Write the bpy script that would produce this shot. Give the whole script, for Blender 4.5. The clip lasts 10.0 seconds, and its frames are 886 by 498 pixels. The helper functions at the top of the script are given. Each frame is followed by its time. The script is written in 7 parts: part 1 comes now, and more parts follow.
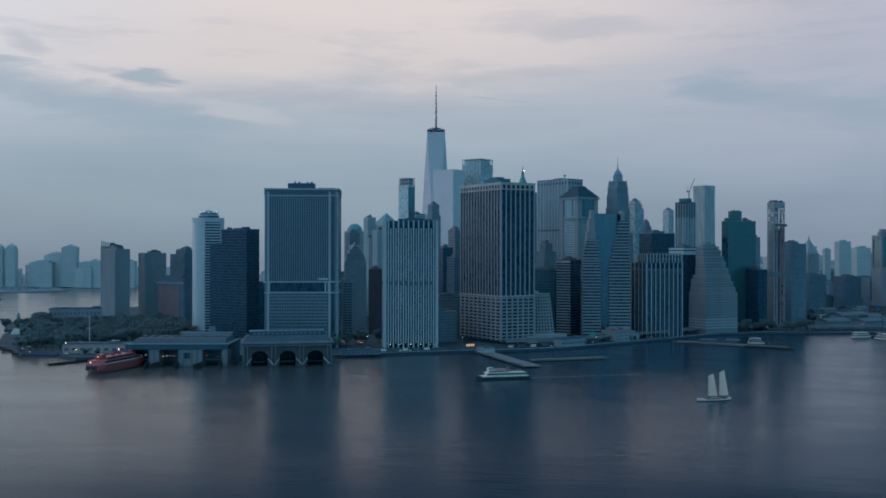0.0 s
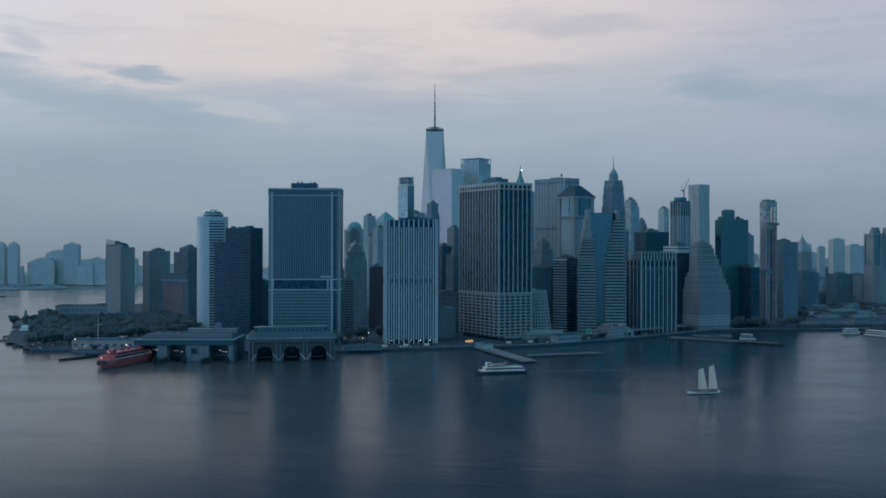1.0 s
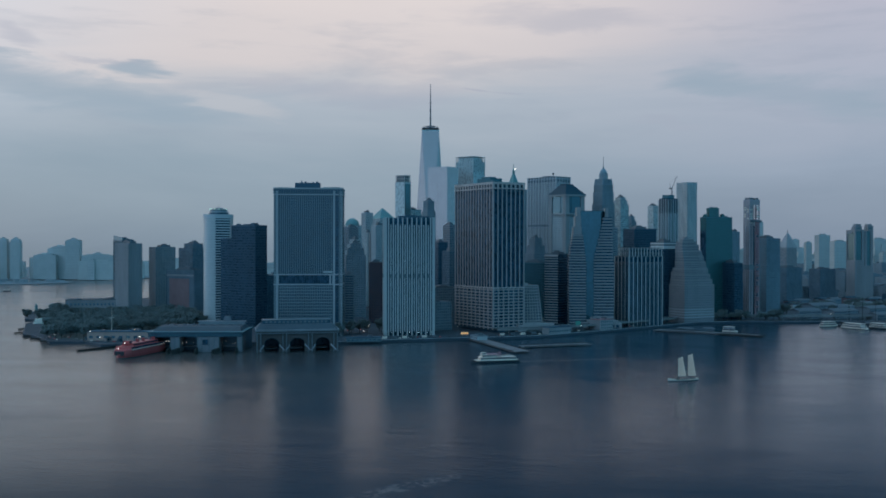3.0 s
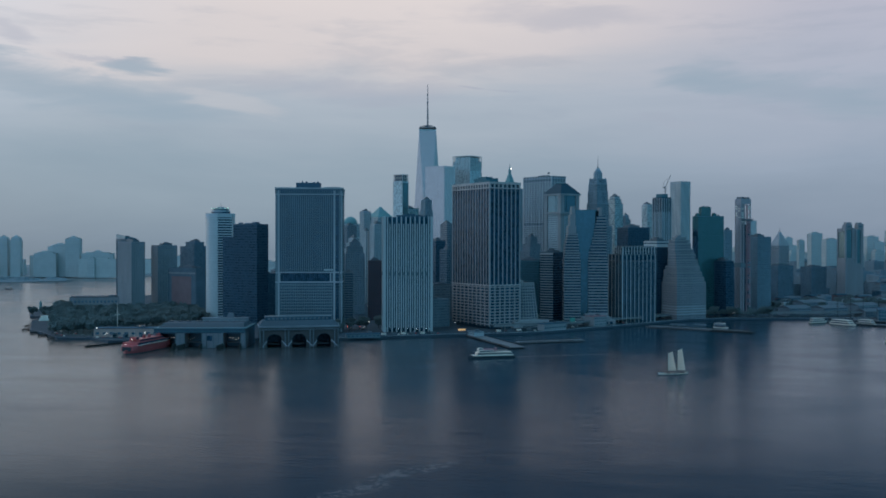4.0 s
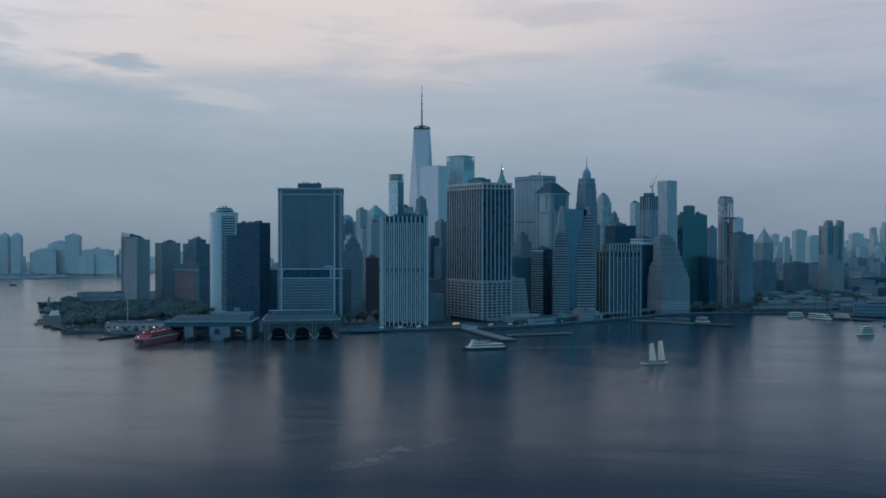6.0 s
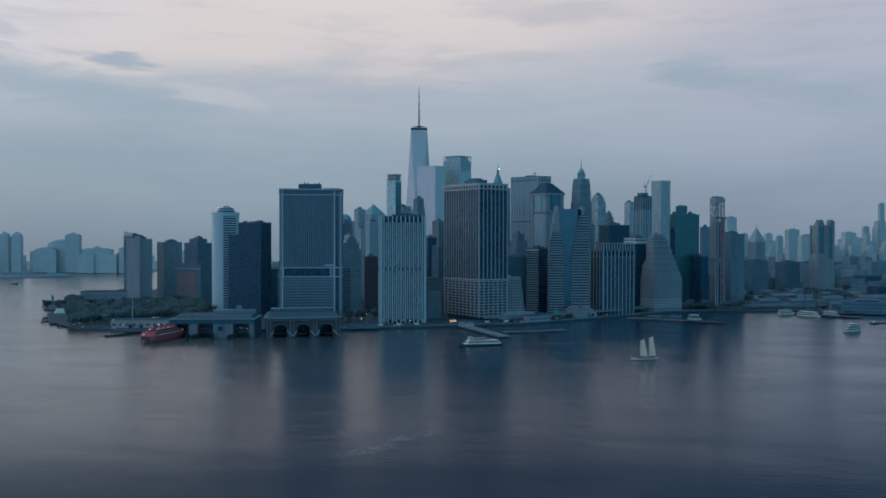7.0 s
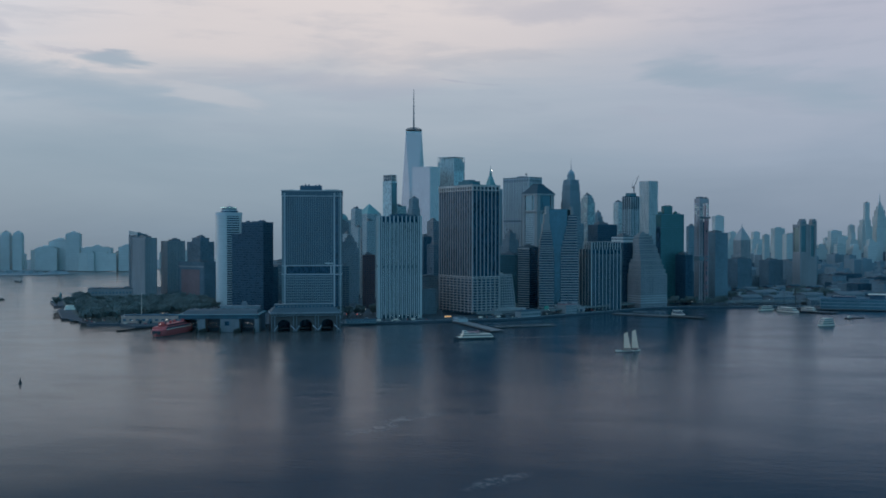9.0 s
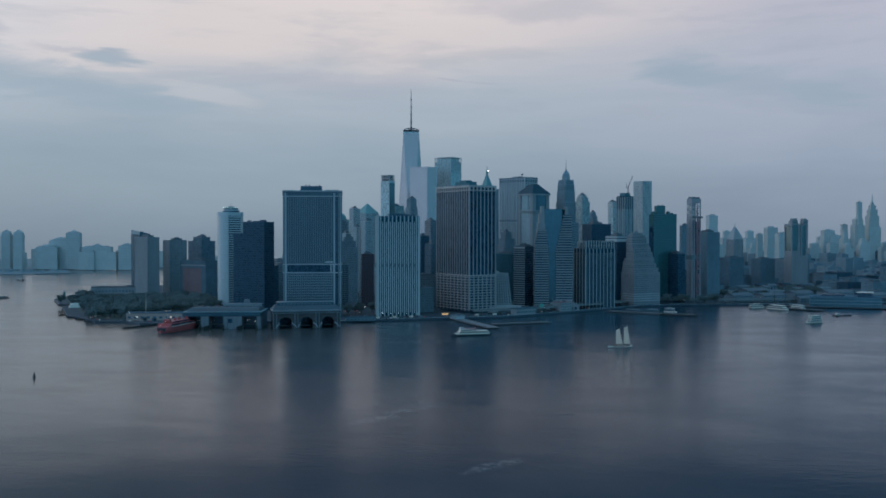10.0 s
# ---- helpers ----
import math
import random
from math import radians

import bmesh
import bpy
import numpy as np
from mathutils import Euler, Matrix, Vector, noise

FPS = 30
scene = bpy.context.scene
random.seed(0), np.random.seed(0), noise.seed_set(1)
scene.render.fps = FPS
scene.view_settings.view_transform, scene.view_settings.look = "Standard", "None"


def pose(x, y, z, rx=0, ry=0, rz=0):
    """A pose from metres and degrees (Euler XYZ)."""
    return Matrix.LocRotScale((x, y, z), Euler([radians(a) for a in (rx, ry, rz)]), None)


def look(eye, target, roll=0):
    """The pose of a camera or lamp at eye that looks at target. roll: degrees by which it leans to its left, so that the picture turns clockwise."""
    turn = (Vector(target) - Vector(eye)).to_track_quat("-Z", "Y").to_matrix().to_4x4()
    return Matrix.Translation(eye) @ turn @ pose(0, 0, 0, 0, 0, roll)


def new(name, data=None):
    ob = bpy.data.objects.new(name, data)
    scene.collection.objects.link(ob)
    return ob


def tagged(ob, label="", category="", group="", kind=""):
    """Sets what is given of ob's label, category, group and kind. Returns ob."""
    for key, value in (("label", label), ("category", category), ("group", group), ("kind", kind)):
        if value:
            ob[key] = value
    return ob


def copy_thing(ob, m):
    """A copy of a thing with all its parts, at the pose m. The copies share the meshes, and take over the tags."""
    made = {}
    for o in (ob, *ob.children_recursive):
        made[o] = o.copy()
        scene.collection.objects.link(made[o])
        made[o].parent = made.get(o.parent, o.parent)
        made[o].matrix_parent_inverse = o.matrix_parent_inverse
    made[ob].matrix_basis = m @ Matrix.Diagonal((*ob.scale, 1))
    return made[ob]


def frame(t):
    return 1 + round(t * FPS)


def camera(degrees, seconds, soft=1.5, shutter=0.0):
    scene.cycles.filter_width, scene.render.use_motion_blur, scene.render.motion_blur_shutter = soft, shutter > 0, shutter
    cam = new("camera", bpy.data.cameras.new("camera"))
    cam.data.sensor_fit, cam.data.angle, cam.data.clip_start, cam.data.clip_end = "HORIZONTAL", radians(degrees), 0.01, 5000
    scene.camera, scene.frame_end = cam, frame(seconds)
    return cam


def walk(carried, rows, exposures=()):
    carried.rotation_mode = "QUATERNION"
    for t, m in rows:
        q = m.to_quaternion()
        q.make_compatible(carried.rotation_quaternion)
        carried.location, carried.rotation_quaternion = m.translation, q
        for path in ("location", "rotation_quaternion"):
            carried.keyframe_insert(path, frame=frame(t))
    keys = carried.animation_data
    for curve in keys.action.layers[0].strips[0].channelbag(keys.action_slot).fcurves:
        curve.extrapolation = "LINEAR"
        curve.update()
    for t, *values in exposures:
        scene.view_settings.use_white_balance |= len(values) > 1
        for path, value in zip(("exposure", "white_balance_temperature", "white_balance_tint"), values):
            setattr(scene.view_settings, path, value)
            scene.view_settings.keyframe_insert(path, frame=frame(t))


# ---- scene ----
# camera: a drone that backs away over the bay, rising slowly
cam = camera(47.07, 10.0, soft=1.75)
PATH = [
    (0.0, 152.68, -1362.29, 123.90, 11.185, 0.050, -0.076),
    (0.5, 154.83, -1378.41, 124.56, 11.130, -0.024, -0.078),
    (1.0, 156.98, -1394.57, 125.21, 11.064, -0.099, -0.080),
    (1.5, 159.15, -1410.78, 125.86, 10.989, -0.175, -0.081),
    (2.0, 161.31, -1427.04, 126.49, 10.905, -0.250, -0.081),
    (2.5, 163.49, -1443.36, 127.12, 10.814, -0.324, -0.081),
    (3.0, 165.67, -1459.75, 127.73, 10.717, -0.394, -0.080),
    (3.5, 167.85, -1476.21, 128.34, 10.617, -0.461, -0.078),
    (4.0, 170.04, -1492.76, 128.93, 10.513, -0.523, -0.075),
    (4.5, 172.23, -1509.39, 129.51, 10.408, -0.580, -0.072),
    (5.0, 174.43, -1526.13, 130.07, 10.302, -0.632, -0.068),
    (5.5, 176.63, -1542.97, 130.63, 10.196, -0.679, -0.064),
    (6.0, 178.83, -1559.92, 131.16, 10.091, -0.721, -0.058),
    (6.5, 181.04, -1577.00, 131.68, 9.987, -0.757, -0.053),
    (7.0, 183.25, -1594.20, 132.19, 9.885, -0.790, -0.048),
    (7.5, 185.46, -1611.54, 132.68, 9.784, -0.818, -0.042),
    (8.0, 187.68, -1629.02, 133.15, 9.685, -0.845, -0.038),
    (8.5, 189.90, -1646.64, 133.60, 9.587, -0.870, -0.034),
    (9.0, 192.11, -1664.43, 134.03, 9.489, -0.896, -0.031),
    (9.5, 194.33, -1682.38, 134.45, 9.390, -0.924, -0.030),
    (10.0, 196.55, -1700.50, 134.84, 9.290, -0.957, -0.031),
]
walk(cam, [(t, pose(x, y, z, 90 + tilt, roll, yaw)) for t, x, y, z, yaw, tilt, roll in PATH])

# ---- sky and sun: a hazy, overcast evening, the sun low in the west behind cloud ----
SUN_AZ, SUN_EL = 285.0, 9.0
world = bpy.data.worlds.new("evening_sky")
scene.world = world
world.use_nodes = True
nt = world.node_tree
nt.nodes.clear()


class Nodes:
    """Short hand for building node trees."""

    def __init__(self, tree):
        self.tree = tree

    def add(self, kind, operation=""):
        n = self.tree.nodes.new(kind)
        if operation:
            n.operation = operation
        return n

    def link(self, a, b):
        self.tree.links.new(a, b)

    def put(self, socket, value):
        if isinstance(value, bpy.types.NodeSocket):
            self.link(value, socket)
        else:
            socket.default_value = value

    def math(self, op, a, b=0.0, clamp=False):
        n = self.add("ShaderNodeMath", op)
        n.use_clamp = clamp
        self.put(n.inputs[0], a)
        self.put(n.inputs[1], b)
        return n.outputs[0]

    def vmath(self, op, a, b=(0, 0, 0)):
        n = self.add("ShaderNodeVectorMath", op)
        self.put(n.inputs[0], a)
        self.put(n.inputs[1], b)
        return n.outputs["Value"] if op in ("DOT_PRODUCT", "LENGTH", "DISTANCE") else n.outputs[0]

    def noise(self, vec, scale, detail=4.0, rough=0.55, dist=0.0):
        n = self.add("ShaderNodeTexNoise")
        self.put(n.inputs["Vector"], vec)
        n.inputs["Scale"].default_value = scale
        n.inputs["Detail"].default_value = detail
        n.inputs["Roughness"].default_value = rough
        n.inputs["Distortion"].default_value = dist
        return n.outputs["Fac"]

    def span(self, value, a, b, c=0.0, d=1.0, smooth=False):
        n = self.add("ShaderNodeMapRange")
        n.interpolation_type = "SMOOTHSTEP" if smooth else "LINEAR"
        self.put(n.inputs["Value"], value)
        for key, v in (("From Min", a), ("From Max", b), ("To Min", c), ("To Max", d)):
            n.inputs[key].default_value = v
        return n.outputs[0]

    def ramp(self, fac, stops):
        n = self.add("ShaderNodeValToRGB")
        self.put(n.inputs[0], fac)
        el = n.color_ramp.elements
        while len(el) < len(stops):
            el.new(0.5)
        for e, (p, c) in zip(el, stops):
            e.position, e.color = p, (*c, 1)
        return n.outputs[0]

    def mix(self, fac, a, b, blend="MIX"):
        n = self.add("ShaderNodeMix")
        n.data_type, n.blend_type = "RGBA", blend
        self.put(n.inputs[0], fac)
        for s, v in ((n.inputs[6], a), (n.inputs[7], b)):
            self.put(s, (*v, 1) if isinstance(v, tuple) and len(v) == 3 else v)
        return n.outputs[2]


def bearing(az, el):
    """Unit vector towards a compass bearing and elevation."""
    a, e = radians(az), radians(el)
    return (math.sin(a) * math.cos(e), math.cos(a) * math.cos(e), math.sin(e))


def build_sky():
    N = Nodes(nt)
    ray = N.vmath("NORMALIZE", N.add("ShaderNodeTexCoord").outputs["Generated"])
    sep = N.add("ShaderNodeSeparateXYZ")
    N.link(ray, sep.inputs[0])
    up = sep.outputs[2]
    # cloud deck, flattened towards the horizon
    flat = N.vmath("MULTIPLY", ray, (3.0, 3.0, 17.0))
    broad = N.noise(flat, 0.9, 5, 0.55, 0.4)
    fine = N.noise(flat, 2.6, 6, 0.6, 0.3)
    # slightly uneven layers: the height is shaken by the noise before it is coloured
    lift = N.math("ADD", up, N.math("MULTIPLY", N.math("SUBTRACT", broad, 0.5), 0.10))
    warm = N.vmath("DOT_PRODUCT", ray, bearing(338, 15))
    east = N.ramp(N.span(lift, -0.02, 0.42), [
        (0.0, (0.180, 0.250, 0.340)), (0.08, (0.225, 0.295, 0.395)), (0.20, (0.308, 0.380, 0.492)),
        (0.36, (0.425, 0.468, 0.572)), (0.57, (0.515, 0.512, 0.605)), (0.67, (0.12, 0.25, 0.38)), (1.0, (0.05, 0.145, 0.25))])
    west = N.ramp(N.span(lift, -0.02, 0.42), [
        (0.0, (0.175, 0.250, 0.330)), (0.08, (0.215, 0.300, 0.390)), (0.20, (0.278, 0.366, 0.458)),
        (0.35, (0.420, 0.480, 0.560)), (0.45, (0.680, 0.630, 0.640)), (0.60, (0.790, 0.715, 0.705)), (0.78, (0.86, 0.66, 0.58)), (1.0, (0.36, 0.37, 0.40))])
    base = N.mix(N.span(warm, 0.84, 0.985, smooth=True), east, west)
    # the side away from the sunset is a deeper blue, paler and mauve towards the south-west
    away = N.span(N.vmath("DOT_PRODUCT", ray, bearing(165, 10)), -0.86, -0.05, smooth=True)
    base = N.mix(N.math("MULTIPLY", away, 0.92), base, N.ramp(N.span(lift, -0.02, 0.42), [(0.0, (0.150, 0.47, 0.84)), (0.3, (0.190, 0.61, 1.06)), (1.0, (0.172, 0.56, 0.99))]))
    southwest = N.span(N.vmath("DOT_PRODUCT", ray, bearing(228, 14)), 0.30, 0.97, smooth=True)
    base = N.mix(N.math("MULTIPLY", southwest, 0.85), base, (0.360, 0.715, 1.13))
    eastern = N.span(N.vmath("DOT_PRODUCT", ray, bearing(105, 12)), 0.25, 0.95, smooth=True)
    base = N.mix(N.math("MULTIPLY", eastern, 0.85), base, (0.072, 0.38, 0.65))
    # the glow of the sunset, high in the west
    glowing = N.span(N.vmath("DOT_PRODUCT", ray, bearing(303, 38)), 0.75, 0.985, smooth=True)
    base = N.mix(N.math("MULTIPLY", glowing, 0.9), base, (0.66, 0.77, 0.92))
    # darker blue drifts of cloud
    drift = N.math("MULTIPLY", N.span(fine, 0.50, 0.70, smooth=True), N.span(up, 0.03, 0.12))
    base = N.mix(N.math("MULTIPLY", drift, 0.22), base, (0.30, 0.36, 0.46))
    # ragged edges: the ray is shaken sideways and up and down
    shake = N.math("MULTIPLY", N.math("SUBTRACT", N.noise(flat, 1.7, 5, 0.62, 0.6), 0.5), 0.055)
    sway = N.math("MULTIPLY", N.math("SUBTRACT", N.noise(N.vmath("ADD", flat, (7.3, 1.9, 4.1)), 1.3, 4, 0.6, 0.5), 0.5), 0.22)
    # single clouds: bearing, height, half length, half depth, slope, strength, colour
    blue, mauve, pale = (0.300, 0.395, 0.495), (0.375, 0.405, 0.505), (0.730, 0.665, 0.665)
    for az, el, wide, tall, slope, depth, tint in (
            (-30.0, 7.75, 0.115, 0.019, -0.19, 0.80, blue), (-34.5, 9.0, 0.05, 0.012, -0.10, 0.55, blue), (-28.6, 9.15, 0.060, 0.0060, -0.17, 0.40, pale), (-22.6, 7.45, 0.040, 0.0075, -0.16, 0.24, pale),
            (-26.75, 9.40, 0.026, 0.0085, 0.05, 0.75, blue), (-29.2, 9.75, 0.034, 0.004, 0.0, 0.35, mauve), (-33.6, 10.7, 0.022, 0.008, -0.2, 0.45, mauve), (-14.6, 8.1, 0.085, 0.011, 0.03, 0.40, mauve),
            (-21.0, 8.6, 0.045, 0.006, -0.12, 0.30, mauve), (-8.4, 8.5, 0.020, 0.0028, 0.02, 0.50, mauve), (-12.0, 9.0, 0.030, 0.004, 0.05, 0.20, mauve), (-3.4, 12.3, 0.075, 0.013, -0.08, 0.42, mauve),
            (5.4, 8.9, 0.045, 0.012, -0.15, 0.55, blue), (8.6, 8.1, 0.085, 0.016, -0.28, 0.60, blue), (2.8, 6.6, 0.022, 0.004, 0.0, 0.22, mauve), (12.5, 7.6, 0.05, 0.012, 0.02, 0.35, blue)):
        c = Vector(bearing(az, el))
        side = Vector((math.cos(radians(az)), -math.sin(radians(az)), 0))
        along = N.math("ADD", N.vmath("DOT_PRODUCT", N.vmath("SUBTRACT", ray, tuple(c)), tuple(side)), sway)
        front = N.math("GREATER_THAN", N.vmath("DOT_PRODUCT", ray, tuple(c)), 0.3)
        a = N.math("DIVIDE", along, wide)
        b = N.math("DIVIDE", N.math("SUBTRACT", N.math("SUBTRACT", N.math("ADD", up, shake), c.z), N.math("MULTIPLY", along, slope)), tall)
        r = N.math("ADD", N.math("MULTIPLY", a, a), N.math("MULTIPLY", b, b))
        r = N.math("ADD", r, N.math("MULTIPLY", N.math("SUBTRACT", fine, 0.5), 2.4))
        base = N.mix(N.math("MULTIPLY", N.math("MULTIPLY", N.span(r, 2.0, -0.4, smooth=True), depth), front), base, tint)
    sky = N.add("ShaderNodeTexSky")
    sky.sky_type, sky.sun_disc, sky.sun_elevation, sky.sun_rotation = "NISHITA", False, radians(SUN_EL), radians(SUN_AZ)
    clear = N.mix(1.0, sky.outputs[0], (0.10, 0.10, 0.10), "MULTIPLY")
    total = N.mix(0.06, base, clear)
    bg = N.add("ShaderNodeBackground")
    N.link(total, bg.inputs[0])
    bg.inputs[1].default_value = 1.0
    out = N.add("ShaderNodeOutputWorld")
    N.link(bg.outputs[0], out.inputs[0])


build_sky()
sun = new("sun", bpy.data.lights.new("sun", "SUN"))
sun.data.energy, sun.data.angle, sun.data.color = 0.15, radians(40), (0.74, 0.88, 1.0)
sun.matrix_world = look(Vector(bearing(SUN_AZ, SUN_EL)) * 100, (0, 0, 0))

# ---- materials ----
def surface(name, base, rough=0.8, metal=0.0, var=0.25, grain=0.5, stain=0.04, bump=0.3, vary=0.0, streak=False):
    """A matt or metal surface with broad stains, fine grain and, for repeats, a shade of their own."""
    m = bpy.data.materials.new(name)
    m.use_nodes = True
    N = Nodes(m.node_tree)
    bsdf = m.node_tree.nodes["Principled BSDF"]
    at = N.add("ShaderNodeTexCoord").outputs["Object"]
    wide = N.noise(N.vmath("MULTIPLY", at, (1, 1, 0.25) if streak else (1, 1, 1)), stain, 5, 0.6)
    small = N.noise(at, grain, 4, 0.6)
    f = N.math("ADD", N.math("MULTIPLY", wide, 0.65), N.math("MULTIPLY", small, 0.35))
    k = N.span(f, 0.3, 0.7, 1 - var, 1 + var)
    if vary:
        k = N.math("MULTIPLY", k, N.span(N.add("ShaderNodeObjectInfo").outputs["Random"], 0, 1, 1 - vary, 1 + vary))
    mult = N.add("ShaderNodeVectorMath", "SCALE")
    mult.inputs[0].default_value = base
    N.link(k, mult.inputs["Scale"])
    N.link(mult.outputs[0], bsdf.inputs["Base Color"])
    N.link(N.span(small, 0.2, 0.8, max(rough - 0.12, 0.03), min(rough + 0.1, 1)), bsdf.inputs["Roughness"])
    bsdf.inputs["Metallic"].default_value = metal
    if rough >= 0.6:
        bsdf.inputs["Specular IOR Level"].default_value = 0.18
    if bump:
        b = N.add("ShaderNodeBump")
        b.inputs["Strength"].default_value = bump
        b.inputs["Distance"].default_value = 0.15
        N.link(small, b.inputs["Height"])
        N.link(b.outputs[0], bsdf.inputs["Normal"])
    return m


def glazing(name, base, metal=0.2, rough=0.12, cell=(3.0, 3.9), var=0.35, spec=0.7, jitter=0.5):
    """Curtain-wall glass: each window of the given size has its own tint, tilt and blinds."""
    m = bpy.data.materials.new(name)
    m.use_nodes = True
    N = Nodes(m.node_tree)
    bsdf = m.node_tree.nodes["Principled BSDF"]
    at = N.add("ShaderNodeTexCoord").outputs["Object"]
    cells = N.vmath("FLOOR", N.vmath("MULTIPLY", at, (1 / cell[0], 1 / cell[0], 1 / cell[1])))
    rnd = N.add("ShaderNodeTexWhiteNoise")
    N.link(cells, rnd.inputs["Vector"])
    wide = N.noise(at, 0.03, 4, 0.6)
    k = N.math("ADD", N.span(rnd.outputs["Value"], 0, 1, 1 - var, 1 + var), N.span(wide, 0.3, 0.7, -0.6 * var, 0.6 * var))
    mult = N.add("ShaderNodeVectorMath", "SCALE")
    mult.inputs[0].default_value = base
    N.link(k, mult.inputs["Scale"])
    N.link(mult.outputs[0], bsdf.inputs["Base Color"])
    bsdf.inputs["Metallic"].default_value = metal
    bsdf.inputs["Specular IOR Level"].default_value = spec
    N.link(N.span(rnd.outputs["Value"], 0, 1, rough * (1 - jitter), rough * (1 + jitter)), bsdf.inputs["Roughness"])
    tilt = N.vmath("SCALE", N.vmath("SUBTRACT", rnd.outputs["Color"], (0.5, 0.5, 0.5)))
    tilt.node.inputs["Scale"].default_value = 0.003
    geo = N.add("ShaderNodeNewGeometry")
    N.link(N.vmath("NORMALIZE", N.vmath("ADD", geo.outputs["Normal"], tilt)), bsdf.inputs["Normal"])
    return m


def glow(name, colour, power):
    m = bpy.data.materials.new(name)
    m.use_nodes = True
    b = m.node_tree.nodes["Principled BSDF"]
    b.inputs["Base Color"].default_value = (*colour, 1)
    b.inputs["Emission Color"].default_value = (*colour, 1)
    b.inputs["Emission Strength"].default_value = power
    return m


def water_material():
    m = bpy.data.materials.new("bay_water")
    m.use_nodes = True
    N = Nodes(m.node_tree)
    bsdf = m.node_tree.nodes["Principled BSDF"]
    at = N.add("ShaderNodeTexCoord").outputs["Object"]
    mottle = N.noise(at, 0.0035, 5, 0.6, 0.6)
    # western brown: river mud plus the warm sky's reflection, painted into the base colour
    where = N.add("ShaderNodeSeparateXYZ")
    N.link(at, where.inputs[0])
    west = N.span(N.math("ADD", where.outputs[0], N.math("MULTIPLY", N.math("SUBTRACT", mottle, 0.5), 500.0)), 80.0, -420.0, smooth=True)
    clear = N.ramp(mottle, [(0.35, (0.008, 0.034, 0.052)), (0.65, (0.014, 0.042, 0.059))])
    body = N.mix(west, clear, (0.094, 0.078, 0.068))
    # thin foam drifting in a few loose streaks: place, direction, half length, half width
    lace = N.span(N.noise(N.vmath("MULTIPLY", at, (1.0, 1.0, 1.0)), 0.11, 5, 0.7, 1.5), 0.42, 0.66, smooth=True)
    for x, y, turn, long, wide in ((45, -938, 52, 40, 9), (24, -985, 58, 30, 10), (130, -1118, 50, 28, 7)):
        c, d = math.cos(radians(turn)), math.sin(radians(turn))
        off = N.vmath("SUBTRACT", at, (x, y, 0))
        u = N.math("DIVIDE", N.vmath("DOT_PRODUCT", off, (c, d, 0)), long)
        v = N.math("ADD", N.math("DIVIDE", N.vmath("DOT_PRODUCT", off, (-d, c, 0)), wide), N.math("MULTIPLY", N.math("SUBTRACT", mottle, 0.5), 6.0))
        r = N.math("ADD", N.math("MULTIPLY", u, u), N.math("MULTIPLY", v, v))
        body = N.mix(N.math("MULTIPLY", N.math("MULTIPLY", N.span(r, 1.4, 0.0, smooth=True), lace), 0.6), body, (0.21, 0.195, 0.19))
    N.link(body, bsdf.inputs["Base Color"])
    bsdf.inputs["IOR"].default_value = 1.333
    # flat views across the bay mirror the sky more strongly than steep ones
    slant = N.add("ShaderNodeLayerWeight")
    slant.inputs["Blend"].default_value = 0.5
    # the mirrored sky is dimmed towards the east by position alone
    east_dim = N.span(where.outputs[0], 120.0, 520.0, 1.0, 0.72, smooth=True)
    N.link(N.math("MULTIPLY", N.span(slant.outputs["Facing"], 0.760, 0.985, 0.014, 0.61, smooth=True), east_dim), bsdf.inputs["Specular IOR Level"])
    # reflection colour also painted by position: bluer and darker east, paler west
    east = N.mix(N.span(where.outputs[0], 150.0, 650.0, smooth=True), (0.50, 0.87, 1.0), (0.41, 0.77, 0.92))
    N.link(N.mix(west, east, (0.72, 0.95, 1.0)), bsdf.inputs["Specular Tint"])
    calm = N.noise(N.vmath("MULTIPLY", at, (1.0, 2.2, 1.0)), 0.006, 5, 0.65, 0.8)
    N.link(N.span(calm, 0.35, 0.68, 0.14, 0.24), bsdf.inputs["Roughness"])
    chop = N.noise(N.vmath("MULTIPLY", at, (0.6, 1.6, 1.0)), 0.16, 5, 0.62)
    swell = N.noise(N.vmath("MULTIPLY", at, (0.7, 1.8, 1.0)), 0.03, 3, 0.55)
    h = N.math("ADD", N.math("MULTIPLY", chop, N.span(calm, 0.3, 0.7, 0.45, 1.1)), N.math("MULTIPLY", swell, 1.2))
    b = N.add("ShaderNodeBump")
    b.inputs["Strength"].default_value = 0.36
    b.inputs["Distance"].default_value = 0.9
    N.link(h, b.inputs["Height"])
    N.link(b.outputs[0], bsdf.inputs["Normal"])
    return m


WATER_MAT = water_material()
# dark and black glass: base colours include the teal tint of the haze
DARK_GLASS = glazing("dark_glass", (0.012, 0.052, 0.085), 0.10, 0.18)
BLACK_GLASS = glazing("black_glass", (0.014, 0.054, 0.085), 0.06, 0.32, spec=0.22)
GREEN_GLASS = glazing("green_glass", (0.036, 0.125, 0.125), 0.2, 0.2, var=0.12, jitter=0.2)
BLUE_GLASS = glazing("blue_glass", (0.084, 0.155, 0.165), 0.55, 0.14, var=0.12)
SKY_GLASS = glazing("silver_glass", (0.430, 0.345, 0.325), 0.8, 0.14, var=0.05, jitter=0.1)
PALE_GLASS = glazing("pale_blue_glass", (0.440, 0.495, 0.475), 0.30, 0.28, var=0.06, jitter=0.15)
TEAL_GLASS = glazing("teal_glass", (0.055, 0.140, 0.170), 0.4, 0.18, var=0.15)
WHITE_CLAD = surface("white_marble_cladding", (0.48, 0.49, 0.465), 0.55, var=0.12, vary=0.06, streak=True)
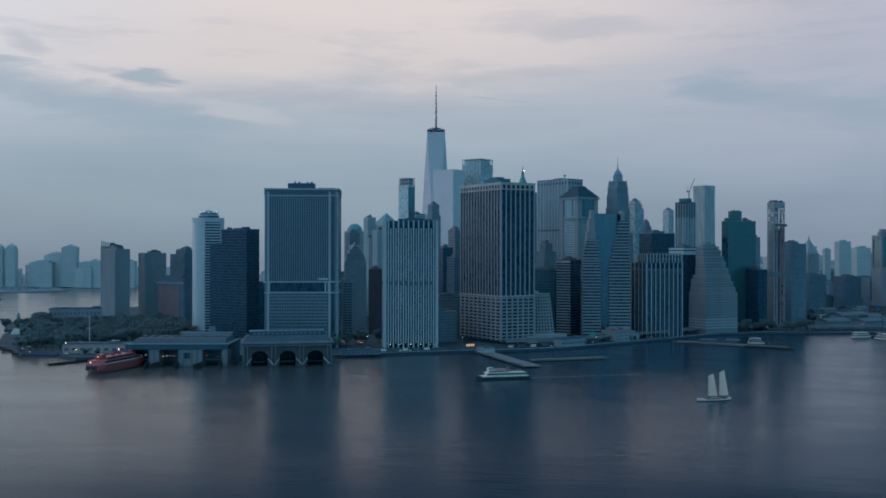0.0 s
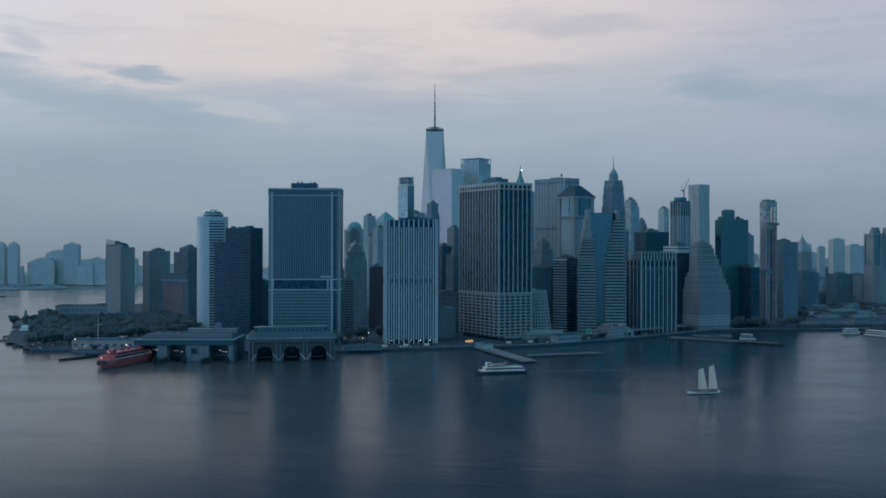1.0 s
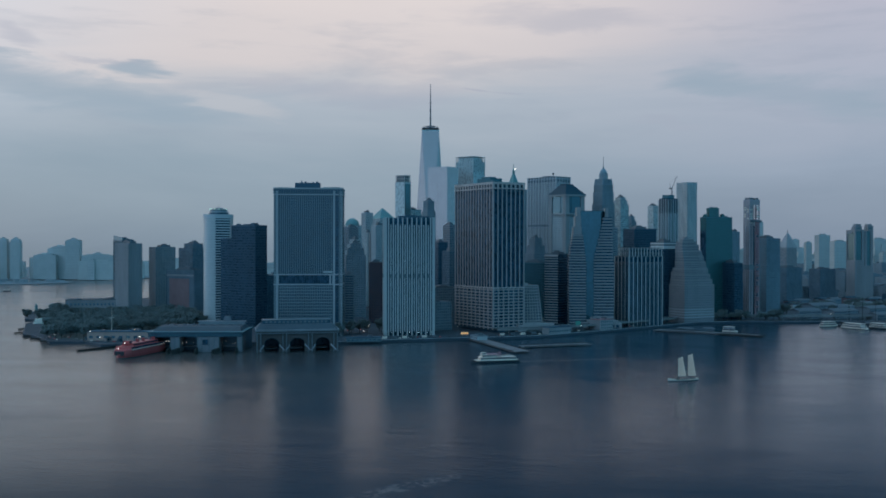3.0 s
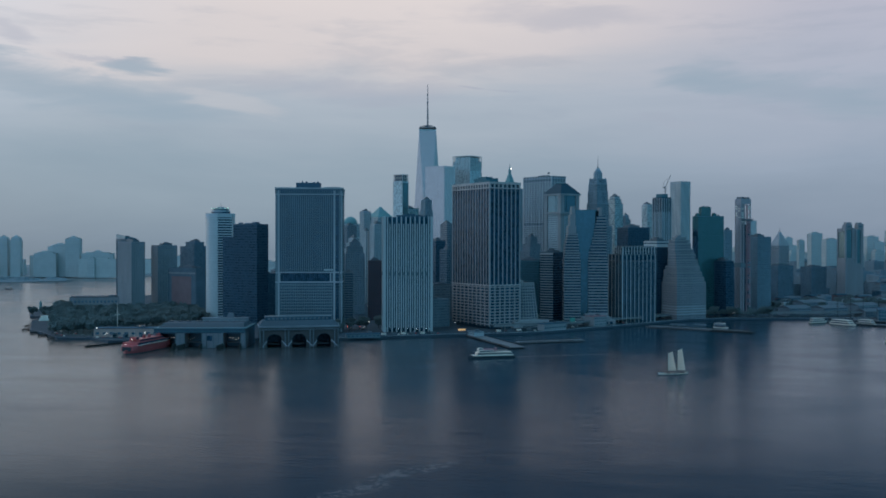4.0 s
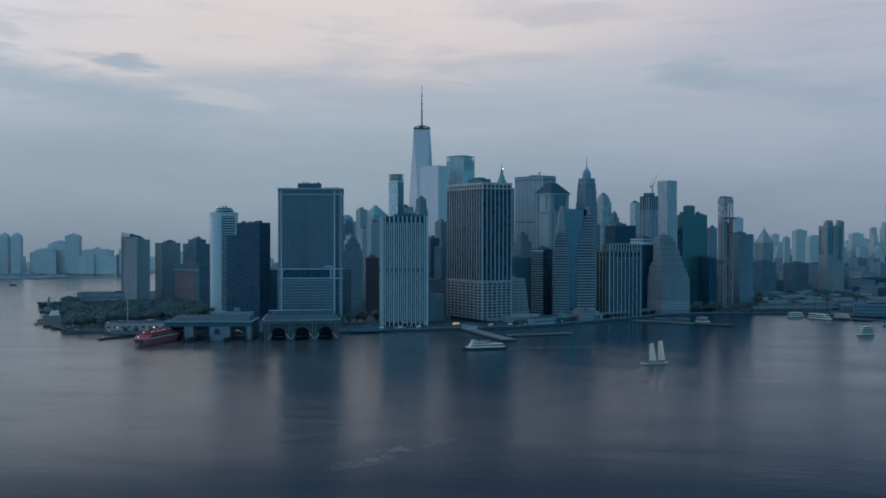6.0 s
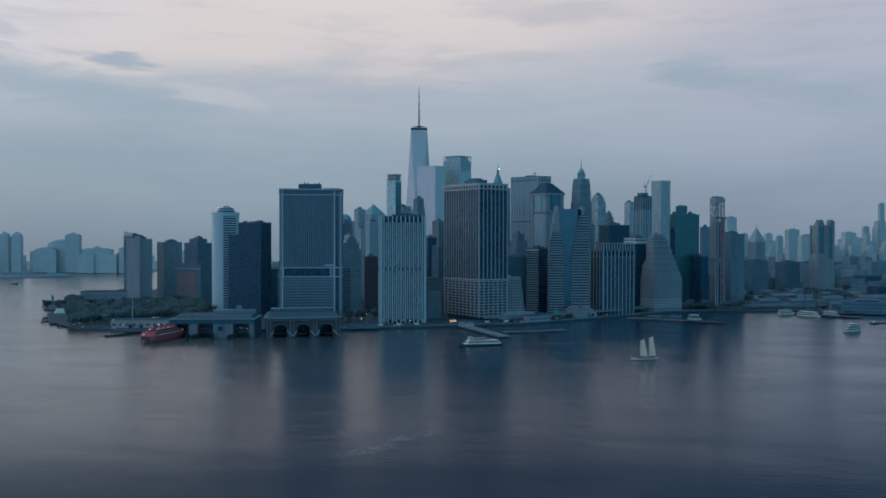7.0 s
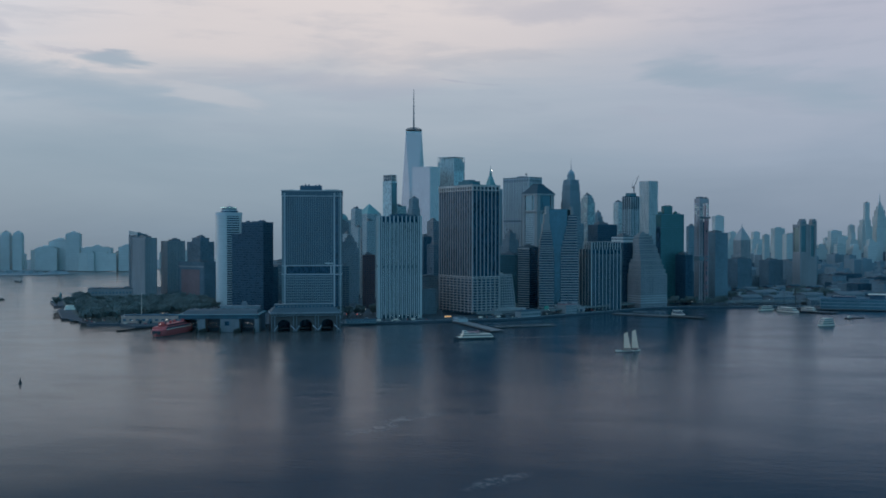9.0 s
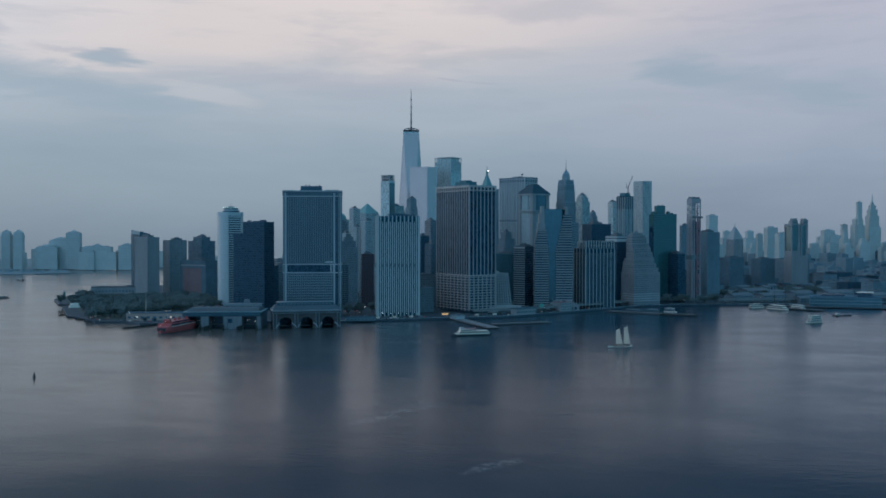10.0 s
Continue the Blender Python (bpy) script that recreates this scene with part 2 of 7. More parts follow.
GREY_CLAD = surface("grey_aluminium_cladding", (0.165, 0.20, 0.21), 0.45, 0.25, var=0.15, vary=0.06, streak=True)
# dark cladding, its teal lifted by haze put into the colour
DARK_CLAD = surface("dark_hazed_cladding", (0.036, 0.085, 0.118), 0.45, 0.2, var=0.2, vary=0.08)
PINK_CLAD = surface("pinkish_precast_concrete", (0.40, 0.345, 0.325), 0.75, var=0.14, vary=0.06, streak=True)
PALE_STONE = surface("pale_limestone", (0.42, 0.43, 0.42), 0.8, var=0.18, vary=0.05, streak=True)
GREY_STONE = surface("grey_stone", (0.235, 0.28, 0.295), 0.8, var=0.2, vary=0.06, streak=True)
BROWN_STONE = surface("brown_masonry", (0.21, 0.225, 0.235), 0.85, var=0.25, vary=0.1, streak=True)
RED_BRICK = surface("red_brick", (0.25, 0.15, 0.145), 0.85, var=0.2, vary=0.08)
DARK_BRICK = surface("dark_brick", (0.15, 0.185, 0.205), 0.85, var=0.25, vary=0.1)
CONCRETE = surface("raw_concrete", (0.50, 0.42, 0.38), 0.85, var=0.2, vary=0.08, streak=True)
COPPER = surface("green_copper_roof", (0.15, 0.275, 0.265), 0.6, var=0.2, streak=True)
SLATE = surface("dark_slate_roof", (0.016, 0.055, 0.072), 0.6, var=0.2)
ROOF = surface("roof_gravel", (0.060, 0.110, 0.140), 0.9, var=0.3)
METAL = surface("weathered_steel", (0.14, 0.15, 0.16), 0.5, 0.4, var=0.2)
# far skylines: the distance haze is painted into these four base colours
FAR_PALE = surface("pale_far_haze_cladding", (0.56, 0.53, 0.49), 0.6, var=0.12, vary=0.10)
FAR_BLUE = surface("blue_far_haze_cladding", (0.50, 0.48, 0.45), 0.7, var=0.12, vary=0.12)
UPTOWN_PALE = surface("pale_uptown_haze_cladding", (0.48, 0.47, 0.44), 0.7, var=0.12, vary=0.10)
UPTOWN_BLUE = surface("blue_uptown_haze_cladding", (0.43, 0.43, 0.40), 0.7, var=0.12, vary=0.12)
WET_STONE = surface("wet_stone", (0.055, 0.072, 0.085), 0.6, var=0.3, streak=True)
# far shore and island: haze over the green, put into this grey
ISLE = surface("island_haze_grey", (0.22, 0.23, 0.23), 0.9, var=0.2)
GRASS = surface("park_lawn", (0.075, 0.085, 0.075), 0.95, var=0.35)
ASPHALT = surface("asphalt", (0.06, 0.06, 0.062), 0.9, var=0.3)
PAVING = surface("waterfront_paving", (0.056, 0.068, 0.076), 0.9, var=0.3)
DECK = surface("pier_decking", (0.11, 0.11, 0.115), 0.85, var=0.3, vary=0.1)
PALE_DECK = surface("pale_pier_concrete", (0.24, 0.20, 0.19), 0.85, var=0.3, vary=0.1)
TIMBER = surface("wet_timber", (0.05, 0.045, 0.04), 0.8, var=0.3, vary=0.2)
LEAVES_PLAIN = surface("leaves", (0.118, 0.136, 0.130), 0.9, var=0.4, grain=0.8, vary=0.25, bump=0)
BARK = surface("bark", (0.06, 0.05, 0.04), 0.9, var=0.3)
ORANGE = surface("orange_paint", (0.45, 0.070, 0.064), 0.5, var=0.2, streak=True)
WHITE_PAINT = surface("white_paint", (0.88, 0.66, 0.52), 0.45, var=0.1)


def sailcloth():
    """Pale cloth that lets the light behind it through."""
    m = surface("sailcloth", (0.93, 0.79, 0.66), 0.85, var=0.06)
    N = Nodes(m.node_tree)
    thin = N.add("ShaderNodeBsdfTranslucent")
    thin.inputs[0].default_value = (0.95, 0.83, 0.72, 1)
    both = N.add("ShaderNodeMixShader")
    both.inputs[0].default_value = 0.6
    N.link(m.node_tree.nodes["Principled BSDF"].outputs[0], both.inputs[1])
    N.link(thin.outputs[0], both.inputs[2])
    N.link(both.outputs[0], m.node_tree.nodes["Material Output"].inputs[0])
    return m


SAIL = sailcloth()


def leaf_material(m):
    """Leaves let part of the light behind them through."""
    N = Nodes(m.node_tree)
    thin = N.add("ShaderNodeBsdfTranslucent")
    thin.inputs[0].default_value = (0.072, 0.088, 0.082, 1)
    both = N.add("ShaderNodeAddShader")
    N.link(m.node_tree.nodes["Principled BSDF"].outputs[0], both.inputs[0])
    N.link(thin.outputs[0], both.inputs[1])
    N.link(both.outputs[0], m.node_tree.nodes["Material Output"].inputs[0])
    return m


LEAF = leaf_material(LEAVES_PLAIN)
HULL = surface("dark_hull_paint", (0.02, 0.025, 0.03), 0.45, var=0.2)
TEAL_STEEL = surface("teal_painted_steel", (0.055, 0.150, 0.170), 0.6, var=0.2, streak=True)
TAN_STEEL = surface("tan_painted_ironwork", (0.105, 0.095, 0.092), 0.7, var=0.2, vary=0.08, streak=True)
CREAM = surface("cream_render", (0.44, 0.30, 0.25), 0.85, var=0.15, streak=True)
FABRIC = surface("white_tent_fabric", (0.84, 0.70, 0.58), 0.8, var=0.08)
SLIP_WALL = surface("stained_slip_wall", (0.25, 0.24, 0.245), 0.85, var=0.3, streak=True)
RED_NET = surface("red_hoist_steel", (0.42, 0.185, 0.19), 0.6, var=0.3, vary=0.2)
LAMP = glow("lamp_light", (1.0, 0.91, 0.78), 2.6)
AMBER = glow("amber_light", (1.0, 0.55, 0.22), 0.55)
COOL_LAMP = glow("white_lamp_light", (1.0, 1.0, 0.98), 3.2)
COURT_STONE = surface("warm_weathered_stone", (0.385, 0.345, 0.330), 0.85, var=0.2, streak=True)
TAN_BRICK = surface("tan_brick", (0.290, 0.270, 0.265), 0.85, var=0.2, vary=0.06, streak=True)
# haze put into the glass colour, so distant windows stand out less
HAZE_GLASS = glazing("hazed_window_glass", (0.060, 0.130, 0.165), 0.1, 0.25, var=0.25)
BAND_STONE = surface("banded_granite", (0.30, 0.285, 0.275), 0.75, var=0.15, vary=0.06, streak=True)
BANK_STONE = surface("pale_granite_columns", (0.44, 0.43, 0.42), 0.75, var=0.12, vary=0.05, streak=True)
BALCONY_WHITE = surface("white_balcony_panel", (0.50, 0.51, 0.50), 0.6, var=0.1)
CURVED_GLASS = glazing("pale_curved_glass", (0.46, 0.47, 0.45), 0.15, 0.32, var=0.05, jitter=0.1)
RED_MASONRY = surface("dark_red_masonry", (0.13, 0.085, 0.09), 0.85, var=0.25, vary=0.1, streak=True)
# brick for the eastern blocks, its grey-blue holding the haze over them
EAST_HAZE_BRICK = surface("hazed_grey_brick", (0.19, 0.235, 0.255), 0.85, var=0.22, vary=0.12, streak=True)
TOWER_CONCRETE = surface("reddish_bare_concrete", (0.40, 0.335, 0.33), 0.85, var=0.25, vary=0.1, streak=True)
TURQUOISE = glow("turquoise_sign_light", (0.05, 0.25, 0.20), 0.08)
GREEN_LAMP = glow("pale_green_lamp", (0.55, 1.0, 0.75), 0.9)
ZIG_STONE = surface("warm_grey_limestone", (0.29, 0.27, 0.27), 0.85, var=0.22, vary=0.05, streak=True)
RED_GLOW = glow("red_light", (1.0, 0.12, 0.08), 2.0)

# ---- building kit ----
def box(bm, x0, x1, y0, y1, z0, z1):
    v = [bm.verts.new(p) for p in ((x0, y0, z0), (x1, y0, z0), (x1, y1, z0), (x0, y1, z0), (x0, y0, z1), (x1, y0, z1), (x1, y1, z1), (x0, y1, z1))]
    for f in ((0, 3, 2, 1), (4, 5, 6, 7), (0, 1, 5, 4), (1, 2, 6, 5), (2, 3, 7, 6), (3, 0, 4, 7)):
        bm.faces.new([v[i] for i in f])


def slab(bm, w, d, z0, z1, x=0.0, y=0.0):
    box(bm, x - w / 2, x + w / 2, y - d / 2, y + d / 2, z0, z1)


def prism(bm, low, high, z0, z1):
    """A solid between two outlines of the same count, the lower at z0 and the upper at z1."""
    a = [bm.verts.new((x, y, z0)) for x, y in low]
    b = [bm.verts.new((x, y, z1)) for x, y in high]
    n = len(a)
    bm.faces.new(a[::-1])
    bm.faces.new(b)
    for i in range(n):
        bm.faces.new((a[i], a[(i + 1) % n], b[(i + 1) % n], b[i]))


def rect(w, d, x=0.0, y=0.0):
    return [(x - w / 2, y - d / 2), (x + w / 2, y - d / 2), (x + w / 2, y + d / 2), (x - w / 2, y + d / 2)]


def ring(r, n, x=0.0, y=0.0, squash=1.0, start=0.0):
    return [(x + r * math.cos(start + 2 * math.pi * i / n), y + squash * r * math.sin(start + 2 * math.pi * i / n)) for i in range(n)]


def tube(bm, a, b, r0, r1=None, n=6):
    """A tapering rod from a to b."""
    a, b = Vector(a), Vector(b)
    r1 = r0 if r1 is None else r1
    q = (b - a).to_track_quat("Z", "Y")
    lo = [bm.verts.new(a + q @ Vector((r0 * math.cos(2 * math.pi * i / n), r0 * math.sin(2 * math.pi * i / n), 0))) for i in range(n)]
    hi = [bm.verts.new(b + q @ Vector((r1 * math.cos(2 * math.pi * i / n), r1 * math.sin(2 * math.pi * i / n), 0))) for i in range(n)]
    bm.faces.new(lo[::-1])
    bm.faces.new(hi)
    for i in range(n):
        bm.faces.new((lo[i], lo[(i + 1) % n], hi[(i + 1) % n], hi[i]))


def made(name, bm, material):
    data = bpy.data.meshes.new(name)
    bm.to_mesh(data)
    bm.free()
    data.materials.append(material)
    return data


def part(name, bm, material, parent, label="", at=None, yaw=0.0, kind=""):
    """Link a bmesh (or mesh data that is shared) as one mesh under a thing or a part."""
    data = bm if isinstance(bm, bpy.types.Mesh) else made(name, bm, material)
    ob = new(name, data)
    ob.parent = parent
    if at is not None:
        ob.matrix_basis = pose(*at, 0, 0, yaw)
    return tagged(ob, label=label, kind=kind)


def thing(name, x, y, z, yaw, label, category, group="", kind=""):
    ob = new(name)
    ob.empty_display_size = 2.0
    ob.matrix_world = pose(x, y, z, 0, 0, yaw)
    return tagged(ob, label, category, group, kind)


def solid(name, bm, material, x, y, z, yaw, label, category, group="", kind=""):
    """A thing that is one single mesh."""
    ob = new(name, made(name, bm, material))
    ob.matrix_world = pose(x, y, z, 0, 0, yaw)
    return tagged(ob, label, category, group, kind)


GROUND = 2.6  # street level over the water


def block(parent, w, d, z0, z1, material, name="body", x=0.0, y=0.0, label=""):
    bm = bmesh.new()
    slab(bm, w, d, z0, z1, x, y)
    return part(name, bm, material, parent, label)


def columns(parent, w, d, z0, z1, count_w, count_d, wide, proud, material, name="column", x=0.0, y=0.0, corners=True, offset=0.0):
    """Upright fins on all four sides, each a piece of its own; the two meshes are shared."""
    h = z1 - z0
    bm = bmesh.new()
    box(bm, -wide / 2, wide / 2, -proud, 0.3, 0, h)
    data = made(name, bm, material)
    for count, half, run, turn in ((count_w, d / 2, w, 0), (count_d, w / 2, d, 90), (count_w, d / 2, w, 180), (count_d, w / 2, d, 270)):
        m = pose(x, y, 0, 0, 0, turn)
        for i in range(count):
            u = (i + 0.5 + offset) / count if not corners else i / max(count - 1, 1)
            if u > 1:
                continue
            p = m @ Vector(((u - 0.5) * (run - (wide if corners else 0)), -half, z0))
            part(name, data, material, parent, at=tuple(p), yaw=turn)


def bands(parent, w, d, levels, tall, proud, material, name="spandrel", x=0.0, y=0.0):
    """A belt round the building at each level, each a piece of its own."""
    bm = bmesh.new()
    slab(bm, w + 2 * proud, d + 2 * proud, 0, tall)
    data = made(name, bm, material)
    for z in levels:
        part(name, data, material, parent, at=(x, y, z))


def face_bands(parent, w, d, side, levels, tall, proud, material, name="spandrel", x=0.0, y=0.0):
    """Belts on one side of a building only, each a piece of its own. side: 0 front, 1 right, 2 back, 3 left."""
    run, half = (w, d / 2) if side % 2 == 0 else (d, w / 2)
    bm = bmesh.new()
    box(bm, -run / 2, run / 2, -half - proud, -half + 0.2, 0, tall)
    data = made(name, bm, material)
    for z in levels:
        part(name, data, material, parent, at=(x, y, z), yaw=90 * side)


def lattice(parent, w, d, z0, z1, bay, floor, wide, tall, proud, material, name="window_grid", x=0.0, y=0.0):
    """A fine grid of mullions and floor edges round a body: the windows are the recesses between them."""
    bm = bmesh.new()
    floors = max(int(round((z1 - z0) / floor)), 1)
    for k in range(floors + 1):
        z = z0 + (z1 - z0) * k / floors
        box(bm, x - w / 2 - proud, x + w / 2 + proud, y - d / 2 - proud, y + d / 2 + proud, max(z - tall / 2, z0), min(z + tall / 2, z1))
    over = proud * 1.15
    for run, half, along in ((w, d / 2, 0), (d, w / 2, 1)):
        n = max(int(round(run / bay)), 1)
        for k in range(n + 1):
            u = -run / 2 + run * k / n
            for s in (-1, 1):
                a, b = sorted((s * (half - 0.2), s * (half + over)))
                if along == 0:
                    box(bm, x + u - wide / 2, x + u + wide / 2, y + a, y + b, z0, z1)
                else:
                    box(bm, x + a, x + b, y + u - wide / 2, y + u + wide / 2, z0, z1)
    return part(name, bm, material, parent, kind="stuff")


def crown(parent, w, d, z, material=None, tall=1.2, x=0.0, y=0.0):
    """A parapet round a flat roof."""
    bm = bmesh.new()
    t = 0.6
    box(bm, x - w / 2, x + w / 2, y - d / 2, y - d / 2 + t, z, z + tall)
    box(bm, x - w / 2, x + w / 2, y + d / 2 - t, y + d / 2, z, z + tall)
    box(bm, x - w / 2, x - w / 2 + t, y - d / 2 + t, y + d / 2 - t, z, z + tall)
    box(bm, x + w / 2 - t, x + w / 2, y - d / 2 + t, y + d / 2 - t, z, z + tall)
    part("parapet", bm, material or GREY_STONE, parent)


def plant(parent, w, d, z, seed, material=None, x=0.0, y=0.0, tall=5.0):
    """Machine rooms, ducts and masts on a roof."""
    r = random.Random(seed)
    bm = bmesh.new()
    slab(bm, w * 0.5, d * 0.5, z, z + tall, x + r.uniform(-0.1, 0.1) * w, y)
    slab(bm, w * 0.24, d * 0.22, z + tall, z + tall * 1.45, x + r.uniform(-0.1, 0.1) * w, y)
    for _ in range(4):
        slab(bm, w * r.uniform(0.06, 0.14), d * r.uniform(0.06, 0.14), z, z + tall * r.uniform(0.3, 0.8), x + r.uniform(-0.38, 0.38) * w, y + r.uniform(-0.38, 0.38) * d)
    part("machine_room", bm, material or METAL, parent)


def plain_tower(name, site, label, core, skin, bay=3.2, floor=3.9, wide=0.9, tall=1.3, proud=0.35, seed=1, group="", steps=(), cap=None):
    """A straight office block with a window grid, parapet and roof plant. steps: (share of width, share of depth, share of height) above."""
    x, y, w, d, yaw, top = site
    t = thing(name, x, y, GROUND, yaw, label, "office tower" if top > 70 else "building", group)
    h = top - GROUND
    tiers = [(1.0, 1.0, 1.0)] if not steps else list(steps)
    z = 0.0
    for sw, sd, sh in tiers:
        z1 = h * sh
        block(t, w * sw, d * sd, z, z1, core)
        lattice(t, w * sw, d * sd, z, z1, bay, floor, wide, tall, proud, skin)
        crown(t, w * sw + 2 * proud, d * sd + 2 * proud, z1, skin)
        z = z1
    sw, sd, _ = tiers[-1]
    if cap:
        bands(t, w * sw, d * sd, (z - 9.5, z - 2.5), 2.6, proud + 0.15, cap, "pale_belt")
        block(t, w * sw + 2 * proud + 0.2, d * sd + 2 * proud + 0.2, z - 8, z - 4.5, cap, "machine_floor")
    block(t, w * sw - 1.5, d * sd - 1.5, z, z + 0.25, ROOF, "roof_deck")
    plant(t, w * sw, d * sd, z + 0.25, seed, tall=min(4.5, 1.5 + h * 0.03))
    return t

# ---- sites: centre x, centre y, front, depth, turn, height of the top ----
NYP = (-267.4, -141.0, 91.0, 52.0, 14.0, 199.4)
BROAD = (-137.4, -110.8, 67.5, 45.0, 17.0, 160.1)
WATER = (-40.6, -15.4, 52.5, 101.1, 41.0, 210.9)
WATERN = (-1.5, 26.3, 23.9, 60.0, 41.0, 63.3)
BATTERY = (-402.4, -39.3, 25.2, 68.9, 68.0, 150.4)
STATE = (-457.2, -2.8, 22.7, 67.2, 41.0, 170.1)
LEFTA = (-741.2, 235.6, 22.6, 34.0, 55.0, 134.7)
LEFTB = (-689.6, 154.5, 23.8, 49.7, 55.0, 123.6)
LEFTC = (-679.4, 261.3, 35.7, 34.4, 45.0, 117.0)
LEFTD = (-651.1, 332.3, 32.3, 49.8, 55.0, 123.2)
REDB = (-594.3, 181.4, 30.0, 66.4, 68.0, 78.1)
WTC1 = (-353.7, 1106.7, 35.8, 66.7, 41.0, 190.5)
WTC4 = (-262.6, 803.2, 40.2, 55.4, 62.0, 296.3)
WTC3 = (-209.7, 863.9, 44.7, 50.4, 62.0, 323.8)
GREEN = (-313.3, 619.9, 18.1, 29.1, 55.0, 267.0)
LIB = (0.7, 509.7, 38.1, 77.8, 50.0, 252.1)
WALL60 = (44.7, 364.5, 41.2, 42.9, 45.0, 211.8)
PINE = (108.5, 396.1, 24.2, 30.0, 41.0, 152.5)
STRIPE = (47.9, 107.7, 40.8, 22.0, 68.0, 109.0)
LOWGL = (11.0, 134.8, 4.0, 36.4, 68.0, 94.6)
OLDSLIP = (99.4, 82.0, 67.1, 40.0, 8.0, 173.3)
BLACK = (170.2, 116.5, 60.2, 38.8, 34.0, 106.7)
BOXA = (176.5, 266.2, 41.0, 19.5, 30.0, 149.0)
BOXB = (210.2, 208.0, 23.6, 40.0, 30.0, 126.9)
TWA = (137.5, 652.8, 21.5, 18.4, 41.0, 218.5)
TWB = (160.8, 804.0, 18.2, 7.7, 41.0, 182.8)
TWC = (208.5, 912.4, 14.0, 5.9, 41.0, 210.3)
WILL = (231.6, 676.1, 28.9, 27.5, 45.0, 217.4)
GEHRY = (277.3, 859.5, 29.5, 33.1, 41.0, 260.2)
WALL120 = (252.4, 187.6, 58.5, 37.3, 37.0, 3.7)
MAID180 = (296.8, 278.3, 49.9, 17.2, 30.0, 168.3)
LOWM = (319.9, 267.1, 14.6, 40.0, 30.0, 93.6)
BEH1 = (373.5, 793.3, 19.0, 8.5, 30.0, 149.6)
M161 = (357.7, 320.7, 22.3, 13.8, 38.0, 201.7)
BEH2 = (397.2, 395.3, 31.7, 14.1, 38.0, 133.9)
THUR = (531.4, 1144.1, 36.8, 25.3, 41.0, 115.7)
DK1 = (487.2, 771.6, 45.9, 14.0, 41.0, 74.0)
DK2 = (570.0, 895.4, 49.2, 28.4, 41.0, 68.9)
PEARL = (647.5, 896.1, 45.4, 30.6, 25.0, 166.7)
FAR2 = (700.3, 1413.7, 36.2, 11.4, 30.0, 131.5)
GRAYT = (-230.5, 484.2, 17.0, 20.8, 41.0, 207.1)
GREENL = (-308.3, 682.9, 22.8, 39.4, 41.0, 196.0)
MIDA = (-161.1, 233.6, 10.4, 4.0, 41.0, 126.2)
MIDB = (-163.4, 343.8, 13.5, 22.8, 41.0, 157.5)
MIDC = (-126.9, 147.4, 15.3, 22.2, 41.0, 112.4)
WFCDOME = (-531.6, 1001.8, 35.0, 40.8, 41.0, 168.8)
WFCPYR = (-473.9, 1081.7, 41.5, 56.1, 41.0, 187.4)
WHITET = (-426.5, 753.5, 17.4, 20.7, 41.0, 192.3)
BRN1 = (-347.0, 368.8, 21.5, 35.3, 41.0, 131.1)
BRN2 = (-347.0, 463.2, 13.9, 23.2, 41.0, 144.8)
BRN3 = (-290.0, 320.4, 18.8, 18.7, 41.0, 156.3)
BRN4 = (-296.0, 190.0, 32.0, 26.0, 20.0, 124.2)
BRN5 = (-229.0, 68.0, 20.0, 14.0, 17.0, 94.8)
BRN8 = (-264.5, 42.0, 13.0, 16.0, 17.0, 77.0)
BRN9 = (-307.3, 340.0, 9.0, 14.0, 17.0, 143.7)
BRN6 = (-6.5, 327.7, 27.6, 28.5, 41.0, 133.5)
DOMEB = (-419.8, 601.8, 21.5, 17.1, 41.0, 157.9)

# ---- water and land ----
def ground_sheet(name, outline, z, deep, material, label, category="ground"):
    bm = bmesh.new()
    prism(bm, outline, outline, z - deep, z)
    bmesh.ops.recalc_face_normals(bm, faces=bm.faces)
    return solid(name, bm, material, 0, 0, 0, 0, label, category, kind="structure")


def build_water():
    bm = bmesh.new()
    n, far = 24, 9000.0
    grid = [[bm.verts.new((-far + 2 * far * i / n, -far + 2 * far * j / n, 0)) for i in range(n + 1)] for j in range(n + 1)]
    for j in range(n):
        for i in range(n):
            bm.faces.new((grid[j][i], grid[j][i + 1], grid[j + 1][i + 1], grid[j + 1][i]))
    solid("water", bm, WATER_MAT, 0, 0, 0, 0, "calm grey-blue bay water with faint ripples at dusk", "water", kind="structure")


build_water()
# the tip of the island, from the park in the west round to the river piers in the east
SHORE = [(-930, 420), (-905, 250), (-872, 135), (-795, 17), (-768, 20), (-742, -62), (-650, -210), (-612, -240), (-552, -304), (-508, -298), (-470, -326), (-400, -300), (-290, -262), (-186, -235),
         (-131, -194), (-62, -158), (0, -130), (49, -96), (124, -7), (191, 79), (255, 168), (330, 212), (430, 226), (560, 262),
         (700, 330), (1000, 430), (1600, 600), (3600, 900), (3800, 4300), (-200, 4700), (-520, 2600), (-760, 1300), (-900, 700)]
ground_sheet("ground", SHORE, GROUND - 0.02, 8.0, PAVING, "grey paved waterfront and city ground", "ground")
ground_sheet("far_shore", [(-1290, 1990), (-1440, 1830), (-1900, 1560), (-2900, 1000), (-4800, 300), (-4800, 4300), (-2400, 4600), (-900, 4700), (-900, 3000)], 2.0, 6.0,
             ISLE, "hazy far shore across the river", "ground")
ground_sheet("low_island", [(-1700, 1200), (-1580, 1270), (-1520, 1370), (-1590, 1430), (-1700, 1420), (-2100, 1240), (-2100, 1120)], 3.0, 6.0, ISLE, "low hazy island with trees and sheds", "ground")

